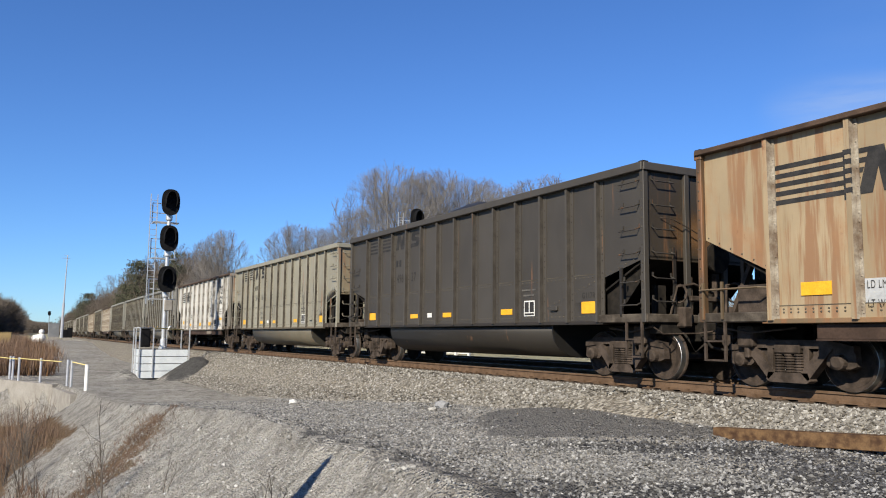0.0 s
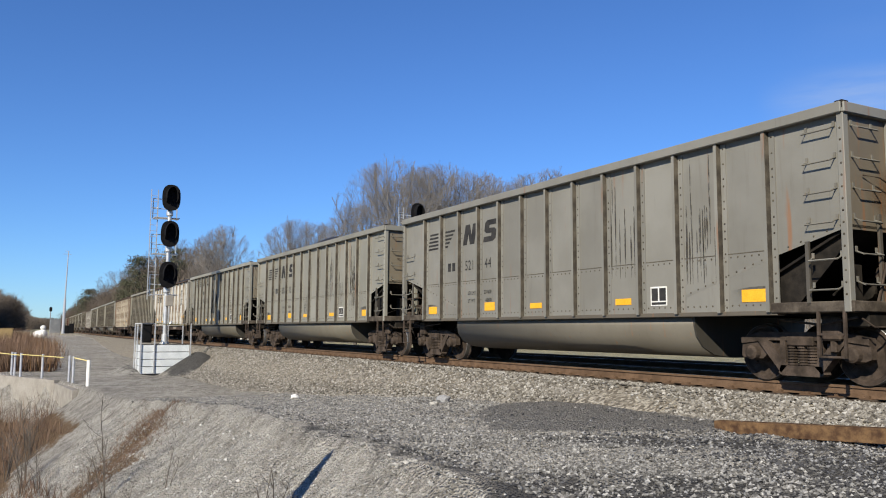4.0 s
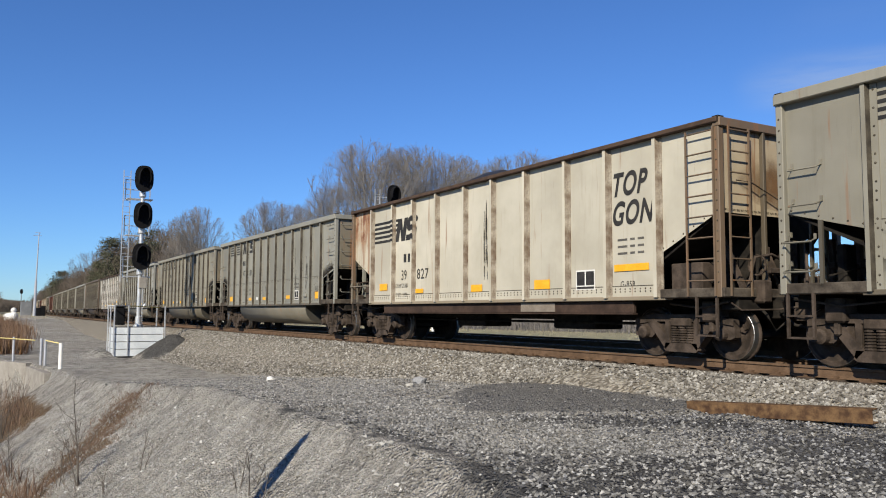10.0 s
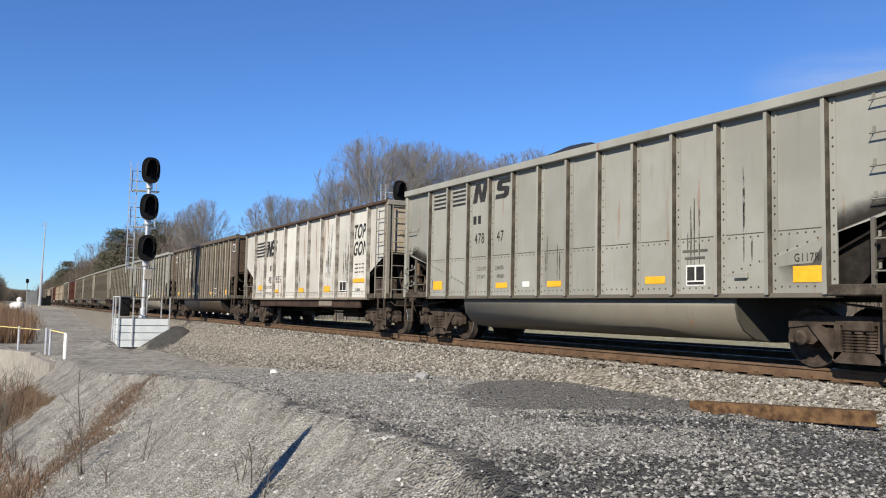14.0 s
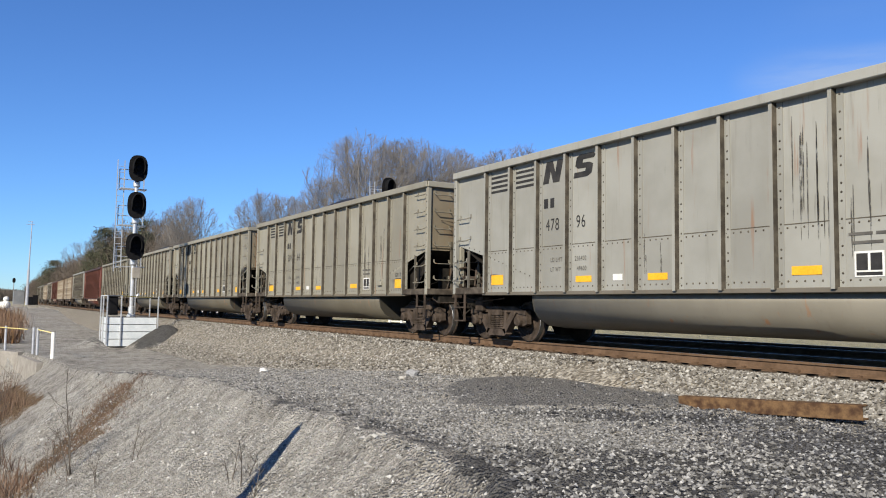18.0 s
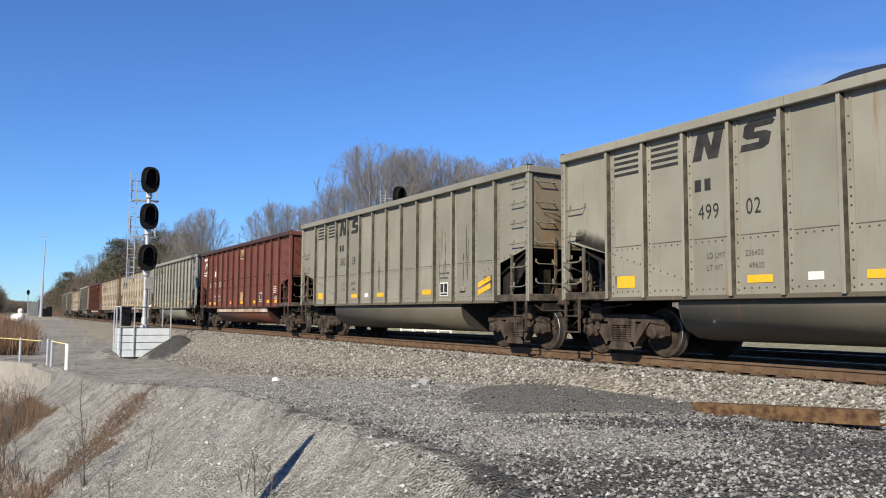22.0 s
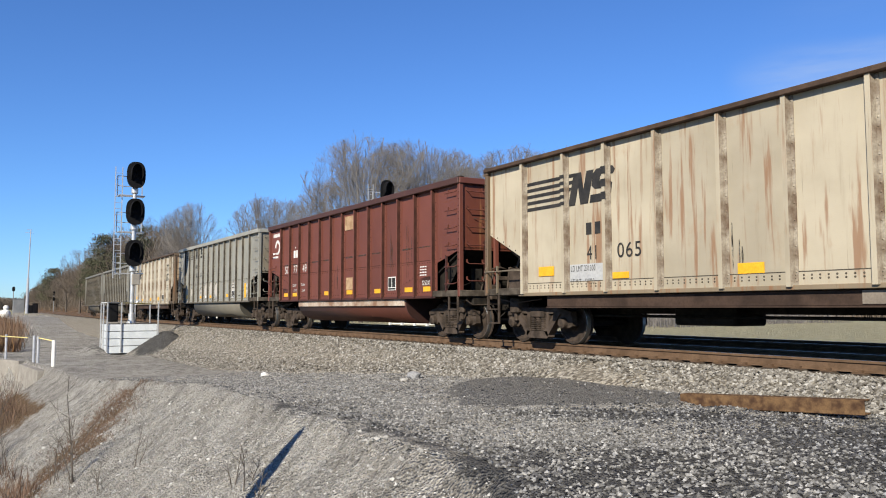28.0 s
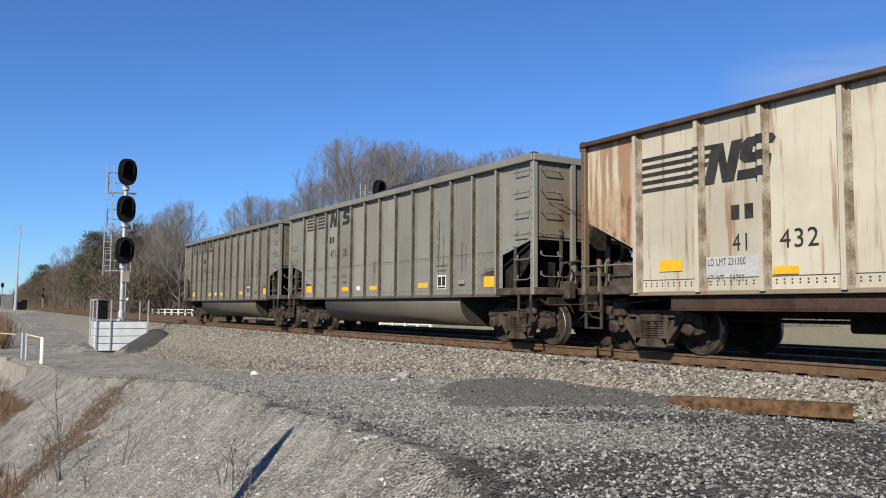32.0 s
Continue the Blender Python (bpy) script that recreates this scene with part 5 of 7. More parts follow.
    if style == "red":
        for k in range(12):
            if k not in (5, 9):
                flat_part("seam_stain", [rect(-5.9 + k, -5.1 + k, 2.405 + 0.01 * (k % 3), 2.455)], yu + 0.001, STAIN, car, "dark stained seam")
        words(car, "G52X", 0.18, WHITE, 5.36, y, 1.40, 0.9, "class_lettering", "white class code")
        for k in range(4):
            flat_part("small_lettering", [rect(5.24 + 0.13 * q, 5.34 + 0.13 * q, 1.66 + k * 0.075, 1.69 + k * 0.075) for q in range(3)], y, WHITE, car, "small unreadable white lettering")
    r = random.Random(number[0] + number[1])
    for x, z0, z1, w, count in extra.get("streaks", ()):
        for k in range(count):
            a, top = x + r.uniform(-w, w), r.uniform(z0 + 0.3 * (z1 - z0), z1)
            b = max(z0, top - r.uniform(0.7, 2.1))
            q = r.uniform(0.006, 0.021)
            pts = [(a - q * 0.3, top), (a + q * 0.4, top - 0.02), (a + q, top - 0.4 * (top - b)), (a + q * 0.5, b + 0.1 * (top - b)), (a, b), (a - q * 0.6, b + 0.3 * (top - b)), (a - q, top - 0.3 * (top - b))]
            part("drip_streak", plate(fresh(), spread(pts), -SKIN - 0.017), STAIN, car, "dark drip streak")
    if style in ("tub", "big", "red"):
        for x, z, w, h in ((5.75, 1.32, 0.95, 0.26), (-5.8, 1.3, 0.9, 0.24)):
            x, w, h = x + r.uniform(-0.1, 0.1), w * r.uniform(0.7, 1.15), h * r.uniform(0.7, 1.2)
            outline = [(x + w * math.cos(a), max(z + h * math.sin(a), cut_edge(x + w * math.cos(a)))) for a in np.linspace(0, math.tau, 25)[:-1]]
            part("soot_smudge", plate(fresh(), spread(outline), -SKIN - 0.0145), SOOTPATCH, car, "black sooty smudge")
        # soot that has blown up over the slanted edge at the ends
        for e in (-1, 1) if extra.get("sooty") else ():
            long = 1.08
            bm = plate(fresh(), [(0, 0.0), (long, 0.0), (long, 0.42), (0, 0.42)] if e > 0 else [(0, 0), (0, 0.42), (-long, 0.42), (-long, 0)], 0.0)
            part("soot_band", bm, EDGESOOT, car, "soot along the slanted edge", (along(6.0 * e), -SKIN - 0.0145, 1.945), (0, -17 * e, 0))
    for x, z, w, h in extra.get("patches", ()):
        pts = [(x + w * math.copysign(abs(math.cos(a)) ** 0.6, math.cos(a)) * (1 + 0.08 * math.sin(3 * a + x)), z + h * math.copysign(abs(math.sin(a)) ** 0.6, math.sin(a)) * (1 + 0.08 * math.cos(2 * a + z))) for a in np.linspace(0, math.tau, 25)[:-1]]
        flat_part("paint_patch", [pts], -SKIN - 0.016, extra.get("patch_mat", PATCH), car, "uneven touched-up paint patch")


PALEPANEL = simple("dust-pale panel paint", (0.24, 0.222, 0.19), (0.34, 0.322, 0.285), 3, 0.75, 0, 0.03)
REDSHADE = simple("shaded grimy dark red post side", (0.029, 0.012, 0.009), (0.062, 0.025, 0.018), 3, 0.8)
STAIN = stain_material()
BAREPATCH = simple("bare tan primer", (0.26, 0.165, 0.095), (0.42, 0.29, 0.18), 5, 0.85, 0, 0.05)
PALEBAND = simple("pale worn primer", (0.20, 0.115, 0.075), (0.46, 0.39, 0.32), 1.8, 0.8)
CREAM, GREY, COOL, WHITISH = (0.188, 0.178, 0.145), (0.182, 0.178, 0.153), (0.214, 0.212, 0.191), (0.420, 0.410, 0.378)
BUFF, IVORY = (0.335, 0.296, 0.224), (0.400, 0.375, 0.308)
DARK, BROWN, RED = (0.038, 0.033, 0.027), (0.081, 0.058, 0.039), (0.113, 0.0335, 0.0215)
LOW = ((-5.0, 1.55, 0.25, 0.2), (-4.2, 1.75, 0.16, 0.25), (1.7, 1.85, 0.2, 0.26), (2.55, 1.8, 0.2, 0.28), (4.5, 1.95, 0.2, 0.22), (5.5, 1.98, 0.24, 0.2))
DRIPS = ((0.55, 1.3, 3.7, 0.3, 16), (1.6, 1.4, 3.0, 0.14, 5), (-2.0, 1.5, 2.6, 0.1, 3))
FEW = ((3.4, 1.5, 3.3, 0.2, 4), (-0.5, 1.4, 2.4, 0.3, 4), (4.6, 1.6, 3.2, 0.2, 4))
SOOT = ((4.5, 1.6, 3.85, 0.5, 20), (2.5, 1.8, 3.8, 0.5, 12))
# style, digits, paint, share of rust, shift along the train in metres, extras, words
CARS = [
    ("flat", ("2", "1"), (0.258, 0.199, 0.122), 0.52, -0.24, {}, "rust-streaked cream coal gondola with orange rust"),
    ("tub", ("496", "37"), DARK, 0.05, -0.38, {}, "dark soot-brown riveted coal gondola"),
    ("tub", ("500", "16"), (0.206, 0.194, 0.154), 0.2, -0.28, {"sooty": True, "streaks": FEW}, "cream-grey weathered riveted coal gondola"),
    ("flat", ("31", "359"), WHITISH, 0.2, -0.19, {"streaks": FEW + SOOT}, "off-white coal gondola with ladders and grime streaks"),
    ("big", ("521", "44"), (0.158, 0.154, 0.137), 0.1, 0.06, {"streaks": SOOT}, "cool grey riveted coal gondola with large mark"),
    ("big", ("507", "15"), GREY, 0.15, 0.07, {"streaks": SOOT + FEW}, "warm grey riveted coal gondola with large mark"),
    ("tub", ("492", "81"), GREY, 0.1, 0.04, {"streaks": FEW}, "warm grey weathered riveted coal gondola"),
    ("narrow", ("29", "282"), WHITISH, 0.08, 0.39, {"streaks": FEW}, "off-white coal gondola with ladders"),
    ("tub", ("499", "16"), CREAM, 0.15, 0.52, {"patches": LOW, "streaks": FEW}, "cream-grey coal gondola with pale paint patches"),
    ("flat", ("39", "827"), IVORY, 0.12, 0.6, {"tail": 1, "streaks": ((0.35, 1.6, 3.6, 0.08, 10),)}, "ivory coal gondola with rusted tail panel"),
    ("tub", ("473", "88"), GREY, 0.15, 0.4, {"sooty": True, "streaks": FEW}, "warm grey weathered riveted coal gondola"),
    ("tub", ("502", "49"), CREAM, 0.15, 0.47, {"sooty": True, "streaks": DRIPS}, "cream-grey coal gondola with dark drip streaks"),
    ("tub", ("478", "47"), COOL, 0.1, 0.2, {"sooty": True, "streaks": FEW}, "cool pale grey riveted coal gondola"),
    ("flat", ("40", "855"), WHITISH, 0.3, 0.21, {"streaks": FEW + SOOT}, "off-white coal gondola with brown streaks"),
    ("tub", ("466", "47"), BROWN, 0.1, -0.1, {"panel": True, "streaks": FEW}, "brown soot-stained riveted coal gondola"),
    ("tub", ("478", "96"), COOL, 0.1, -0.19, {"streaks": SOOT + FEW}, "cool grey coal gondola with dark streaks"),
    ("tub", ("501", "64"), CREAM, 0.1, -0.23, {"streaks": FEW}, "cream-grey weathered riveted coal gondola"),
    ("tub", ("497", "76"), CREAM, 0.15, -0.13, {"sooty": True, "streaks": FEW}, "cream-grey coal gondola with rusty end wall"),
    ("tub", ("499", "02"), CREAM, 0.1, 0.02, {"sooty": True, "streaks": SOOT}, "cream-grey coal gondola with sooty streaks"),
    ("tub", ("502", "38"), CREAM, 0.1, 0.15, {"slash": True, "streaks": FEW}, "cream-grey coal gondola with slanted yellow bars"),
    ("red", ("50", "75", "93"), RED, 0.05, 0.11, {"streaks": FEW}, "oxide red coal gondola with white markings"),
    ("tub", ("475", "28"), COOL, 0.1, 0.08, {"streaks": FEW}, "cool grey coal gondola with rust-stained end"),
    ("flat", ("20", "030"), BUFF, 0.40, 0.05, {"patches": ((1.28, 1.66, 0.46, 0.50), (-0.12, 1.56, 0.30, 0.36)), "patch_mat": GREYPATCH, "streaks": ((5.2, 1.4, 3.4, 0.3, 12),)}, "buff coal gondola with rust streaks and ladders"),
    ("flat", ("41", "065"), BUFF, 0.35, 0.15, {"streaks": FEW}, "buff coal gondola with brown streaks"),
    ("red", ("50", "77", "49"), RED, 0.05, 0.2, {"streaks": FEW}, "oxide red coal gondola with white markings"),
    ("tub", ("500", "67"), COOL, 0.15, 0.2, {"tall": True, "patches": ((-1.5, 1.6, 0.42, 0.5), (-0.5, 1.65, 0.44, 0.5), (0.5, 1.6, 0.44, 0.5), (-2.5, 1.5, 0.4, 0.4), (-4.5, 1.6, 0.35, 0.3), (3.5, 1.6, 0.45, 0.45), (5.6, 1.6, 0.35, 0.35))}, "grey coal gondola with whitened lower panels"),
    ("flat", ("41", "432"), (0.372, 0.345, 0.280), 0.30, 0.17, {"tail": 2}, "ivory coal gondola with rust-red tail panel"),
    ("tub", ("471", "28"), (0.166, 0.163, 0.145), 0.1, -0.17, {"streaks": FEW}, "warm grey weathered riveted coal gondola"),
    ("tub", ("480", "52"), (0.137, 0.132, 0.115), 0.1, 0.09, {"streaks": FEW}, "warm grey coal gondola at the train's tail"),
]


def run_at(t):
    """How far along the track the second car's middle is at t seconds."""
    return -18.0 + 12.69 * t


def car_pose(i, t):
    x, y, a = track_at(run_at(t) - (i - 1) * PITCH + CARS[i][4])
    return pose(x, y, 0, 0, 0, a)


TRAIN = []
HEAPED = (1, 5, 7, 9, 12, 16, 18, 27)  # cars whose coal stands over the rim


def build_train():
    protos = {k: gondola(k, SHARED) for k in ("tub", "flat", "narrow")}
    used = set()
    heaped = coal_mesh(7.16, 0.52)
    for i, (style, number, tone, rust, shift, extra, words) in enumerate(CARS):
        proto = protos[style if style in protos else "tub"]
        if proto.name in used:
            car = copy_thing(proto, Matrix())
        else:
            car = proto
            used.add(proto.name)
        TRAIN.append((car, style, number, tone, rust, extra, words))
    for i, (car, style, number, tone, rust, extra, words) in enumerate(TRAIN):
        before = set(car.children)
        decorate(car, style, number, extra)
        if style == "narrow":
            for o in set(car.children) - before:
                o.matrix_basis = pose(0.08, 0, 0) @ o.matrix_basis
        for o in car.children_recursive:
            if o.name.startswith("coal_load") and i in HEAPED:
                o.data = heaped
            if o.type == "MESH" and o.data.materials and o.data.materials[0] == PAINT:
                o.color = (*tone, 1 - rust)
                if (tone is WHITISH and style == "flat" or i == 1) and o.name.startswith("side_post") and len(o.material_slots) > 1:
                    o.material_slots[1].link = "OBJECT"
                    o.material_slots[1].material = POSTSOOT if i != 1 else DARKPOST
                # red cars carry the painted shade and grime of the flanks in dark red
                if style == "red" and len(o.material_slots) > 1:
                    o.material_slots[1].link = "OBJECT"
                    o.material_slots[1].material = REDSHADE
                if o.name.startswith("tail_sheet") and extra.get("tail"):
                    o.color = (tone[0], tone[1] * 0.97, tone[2] * 0.93, 0.36)
                elif o.name.startswith(("hand_rail", "ladder_post")):
                    o.color = (tone[0] * 0.36, tone[1] * 0.33, tone[2] * 0.30, 0.8)
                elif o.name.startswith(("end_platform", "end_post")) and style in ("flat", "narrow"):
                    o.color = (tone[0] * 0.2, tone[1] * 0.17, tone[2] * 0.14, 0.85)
                elif o.name.startswith(("ladder_r", "corner_post", "end_chord")) and style in ("flat", "narrow"):
                    o.color = (tone[0] * 0.42, tone[1] * 0.40, tone[2] * 0.37, 0.75) if tone is WHITISH else (tone[0] * 0.27, tone[1] * 0.20, tone[2] * 0.155, 0.7)
                elif o.name.startswith("top_chord") and style == "red":
                    o.color = (tone[0] * 0.42, tone[1] * 0.55, tone[2] * 0.6, 0.9)
                elif o.name.startswith("grab_iron"):
                    o.color = (tone[0] * 0.75, tone[1] * 0.73, tone[2] * 0.7, 0.85)
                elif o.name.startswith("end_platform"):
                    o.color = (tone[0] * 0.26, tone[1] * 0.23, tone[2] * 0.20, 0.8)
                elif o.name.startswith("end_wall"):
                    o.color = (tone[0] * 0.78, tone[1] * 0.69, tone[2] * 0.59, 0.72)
                elif o.name.startswith("side_post") and i == 1:
                    o.color = (tone[0] * 1.2, tone[1] * 1.2, tone[2] * 1.2, 1.0)
                elif o.name.startswith("side_post") and extra.get("panel"):
                    o.color = (0.25, 0.236, 0.20, 1 - rust)
                # belly and its ends toned down: grime plus underside shade in the colour
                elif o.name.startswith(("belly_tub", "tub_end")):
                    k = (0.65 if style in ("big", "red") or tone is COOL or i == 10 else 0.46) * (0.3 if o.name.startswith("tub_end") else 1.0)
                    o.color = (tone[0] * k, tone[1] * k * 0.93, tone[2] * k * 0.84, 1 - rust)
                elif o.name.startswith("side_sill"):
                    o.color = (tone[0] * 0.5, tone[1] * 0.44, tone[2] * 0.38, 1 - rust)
        tagged(car, words)
        car.matrix_basis = car_pose(i, 0)
        car.scale = (1, 1, 0.98 if style in ("red", "flat", "narrow") else 1)  # these stand a little lower


build_train()

# ---- signal with its platform ----


def signal_head(bm_parent, z, face):
    """Oval backed three-lens head under a deep hood."""
    head = part("signal_head", fresh_oval(0.46, 0.68, 0.05), None, bm_parent, "black oval signal head with deep hood", (face, 0, z))
    bm = fresh()
    # hood: a wide half-shell standing forward
    n = 14
    pts = [(0.30 * math.cos(a), 0.56 * math.sin(a)) for a in np.linspace(-0.5, math.pi + 0.5, n)]
    prev = None
    for y, q in pts:
        ring = [bm.verts.new((x, y * k, q * k)) for x, k in ((0.02, 1.0), (0.42 if q > -0.2 else 0.1, 0.96), (0.42 if q > -0.2 else 0.1, 0.92), (0.02, 0.95))]
        if prev:
            for k in range(4):
                bm.faces.new((prev[k], ring[k], ring[(k + 1) % 4], prev[(k + 1) % 4]))
        prev = ring
    part("hood", bm, SIGBLACK, head)
    for dz in (-0.3, 0.0, 0.3):
        part("lens", lathe(fresh(), [(0.02, 0.1), (0.05, 0.1), (0.06, 0.05)], "x", 14), LENS, head, "", (0.02, 0, dz))
    bm = fresh()
    bx(bm, -0.28, -0.02, -0.2, 0.2, -0.5, 0.5, 0.03)
    part("housing", bm, SIGBLACK, head)
    return head


def fresh_oval(w, h, d):
    bm = fresh()
    pts = []
    for k in range(28):
        a = k * math.tau / 28
        c, s = math.cos(a), math.sin(a)
        pts.append((w * (abs(c) ** 0.75) * (1 if c > 0 else -1), h * (abs(s) ** 0.75) * (1 if s > 0 else -1)))
    prism(bm, pts, "x", -d / 2, d / 2)
    return mesh_of("signal_head", bm, SIGBLACK)


def signal_mast(m, label):
    s = thing("signal_mast", label, "railway signal", "signals", "", m)
    bm = fresh()
    lathe(bm, [(0.0, 0.24), (0.06, 0.24), (0.08, 0.17), (0.5, 0.155), (0.52, 0.11), (8.0, 0.095), (8.05, 0.05)], "z", 16)
    for k in range(4):
        a = k * math.tau / 4 + 0.4
        tube(bm, [(0.2 * math.cos(a), 0.2 * math.sin(a), 0.06), (0.2 * math.cos(a), 0.2 * math.sin(a), 0.13)], 0.025, 6)
    part("mast", bm, GALV, s, "bright galvanised tubular mast")
    for z in (7.6, 5.7, 3.57):
        signal_head(s, z, 0.30)
        bm = fresh()
        lathe(bm, [(z - 0.95, 0.13), (z - 0.9, 0.17), (z - 0.68, 0.17), (z - 0.62, 0.13)], "z", 14)
        part("collar", bm, GALV, s)
        # small landing behind the head
        zz = z - 1.0
        for yy in (-0.72, 0.5):
            part("landing_bearer", bx(fresh(), -0.75, -0.05, yy - 0.025, yy + 0.025, zz - 0.05, zz), GALV, s)
        for k in range(6):
            part("landing_slat", bx(fresh(), -0.75 + k * 0.13, -0.70 + k * 0.13, -0.69, 0.47, zz - 0.03, zz - 0.004), GALV, s)
        for yy in (-0.74, -0.5, 0.48):
            bm = fresh()
            bx(bm, -0.74, -0.69, yy - 0.025, yy + 0.025, zz, zz + 1.05)
            part("landing_post", bm, GALV, s)
        for q in (0.5, 1.02):
            bm = fresh()
            bx(bm, -0.75, -0.70, -0.74, 0.48, zz + q, zz + q + 0.04)
            part("landing_rail", bm, GALV, s)
    for yy in (-0.86, -0.52):
        bm = fresh()
        bx(bm, -0.62, -0.57, yy - 0.02, yy + 0.02, 2.3, 8.1)
        part("ladder_rail", bm, GALV, s)
    for k in range(18):
        bm = fresh()
        tube(bm, [(-0.6, -0.86, 2.5 + k * 0.31), (-0.6, -0.52, 2.5 + k * 0.31)], 0.014, 5)
        part("ladder_rung", bm, GALV, s)
    bm = fresh()
    bx(bm, -0.62, -0.57, 0.24, 0.29, 0.1, 3.4)
    part("conduit", bm, GALV, s)
    bm = fresh()
    bx(bm, 0.1, 0.34, -0.06, 0.30, 1.95, 2.5, 0.02)
    part("junction_box", bm, CONCRETE, s, "grey junction box")
    bm = fresh()
    tube(bm, [(0.12, 0.22, 1.0), (0.28, 0.26, 1.15)], 0.06, 8)
    part("number_bracket", bm, GALV, s)
    return s


signal_mast(pose(-43.4, 7.3, 0.02), "galvanised mast with three black oval signal heads")
signal_mast(pose(-44.0, 22.0, 0.35), "galvanised signal mast beyond the track")


def platform():
    p = thing("signal_platform", "white metal crib platform with railings and gravel fill", "platform", "", "", pose(-43.4, 7.2, 0.0))
    for k in range(4):
        z0 = -0.36 * (k + 1) + 0.02
        part("plank", bx(fresh(), 1.0, 1.06, -1.15, 1.15, z0, z0 + 0.328, 0.006), PLANK, p)
        part("plank", bx(fresh(), -1.0, 1.0, -1.15, -1.09, z0, z0 + 0.328, 0.006), PLANK, p)
        part("plank", bx(fresh(), -1.0, 1.0, 1.09, 1.15, z0, z0 + 0.328, 0.006), PLANK, p)
    part("gravel_fill", bx(fresh(), -1.0, 1.0, -1.09, 1.09, -1.5, 0.02), DARKFILL, p, "dark gravel fill")
    for x, y in ((1.10, -1.2), (1.10, -0.55), (1.10, 1.2), (-1.05, -1.2), (-1.05, 1.2), (-0.2, -1.2)):
        part("railing_post", bx(fresh(), x - 0.03, x + 0.03, y - 0.03, y + 0.03, -1.35, 1.08, 0.006), GALV, p, "", (0, 0, 0))
    for a, b in (((1.10, -0.55), (1.10, 0.9)), ((-1.05, -1.2), (1.10, -1.2)), ((1.10, -1.2), (1.10, -0.55))):
        part("railing_bar", tube(fresh(), [(*a, 1.06), (*b, 1.0 if b[1] > 0 else 1.06)], 0.028, 6), ROPE if b[1] > 0 else GALV, p)
    return p


DARKFILL = simple("dark gravel fill", (0.046, 0.044, 0.043), (0.104, 0.101, 0.098), 22, 0.95, 0, 0.6)
platform()


def relay_case(x, y, z, w, d, h, label, mat):
    c = thing("relay_case", label, "equipment box", "", "", pose(x, y, z))
    part("cabinet", bx(fresh(), -w / 2, w / 2, -d / 2, d / 2, 0.05, h, 0.015), mat, c)
    part("lid", bx(fresh(), -w / 2 - 0.04, w / 2 + 0.04, -d / 2 - 0.04, d / 2 + 0.04, h, h + 0.06, 0.01), mat, c)
    part("door", bx(fresh(), w / 2 + 0.002, w / 2 + 0.02, -d / 2 + 0.05, d / 2 - 0.05, 0.12, h - 0.05, 0.006), mat, c)
    part("foot", bx(fresh(), -w / 2, w / 2, -d / 2, d / 2, -0.3, 0.05), CONCRETE, c)
    return c


relay_case(-43.9, 6.5, 0.04, 0.36, 0.42, 0.95, "dark equipment case on the platform", SIGBLACK)

# ---- rusted beam ----
beam = thing("steel_beam", "rusted steel beam lying along the gravel", "beam", "", "", pose(-6.48, 8.47, -0.40, 0, -2.5, 12.5))
bm = fresh()
bx(bm, -1.14, 1.14, -0.09, 0.09, 0.065, 0.085, 0.005)
bx(bm, -1.14, 1.14, -0.09, 0.09, -0.085, -0.065, 0.005)
bx(bm, -1.14, 1.14, -0.094, -0.07, -0.085, 0.085, 0.006)
part("web_and_flanges", bm, RUSTBEAM, beam)

# ---- trees ----


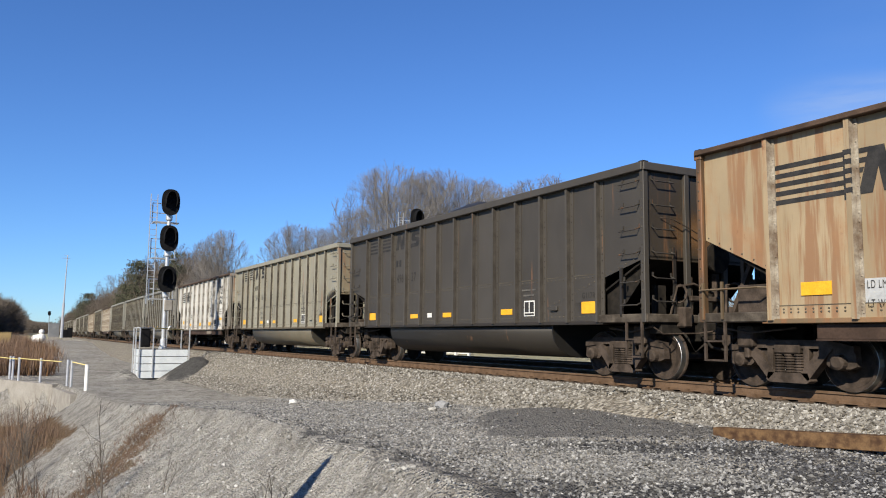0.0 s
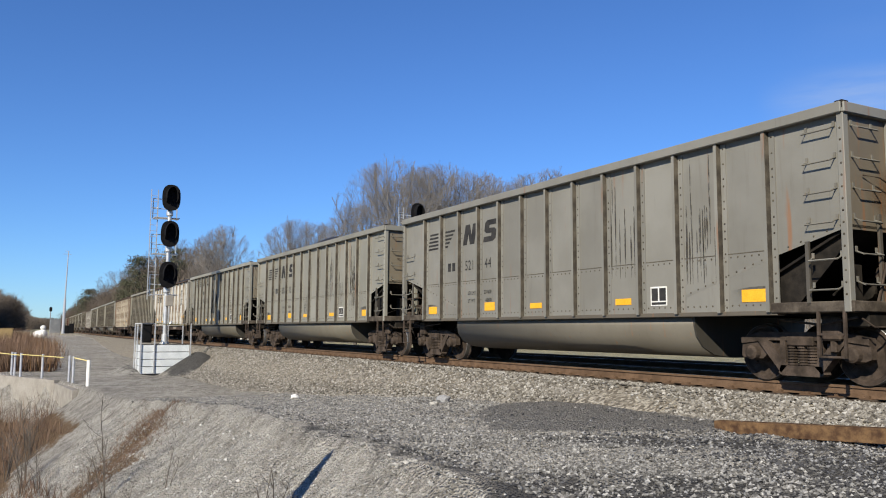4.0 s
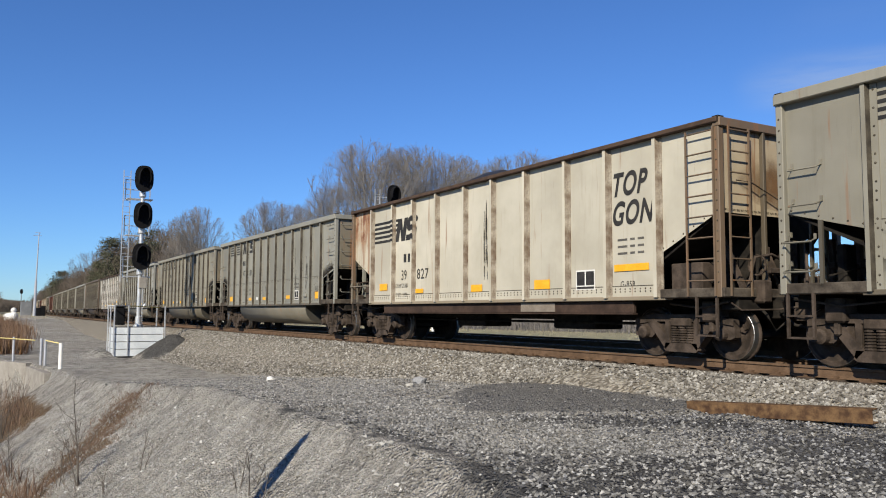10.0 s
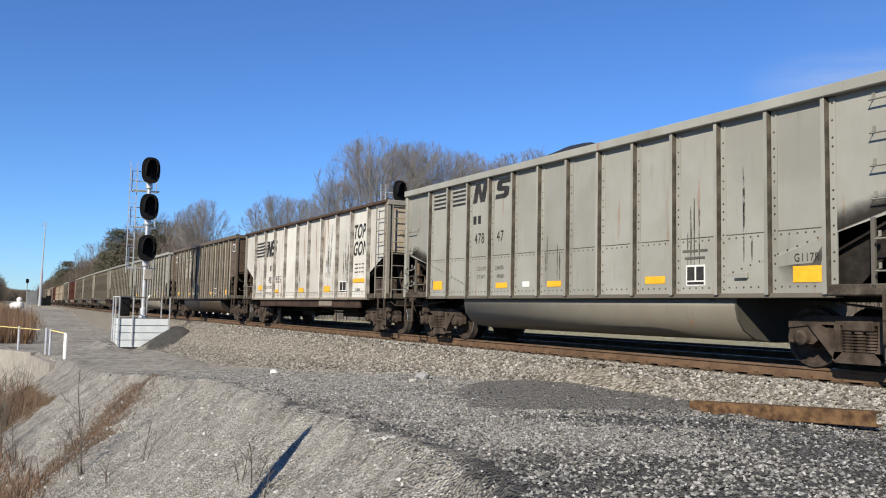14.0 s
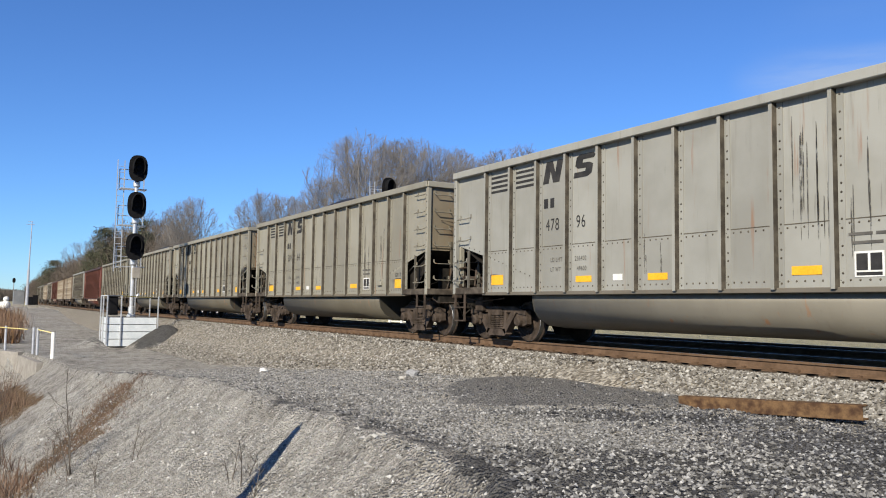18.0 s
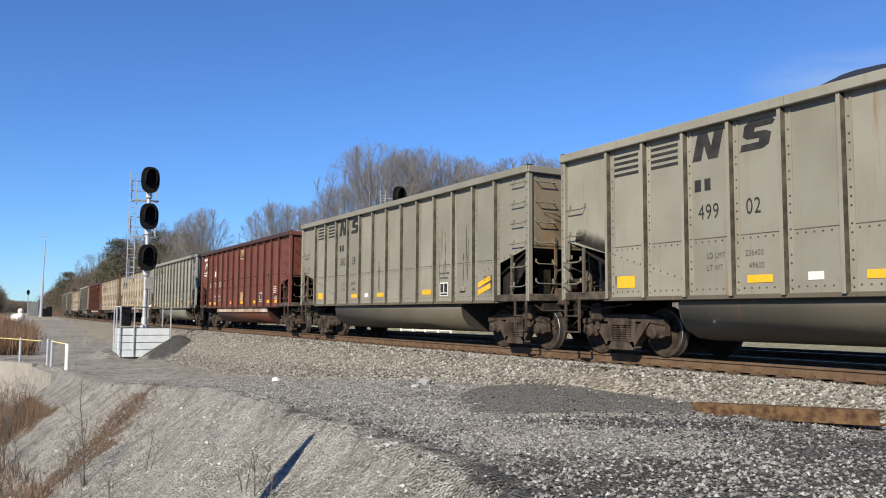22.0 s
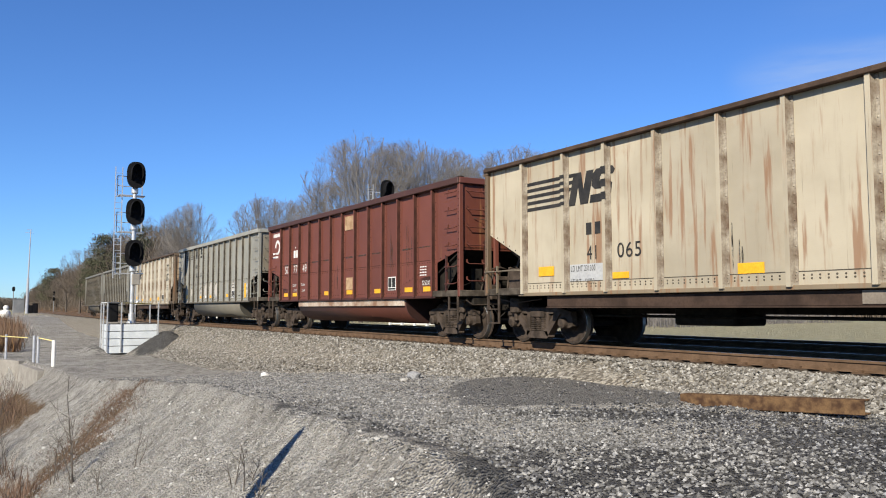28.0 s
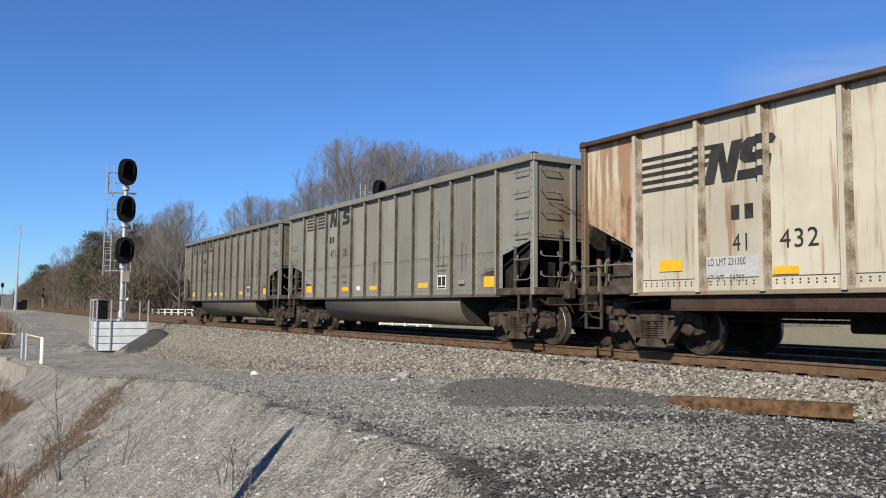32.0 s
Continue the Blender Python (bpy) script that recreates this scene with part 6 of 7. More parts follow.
def bare_tree(seed, height, wide, counts):
    """Trunk mesh and crown mesh of a leafless tree: limbs climb from the trunk and fork four times inside an egg-shaped crown."""
    r = np.random.RandomState(seed)
    h = height
    mid, size = np.array([0, 0, 0.55 * h]), np.array([wide * h, wide * h, 0.45 * h])

    def reach(P, D):
        """How far it is from P along D to the crown's uneven rim."""
        p, d = (P - mid) / size, D / size
        a, b, c = (d * d).sum(1), (p * d).sum(1), (p * p).sum(1) - 1
        a3 = np.arctan2(D[:, 1], D[:, 0])
        lump = 1 + 0.07 * np.sin(3 * a3 + seed) + 0.06 * np.sin(5 * a3 + 7 * D[:, 2])
        return np.maximum(0.02 * h, (-b + np.sqrt(np.maximum(0.0, b * b - a * c))) / a) * lump

    def unit_of(v):
        return v / np.linalg.norm(v, axis=1)[:, None]

    n = counts[0]
    k = np.arange(n)
    z = h * (0.13 + 0.30 * r.uniform(0, 1, n))
    az, el = k * 2.4 + r.uniform(-0.4, 0.4, n), np.radians(np.linspace(38, 84, n))
    P = np.stack([0 * z, 0 * z, z], 1)
    D = np.stack([np.cos(el) * np.cos(az), np.cos(el) * np.sin(az), np.sin(el)], 1)
    L = reach(P, D) * r.uniform(0.86, 1.0, n)
    V, F, total = [], [], 0
    widths = (0.0050 * h, 0.0022 * h, 0.0011 * h, 0.021, 0.0155)
    for level in range(5):
        # each branch is a ribbon or a three-sided tube that bends gently upwards
        steps = (6, 5, 4, 2, 1)[level]
        sides = 3 if level < 3 else 2
        u = unit_of(np.cross(D, r.normal(0, 1, D.shape)))
        v = np.cross(D, u)
        bend = L[:, None] * (0.10 if level < 3 else 0.05) * np.array([0, 0, 1.0]) * np.sign(D[:, 2:3] + 0.4)
        wob = u * (L * 0.05 * r.uniform(-1, 1, len(L)))[:, None]

        def at(f):
            f = np.asarray(f, float).reshape(-1, 1)
            return P + D * L[:, None] * f + bend * (f * f - f) + wob * np.sin(5.0 * f)

        w0 = np.minimum(widths[level], L * 0.03)
        rings = []
        for i in range(steps + 1):
            f = i / steps
            w = (w0 * (1 - 0.62 * f))[:, None]
            c = at(np.full(len(L), f))
            if sides == 3:
                rings.append(np.stack([c + (u * math.cos(q) + v * math.sin(q)) * w for q in (0, 2.094, 4.189)], 1))
            else:
                rings.append(np.stack([c - u * w * 0.5, c + u * w * 0.5], 1))
        R = np.stack(rings, 1)
        nb = len(L)
        idx = np.arange(nb * (steps + 1) * sides).reshape(nb, steps + 1, sides) + total
        for q in range(sides if sides == 3 else 1):
            F.append(np.stack([idx[:, :-1, q], idx[:, :-1, (q + 1) % sides], idx[:, 1:, (q + 1) % sides], idx[:, 1:, q]], -1).reshape(-1, 4))
        V.append(R.reshape(-1, 3))
        total += R.size // 3
        if level == 4:
            break
        m = counts[level + 1]
        f = np.clip(0.28 + 0.72 * (np.tile(np.arange(m), nb) + r.uniform(0, 1, nb * m)) / m, 0, 1)
        rows = np.repeat(np.arange(nb), m)
        P, D, L, bend, wob = P[rows], D[rows], L[rows], bend[rows], wob[rows]
        P = at(f)
        side = unit_of(np.cross(D, r.normal(0, 1, D.shape)))
        spread = np.radians((42, 40, 38, 40)[level]) * r.uniform(0.55, 1.2, len(P))
        D = unit_of(D * np.cos(spread)[:, None] + side * np.sin(spread)[:, None] + np.array([0, 0, 0.16]))
        L = np.minimum(L * (0.62, 0.52, 0.48, 0.52)[level] * r.uniform(0.6, 1.15, len(P)), reach(P, D))
    trunk = tree_mesh([([Vector((0, 0, -0.3)), Vector((0.05, 0.05, 0.1 * h)), Vector((0, 0, 0.28 * h)), Vector((0.02 * h, 0, 0.50 * h))], 0.016 * h, 0.006 * h, 0)], 8)
    return [trunk, (np.concatenate(V), np.concatenate(F))]


def tree_mesh(lines, m):
    """Tapered tubes of m sides along many lines at once."""
    A, B, RA, RB = [], [], [], []
    for pts, ra, rb, _ in lines:
        n = len(pts) - 1
        for i in range(n):
            A.append(pts[i]), B.append(pts[i + 1])
            RA.append(max(0.013, ra + (rb - ra) * i / n)), RB.append(max(0.011, ra + (rb - ra) * (i + 1) / n))
    a, b, ra, rb = np.array(A), np.array(B), np.array(RA), np.array(RB)
    d = b - a
    d /= np.linalg.norm(d, axis=1)[:, None]
    u = np.cross(d, np.where(np.abs(d[:, 2:3]) > 0.9, [[1.0, 0, 0]], [[0, 0, 1.0]]))
    u /= np.linalg.norm(u, axis=1)[:, None]
    v = np.cross(d, u)
    ang = np.arange(m) * math.tau / m
    ring = u[:, None, :] * np.cos(ang)[None, :, None] + v[:, None, :] * np.sin(ang)[None, :, None]
    V = np.concatenate([a[:, None] + ring * ra[:, None, None], b[:, None] + ring * rb[:, None, None]], 1)
    k = np.arange(m)
    q = np.stack([k, (k + 1) % m, (k + 1) % m + m, k + m], -1)
    return V.reshape(-1, 3), (q[None] + (np.arange(len(a)) * 2 * m)[:, None, None]).reshape(-1, 4)


def tree_proto(seed, height, wide, counts, twigs=None, label="tall leafless grey-brown winter tree"):
    t = thing("bare_tree", label, "tree", "winter trees")
    (Vt, Ft), (Vc, Fc) = bare_tree(seed, height, wide, counts)
    part("trunk", grid_mesh("trunk", Vt, Ft, BARK, True), None, t)
    part("crown", grid_mesh("crown", Vc, Fc, twigs or TWIG), None, t, "open crown of bare branches and twigs")
    return t


def pine_proto(seed, height):
    t = thing("pine_tree", "dark green pine with open crown", "tree", "pines")
    r = random.Random(seed)
    bm = fresh()
    tube(bm, [(0, 0, -0.3), (0.1, 0, height * 0.35), (-0.05, 0.1, height * 0.7), (0, 0, height)], 0.2, 8, 0.03)
    for k in range(26):
        z = height * r.uniform(0.35, 0.97)
        a, l = r.uniform(0, math.tau), (height - z) * 0.30 + 0.7
        tube(bm, [(0, 0, z), (l * math.cos(a), l * math.sin(a), z + l * 0.25)], 0.05, 4, 0.015)
    part("trunk", bm, BARK, t)
    rs = np.random.RandomState(seed)
    pts = []
    for k in range(105):
        z = height * rs.uniform(0.25, 1.0)
        a, l = rs.uniform(0, math.tau), ((height - z) * 0.34 + 0.7) * rs.uniform(0.3, 1.1)
        c = np.array([l * math.cos(a), l * math.sin(a), z + 0.2 * l])
        pts.append(c + rs.normal(0, 1, (46, 3)) * [0.55, 0.55, 0.26])
    P = np.concatenate(pts)
    n = len(P)
    d1, d2 = rs.normal(0, 1, (n, 3)), rs.normal(0, 1, (n, 3))
    d1 /= np.linalg.norm(d1, axis=1)[:, None]
    d2 /= np.linalg.norm(d2, axis=1)[:, None]
    V = np.stack([P, P + d1 * 0.42, P + d1 * 0.21 + d2 * 0.16], 1).reshape(-1, 3)
    part("crown", grid_mesh("crown", V, np.arange(n * 3).reshape(-1, 3), NEEDLE), None, t, "ragged clumps of dark needles")
    return t


def place(proto, x, y, h, base, turn, squash=1.0):
    k = h / base
    t = copy_thing(proto, pose(x, y, -0.95, 0, 0, turn))
    t.scale = (k * squash, k * squash, k)
    return t


def build_trees():
    wide = (0.42, 0.38, 0.34, 0.40, 0.30)
    protos = [tree_proto(11 + 6 * i, 17.0, w, (13, 7, 6, 7, 7) if i < 4 else (9, 6, 6, 5, 4), WOODTWIG if i == 4 else None, "brown leafless tree of the wood" if i == 4 else "tall leafless grey-brown winter tree") for i, w in enumerate(wide)]
    pines = [pine_proto(2, 16.0), pine_proto(9, 16.0)]
    r = random.Random(12)

    def polar(az, dist):
        return -dist * math.cos(radians(az)), dist * math.sin(radians(az))

    def lift(dist, el):
        """The height of a tree whose top stands el degrees over the eye's level."""
        return dist * math.tan(radians(el)) + 0.759 + 0.95

    # the tall group behind the train, then lower ones beside it: bearing, distance, height angle of the top, kind, breadth
    group = [(24.9, 85, 12.1, 0, 0.86), (28.4, 92, 11.8, 1, 1.12), (22.4, 90, 9.0, 2, 0.85), (26.4, 97, 11.3, 3, 0.95), (30.6, 99, 11.4, 0, 0.85), (33.1, 104, 10.7, 1, 0.9), (35.9, 106, 11.4, 2, 1.2), (38.6, 108, 11.0, 3, 1.0), (41.5, 112, 10.6, 0, 0.9), (44.5, 112, 10.2, 1, 0.9),
             (18.3, 108, 7.8, 3, 0.9), (19.8, 116, 7.6, 2, 0.85), (17.3, 118, 6.2, 0, 0.6), (13.2, 116, 7.2, 1, 0.78), (12.3, 126, 5.6, 2, 0.8)]
    first = set()
    for az, d, el, k, broad in group:
        x, y = polar(az, d)
        h = lift(d, el)
        turn = r.uniform(0, 360)
        if k in first:
            place(protos[k], x, y, h, 17.0, turn, broad)
        else:
            first.add(k)
            protos[k].matrix_basis = pose(x, y, -0.95, 0, 0, turn) @ Matrix.Diagonal((h / 17.0 * broad, h / 17.0 * broad, h / 17.0, 1))
    # the brown wood that lines the far side of the track, up to the pines and low behind them
    protos[4].matrix_basis = pose(-150, track_at(-150)[1] + 15, -0.95)
    for i in range(150):
        x = -140 - 800 * (i / 150) ** 1.5 - r.uniform(0, 4)
        place(protos[4], x, track_at(x)[1] + 10.5 + r.uniform(0, 12), r.uniform(13.5, 18.5), 17.0, r.uniform(0, 360), r.uniform(1.0, 1.35))
    for az, d, el in ((10.9, 120, 4.2), (11.8, 125, 4.0), (14.6, 122, 3.9), (15.4, 130, 4.2), (9.2, 135, 3.8), (16.2, 126, 3.8), (20.5, 118, 5.0), (13.9, 135, 4.4), (8.4, 150, 4.6), (6.4, 165, 3.9), (7.3, 172, 4.5), (5.6, 210, 3.0)):
        place(protos[4], *polar(az, d), lift(d, el), 17.0, r.uniform(0, 360), 1.2)
    for i, (az, d, el, broad) in enumerate(((7.75, 146, 4.75, 1.15), (9.95, 138, 5.3, 1.1), (10.6, 142, 4.4, 1.0), (9.2, 134, 3.4, 1.1), (4.85, 390, 2.55, 1.5), (4.7, 400, 2.4, 1.5), (6.9, 150, 3.2, 0.9))):
        x, y = polar(az, d)
        if i < 2:
            k = lift(d, el) / 16.0
            pines[i].matrix_basis = pose(x, y, -0.95, 0, 0, 70 * i) @ Matrix.Diagonal((k * broad, k * broad, k, 1))
        else:
            place(pines[i % 2], x, y, lift(d, el), 16.0, r.uniform(0, 360), broad)
    for i in range(8):
        x = -230 - i * 52 - r.uniform(0, 14)
        place(pines[i % 2], x, track_at(x)[1] + 14 + r.uniform(0, 6), r.uniform(11, 14), 16.0, r.uniform(0, 360), 1.2)
    # the woods on the near side of the line, far to the left
    for i in range(60):
        x = -285 - 900 * (i / 60) ** 1.6 - r.uniform(0, 8)
        place(protos[4], x, track_at(x)[1] - 23 - (i % 5) * 6 - r.uniform(0, 5), r.uniform(15, 18.5), 17.0, r.uniform(0, 360), 1.3)


build_trees()


def blades(name, P, height, lean, mat, label, seed, category="weeds", thick=0.008):
    """Thin upright stalks in one mesh."""
    r = np.random.RandomState(seed)
    n = len(P)
    h = height * r.uniform(0.4, 1.2, n)
    a = r.uniform(0, math.tau, n)
    tip = P + np.stack([np.cos(a) * h * lean * r.uniform(0.3, 1, n), np.sin(a) * h * lean * r.uniform(0.3, 1, n), h], -1)
    w = np.stack([-np.sin(a), np.cos(a), 0 * a], -1) * (0.006 + thick * h)[:, None]
    V = np.stack([P - w, P + w, tip], 1).reshape(-1, 3)
    return tagged(new(name, grid_mesh(name, V, np.arange(n * 3).reshape(-1, 3), mat)), label, category, "", "stuff")


def twig_cloud(name, C, size, per, length, mat, label, seed):
    """The fine twigs of many crowns in one mesh: short ribbons that point up and outwards."""
    r = np.random.RandomState(seed)
    n = len(C) * per
    U = r.normal(0, 1, (n, 3))
    U = U / np.linalg.norm(U, axis=1)[:, None] * (r.uniform(0, 1, (n, 1)) ** 0.42)
    P = np.repeat(C, per, 0) + U * np.repeat(size, per, 0)
    D = U + r.normal(0, 0.35, (n, 3)) + [0, 0, 0.55]
    D /= np.linalg.norm(D, axis=1)[:, None]
    W = np.cross(D, r.normal(0, 1, (n, 3)))
    W = W / np.linalg.norm(W, axis=1)[:, None] * (0.035 + 0.00014 * np.abs(P[:, :1]))
    L = length * r.uniform(0.4, 1.2, (n, 1))
    V = np.stack([P - W, P + W, P + D * L + W * 0.3, P + D * L - W * 0.3], 1).reshape(-1, 3)
    return tagged(new(name, grid_mesh(name, V, np.arange(n * 4).reshape(-1, 4), mat)), label, "woods", "", "stuff")


def crowns(x, y, top, seed):
    """Stacked crowns under one another, so that the wood is closed down to the ground."""
    r = np.random.RandomState(seed)
    C = np.concatenate([np.stack([x + r.uniform(-1.5, 1.5, len(x)), y + r.uniform(-1.5, 1.5, len(x)), -1.0 + top * k], -1) for k in (0.16, 0.45, 0.74)])
    S = np.concatenate([np.stack([2.6 + 0 * x, 2.6 + 0 * x, top * q], -1) for q in (0.20, 0.24, 0.26)])
    return C, S


def build_weeds():
    r = np.random.RandomState(31)
    # the wood's mass of twigs along the far side
    k = np.arange(170) / 170.0
    x = -132 - 760 * k ** 1.8 + r.uniform(-2, 2, 170)
    y = track_y(x) + 11.5 + r.uniform(0, 10, 170)
    top = 14.5 + 2.0 * wave(x, y, 0.09, 44) + 2.5 * np.clip((-x - 200) / 200, 0, 1) - 3.0 * np.clip((x + 160) / 30, 0, 1)
    twig_cloud("woodland", *crowns(x, y, top, 1), 240, 1.5, WOODTWIG, "brown leafless woodland along the line", 1)
    n = 26000
    x = -125 - 560 * r.uniform(0, 1, n) ** 1.7
    y = track_y(x) + 10.5 + r.uniform(0, 4, n)
    blades("brush", np.stack([x, y, 0 * x - 1.0], -1), 2.6, 0.5, WEED, "brown thicket along the edge of the wood", 8, "brush")
    n = 26000
    x = -125 + 85 * r.uniform(0, 1, n)
    y = track_y(x) + 20 + 0.12 * (x + 125) + r.uniform(0, 22, n)
    blades("brush", np.stack([x, y, 0 * x - 0.9], -1), 3.2, 0.35, TWIG, "dry brown brush beyond the track", 2, "brush", 0.006)
    n = 60000
    x = -110 + 190 * r.uniform(0, 1, n)
    y = 85 + 40 * r.uniform(0, 1, n)
    blades("woodland", np.stack([x, y, 0 * x - 0.6], -1), 8.0, 0.2, WOODTWIG, "brown leafless woodland beyond the field", 9, "woods", 0.006)
    x = -285 - 900 * (np.arange(90) / 90.0) ** 1.5 + r.uniform(-3, 3, 90)
    y = track_y(x) - 23 - 22 * r.uniform(0, 1, 90)
    twig_cloud("woodland", *crowns(x, y, 15.5 + 1.5 * wave(x, y, 0.1, 45), 2), 260, 1.9, WOODTWIG, "brown leafless woodland on the near side of the line", 10)
    a = np.linspace(-1.6, 2.9, 150) + r.uniform(-0.04, 0.04, 150)
    d = np.minimum(1150, 15.0 / np.tan(np.radians(np.interp(a, [-1.6, 0.56, 0.84, 1.05, 1.4, 1.9, 2.5, 3.0], [2.7, 2.12, 1.6, 1.05, 0.82, 0.78, 0.55, 0.42]))))
    d = d * r.uniform(1.0, 1.12, 150)
    C, S = crowns(-d * np.cos(np.radians(a)), d * np.sin(np.radians(a)), 14.2 + 1.6 * r.uniform(0, 1, 150), 5)
    S[:, :2] *= np.tile(d / 330.0, 3)[:, None]
    twig_cloud("woodland", C, S, 150, 2.4, WOODTWIG, "brown leafless woodland where the line bends away", 13)
    # low scrub between the pines and the tall group
    a, d = np.radians(9.0 + 12.5 * r.uniform(0, 1, 46)), 118 + 22 * r.uniform(0, 1, 46)
    twig_cloud("woodland", *crowns(-d * np.cos(a), d * np.sin(a), 6.5 + 1.8 * r.uniform(0, 1, 46), 3), 170, 1.2, WOODTWIG, "low brown scrub beyond the track", 12)
    # weeds at the foot of the slope
    n = 26000
    x = -36 + 31 * r.uniform(0, 1, n)
    dy = 2.6 + 7 * r.uniform(0, 1, n) ** 1.3
    y = crest_y(x) - dy
    keep = (wave(x, y, 0.8, 41) + (dy - 3.6) * 0.8 > r.uniform(-0.6, 1.0, n))
    P = np.stack([x, y, ground_z(x, y) - 0.02], -1)[keep]
    blades("dry_weeds", P, 0.55, 0.7, WEED, "dry brown weeds on the lower slope", 3)
    n = 6000
    d = 3.4 * r.uniform(0, 1, n) ** 1.1
    x = -20.5 + 0.95 * d + r.normal(0, 1.0, n) - 0.5 * wave(-20.5 + d, 3 - d, 1.5, 17)
    y = crest_y(x) - d
    blades("dry_weeds", np.stack([x, y, ground_z(x, y) - 0.01], -1), 0.11, 1.6, WEED, "flattened brown grass in a strip down the slope", 4)
    n = 52000
    x = -47 - 90 * r.uniform(0, 1, n) ** 1.7
    y = -9 + 14.0 * r.uniform(0, 1, n)
    keep = y < -x * np.interp(-x, [47, 80, 105, 140], [0.057, 0.055, 0.030, 0.024]) + 0.5 * wave(x, y, 0.7, 6) - 2.2 * r.uniform(0, 1, n) ** 2.5
    keep &= wave(x, y, 0.45, 8) > r.uniform(-1.3, 0.9, n)
    P, red = np.stack([x, y, ground_z(x, y) - 0.02], -1)[keep], (wave(x, y, 0.5, 61) + 0.25 * (y - 1.5) > r.uniform(0.2, 1.2, n))[keep]
    blades("broom_sedge", P[red], 1.15, 0.4, ORANGE, "rust-orange broom sedge beside the culvert", 5, "weeds", 0.012)
    blades("dry_weeds", P[~red], 1.2, 0.5, WEED, "brown weeds beside the culvert and the road", 15, "weeds", 0.012)
    n = 5200
    x = -46 + 27 * r.uniform(0, 1, n)
    y = crest_y(x) - 0.9 - 0.4 * np.clip(x + 34, 0, 8) - 4 * r.uniform(0, 1, n)
    x, y = x[wave(x, y, 1.1, 52) > -0.2], y[wave(x, y, 1.1, 52) > -0.2]
    blades("tall_weeds", np.stack([x, y, ground_z(x, y) - 0.02], -1), 1.25, 0.45, WEED, "tall thin brown weed stalks below the wall", 16, "weeds", 0.003)
    n = 7000
    x = -44 + 16 * r.uniform(0, 1, n)
    y = crest_y(x) - 1.3 - 8 * r.uniform(0, 1, n)
    P = np.stack([x, y, ground_z(x, y) - 0.02], -1)
    blades("dry_weeds", P, 0.6, 0.6, WEED, "tall dry weeds by the concrete wall", 6)
    n = 12000
    x = -60 + 56 * r.uniform(0, 1, n)
    y = track_y(x) + 7.6 + 12 * r.uniform(0, 1, n)
    blades("dry_grass", np.stack([x, y, ground_z(x, y) - 0.02], -1), 0.22, 0.6, TURF, "pale dry grass beyond the track", 7, "grass")


TURF = simple("pale dry grass", (0.247, 0.215, 0.111), (0.351, 0.312, 0.189), 0.8, 0.95, 0, 0)
build_weeds()


def shrub(x, y, h, seed, stems, label="leafless sapling growing on the slope"):
    s = thing("sapling", label, "shrub", "saplings", "", pose(x, y, float(ground_z(x, y)) - 0.03))
    r = random.Random(seed)
    for k in range(stems):
        bm = fresh()
        p, d = Vector((r.uniform(-0.05, 0.05), r.uniform(-0.05, 0.05), 0)), Vector((r.uniform(-0.25, 0.25), r.uniform(-0.25, 0.25), 1)).normalized()
        tall = h * (1.0 if k == 0 else r.uniform(0.45, 0.85))
        line = [p]
        for i in range(6):
            d = (d + Vector((r.uniform(-1, 1), r.uniform(-1, 1), 0.4)) * 0.13).normalized()
            line.append(line[-1] + d * tall / 6)
        tube(bm, line, 0.0055 + 0.006 * tall, 5, 0.003)
        part("stem", bm, BARK, s)
        bm = fresh()
        for j in range(1, 6):
            for _ in range(2 if tall > 0.8 else 1):
                a = r.uniform(0, math.tau)
                q = line[j].lerp(line[j + 1], r.uniform(0, 1))
                e = Vector((math.cos(a), math.sin(a), r.uniform(0.6, 1.3))).normalized()
                l = tall * (0.40 - 0.045 * j) * r.uniform(0.6, 1.2)
                tip = q + e * l + Vector((0, 0, l * 0.2))
                tube(bm, [q, q + e * l * 0.5, tip], 0.0035 + 0.002 * tall, 3, 0.002)
                for f in (0.4, 0.7):
                    b = q.lerp(tip, f)
                    g = (e + Vector((r.uniform(-1, 1), r.uniform(-1, 1), 0.4)) * 0.6).normalized()
                    tube(bm, [b, b + g * l * 0.4], 0.003, 3, 0.0015)
        tagged(part("crown", bm, BARK, s), kind="stuff")
    return s


for i, (x, y, h, stems) in enumerate(((-16.0, 1.78, 1.85, 3), (-13.95, 2.46, 0.72, 2), (-9.25, 2.86, 0.62, 2), (-9.65, 2.80, 0.55, 2), (-14.35, 2.0, 0.5, 2), (-8.55, 2.72, 0.45, 1), (-16.6, 1.5, 0.9, 3), (-24.2, 0.7, 2.3, 4), (-25.6, 0.3, 2.0, 4), (-23.0, 0.6, 1.5, 4), (-27.5, 0.9, 1.7, 4), (-21.8, 0.9, 1.2, 3), (-30.0, 0.9, 1.8, 3))):
    shrub(x, y, h, 50 + i, stems)

# ---- culvert wall with railing ----


def headwall():
    w = thing("culvert_headwall", "stained pale concrete culvert headwall", "wall")
    z = -1.47
    line = [(-44.9, -0.1), (-39.2, 2.18), (-34.3, 2.58)]
    for (x0, y0), (x1, y1) in zip(line, line[1:]):
        d = Vector((x1 - x0, y1 - y0)).normalized()
        q = Vector((d.y, -d.x)) * 0.14
        bm = fresh()
        prism(bm, [(x0 - q.x, y0 - q.y), (x1 - q.x, y1 - q.y), (x1 + q.x, y1 + q.y), (x0 + q.x, y0 + q.y)], "z", z - 1.6, z if x1 < -35 else z - 0.12)
        part("wall_section", bm, CONCRETE, w)
    return w


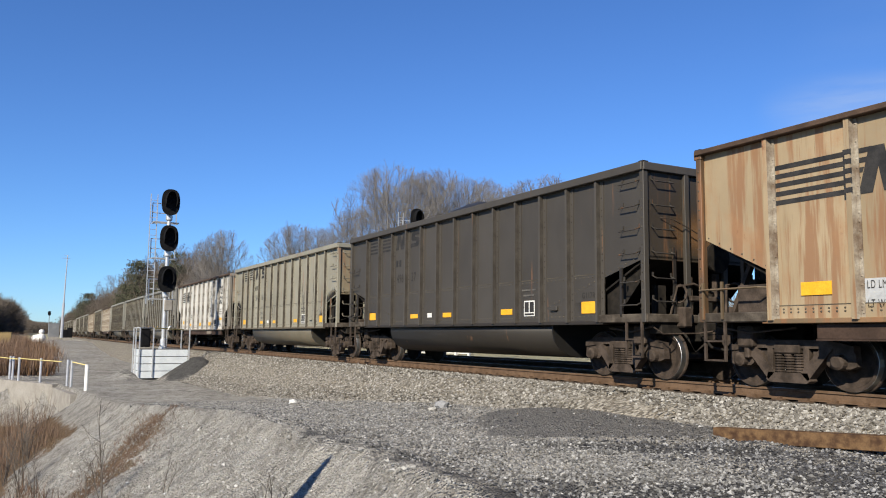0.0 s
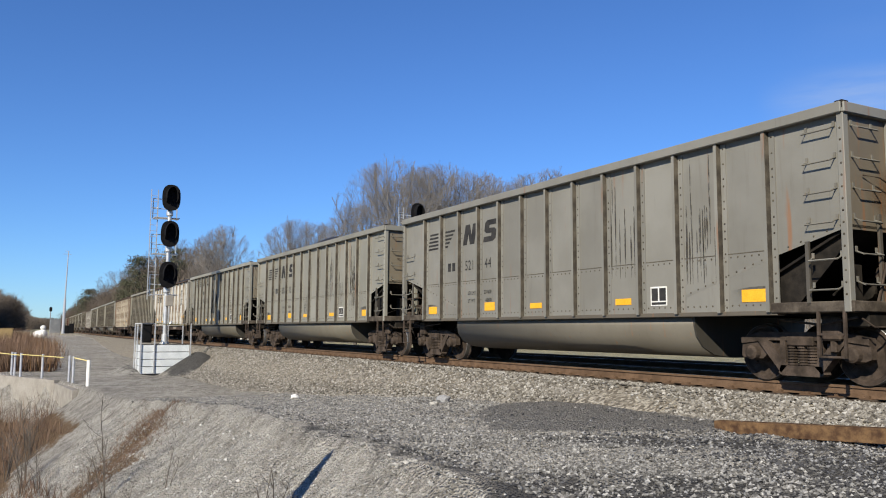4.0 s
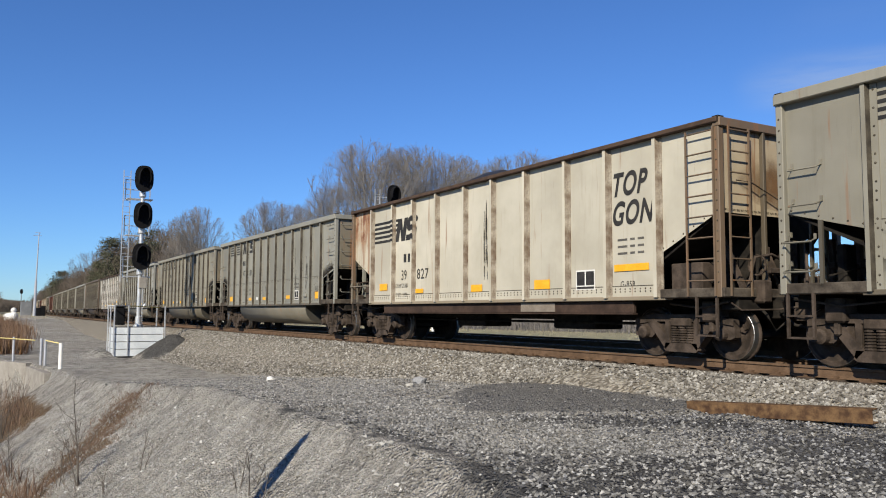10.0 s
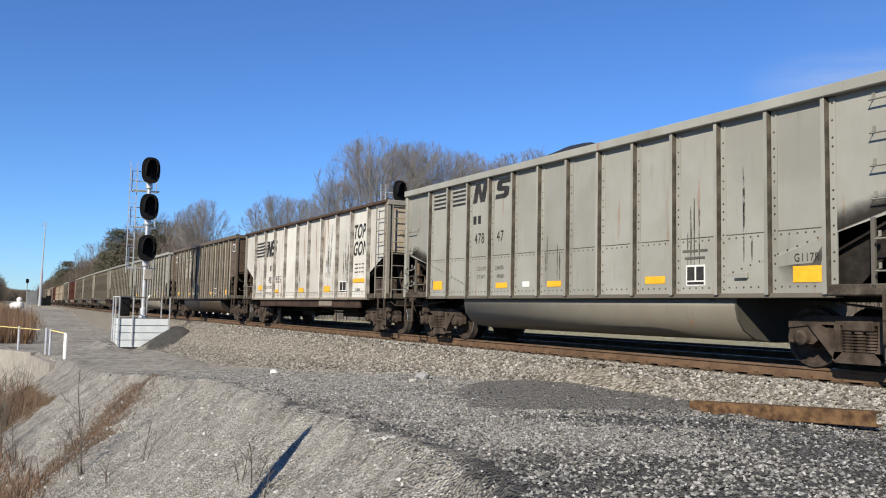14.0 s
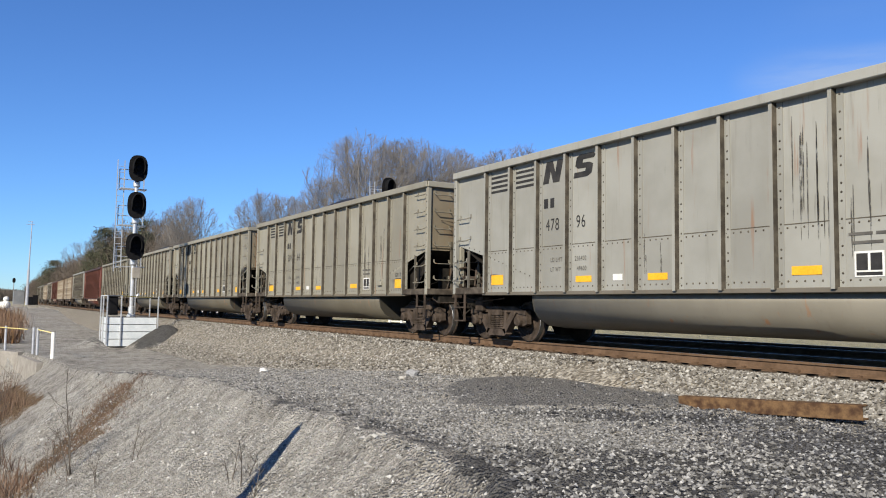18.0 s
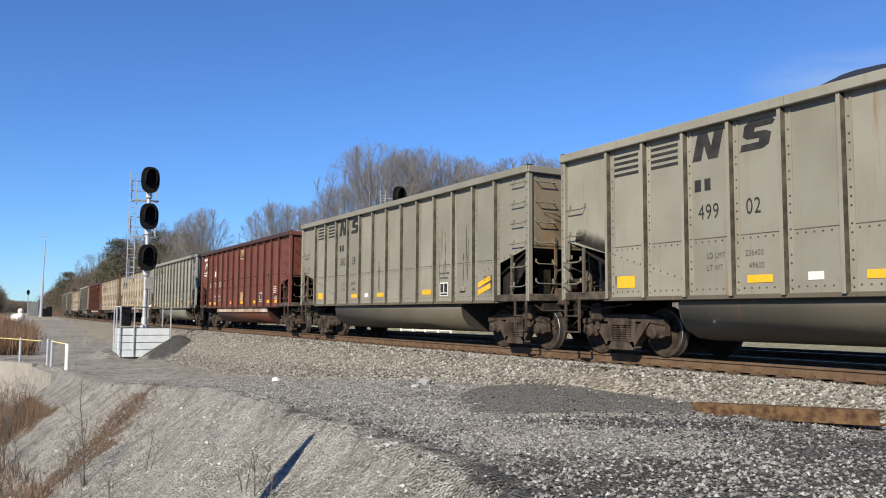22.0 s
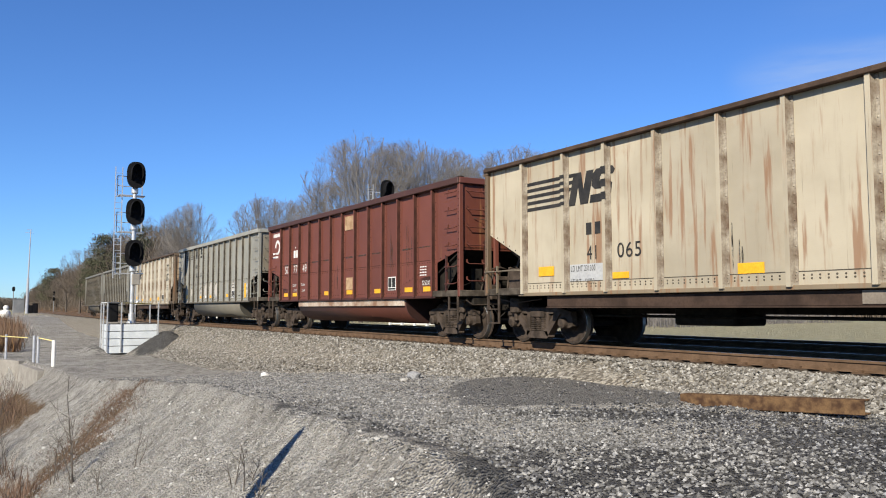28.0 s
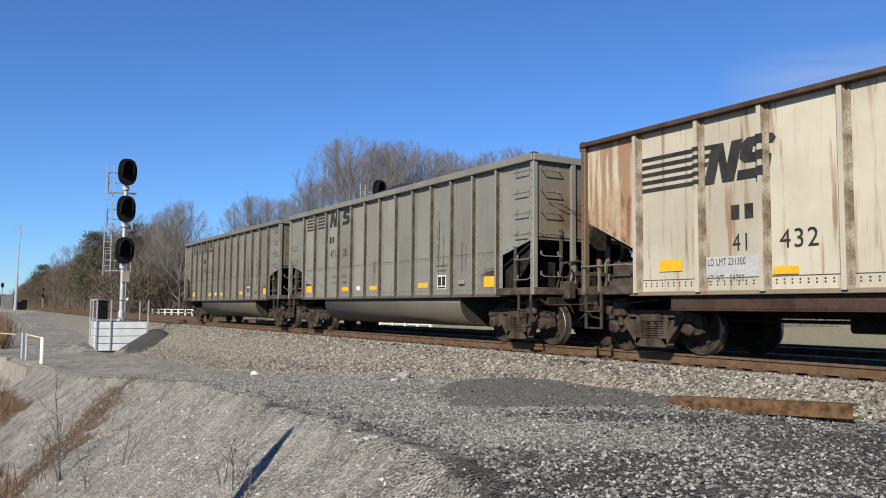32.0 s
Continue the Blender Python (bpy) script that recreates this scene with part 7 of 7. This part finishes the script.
def railing():
    z = -1.5
    f = thing("pipe_railing", "galvanised posts with a yellow top rail", "railing")
    for x, y in ((-47.2, -0.5), (-45.0, 0.43), (-44.2, 0.55), (-42.7, 0.78), (-40.9, 1.62), (-38.3, 2.56), (-37.3, 2.65)):
        part("post", tube(fresh(), [(x, y, z - 0.1), (x, y, z + 1.12)], 0.05, 8), GALV, f)
    part("post", tube(fresh(), [(-34.4, 2.98, z - 0.4), (-34.4, 2.98, z + 1.05)], 0.07, 8), WHITE, f, "white end post")
    for a, b in (((-47.2, -0.5), (-42.7, 0.78)), ((-42.7, 0.78), (-38.9, 2.35)), ((-37.3, 2.65), (-34.4, 2.98))):
        part("top_rail", tube(fresh(), [(*a, z + 1.06), (*b, z + 1.02)], 0.022, 6), ROPE, f)
    return f


headwall()
railing()

# ---- white fence beyond the track ----


def fence(x, y, turn, n, step, h, label):
    f = thing("board_fence", label, "fence", "", "", pose(x, y, float(ground_z(x, y)), 0, 0, turn))
    for k in range(n):
        part("post", bx(fresh(), k * step - 0.09, k * step + 0.09, -0.09, 0.09, -0.2, h, 0.01), WHITE, f)
    for z in (0.35, 0.72, 1.05):
        part("rail", bx(fresh(), -0.1, (n - 1) * step + 0.1, 0.09, 0.13, h * z - 0.08, h * z, 0.005), WHITE, f)
    return f


fence(-56.0, 28.5, 18, 5, 1.3, 1.25, "white painted board fence beyond the track")
fence(-118.0, 24.0, 10, 9, 2.2, 1.3, "long white board fence before the wood")

# ---- far along the line ----
HUTGREY = simple("weathered grey sheet metal", (0.13, 0.134, 0.139), (0.18, 0.185, 0.188), 2, 0.6)
TAN = simple("tan painted boards", (0.273, 0.195, 0.091), (0.325, 0.24, 0.124), 2, 0.8)
relay_case(-92, -0.9, float(ground_z(-92, -0.9)), 2.5, 3.4, 1.5, "tan boarded shed far beside the line", TAN)
mast = thing("radio_mast", "tall slim grey radio mast", "mast", "", "", pose(-118, 6.87, 0.15))
part("lower_pole", tube(fresh(), [(0, 0, 0), (0, 0.05, 4.6)], 0.19, 10, 0.15), GALV, mast)
part("upper_pole", tube(fresh(), [(0, 0.05, 4.6), (0, 0.16, 11.0)], 0.09, 8, 0.05), GALV, mast)
part("antenna", tube(tube(fresh(), [(0, -0.5, 10.6), (0, 0.5, 10.6)], 0.03, 5), [(0, -0.3, 11.0), (0, 0.3, 11.0)], 0.03, 5), GALV, mast)
relay_case(-121, 6.07, 0.2, 1.3, 1.3, 1.8, "grey equipment hut beside the line", HUTGREY)
relay_case(-112, 6.95, 0.15, 0.6, 0.5, 1.0, "dark equipment case beside the line", SIGBLACK)
relay_case(-114, 7.6, 0.15, 0.6, 0.6, 1.25, "dark equipment case beside the line", SIGBLACK)


def far_signal(x, y, z, h, heads=2):
    s = thing("far_signal", "distant white signal post with dark head", "railway signal", "signals", "", pose(x, y, z))
    part("post", tube(fresh(), [(0, 0, -0.3), (0, 0, h)], 0.09, 8), HUTGREY, s)
    for k in range(heads):
        part("head", fresh_oval(0.36, 0.6, 0.1), None, s, "black oval head", (0.2, 0, h - 0.4 - 1.6 * k))
    return s


far_signal(-262, 22.3, -0.9, 6.6)
far_signal(-230, 10.3, 0.0, 6.2, 1)
tank = thing("white_tank", "white rounded tank on a stand", "tank", "", "", pose(-110, 3.9, float(ground_z(-110, 3.9))))
part("drum", lathe(fresh(), [(-0.95, 0.06), (-0.88, 0.34), (-0.6, 0.52), (0.6, 0.52), (0.88, 0.34), (0.95, 0.06)], "y", 16), WHITE, tank, "", (0, 0, 0.62), (8, 0, -50))
part("dome", lathe(fresh(), [(-0.34, 0.04), (-0.25, 0.24), (0.0, 0.34), (0.25, 0.24), (0.34, 0.04)], "z", 12), WHITE, tank, "white valve dome", (0, 0.3, 1.42))
part("stand", bx(fresh(), -0.3, 0.3, -0.4, 0.4, -0.1, 0.2, 0.02), SIGBLACK, tank)
rock = [(-14.2, 7.55, 0.09, BALLAST), (-20.4, 6.75, 0.12, WHITE), (-8.3, 2.6, 0.10, WHITE), (-8.5, 2.3, 0.07, WHITE), (-15.0, 8.2, 0.17, DARKSTONE)]
for x, y, s, mat in rock:
    bm = fresh()
    bmesh.ops.create_icosphere(bm, subdivisions=2, radius=s)
    rr = random.Random(int(s * 1000))
    for v in bm.verts:
        v.co *= rr.uniform(0.75, 1.15)
        v.co.z *= 0.65
    tagged(new("rock", mesh_of("rock", bm, mat)), "loose rough rock on the gravel" if mat is not WHITE else "chalk-white lump of stone", "rock", "loose rocks").matrix_basis = pose(x, y, float(ground_z(x, y)) + s * 0.3)


# a post outside the view whose shadow falls on the slope
post = thing("wooden_post", "tall wooden pole at the foot of the slope", "post", "", "", pose(-6.48, -0.67, float(ground_z(-6.48, -0.67))))
part("shaft", tube(fresh(), [(0, 0, -0.2), (0, 0, 2.50 - float(ground_z(-6.48, -0.67)))], 0.13, 12), TIE, post)


def motions():
    """Every car rolls along the track; the wheels turn under them."""
    times = [i * 1.0 for i in range(33)]
    for i, row in enumerate(TRAIN):
        walk(row[0], [(t, car_pose(i, t)) for t in times])
    firsts = {}
    for row in TRAIN:
        for o in row[0].children_recursive:
            if o.name.startswith("wheelset"):
                side = 1 if o.matrix_basis.translation.x > 0 else -1
                if side not in firsts:
                    rows = []
                    for k in range(32 * FPS + 1):
                        t = k / FPS
                        rows.append((t, pose(side * 0.89, 0, 0.457, 0, math.degrees(run_at(t) / 0.457) % 360, 0)))
                    walk(o, rows)
                    firsts[side] = o
                else:
                    lead = firsts[side]
                    o.rotation_mode = "QUATERNION"
                    o.animation_data_create()
                    o.animation_data.action = lead.animation_data.action
                    o.animation_data.action_slot = lead.animation_data.action_slot


motions()
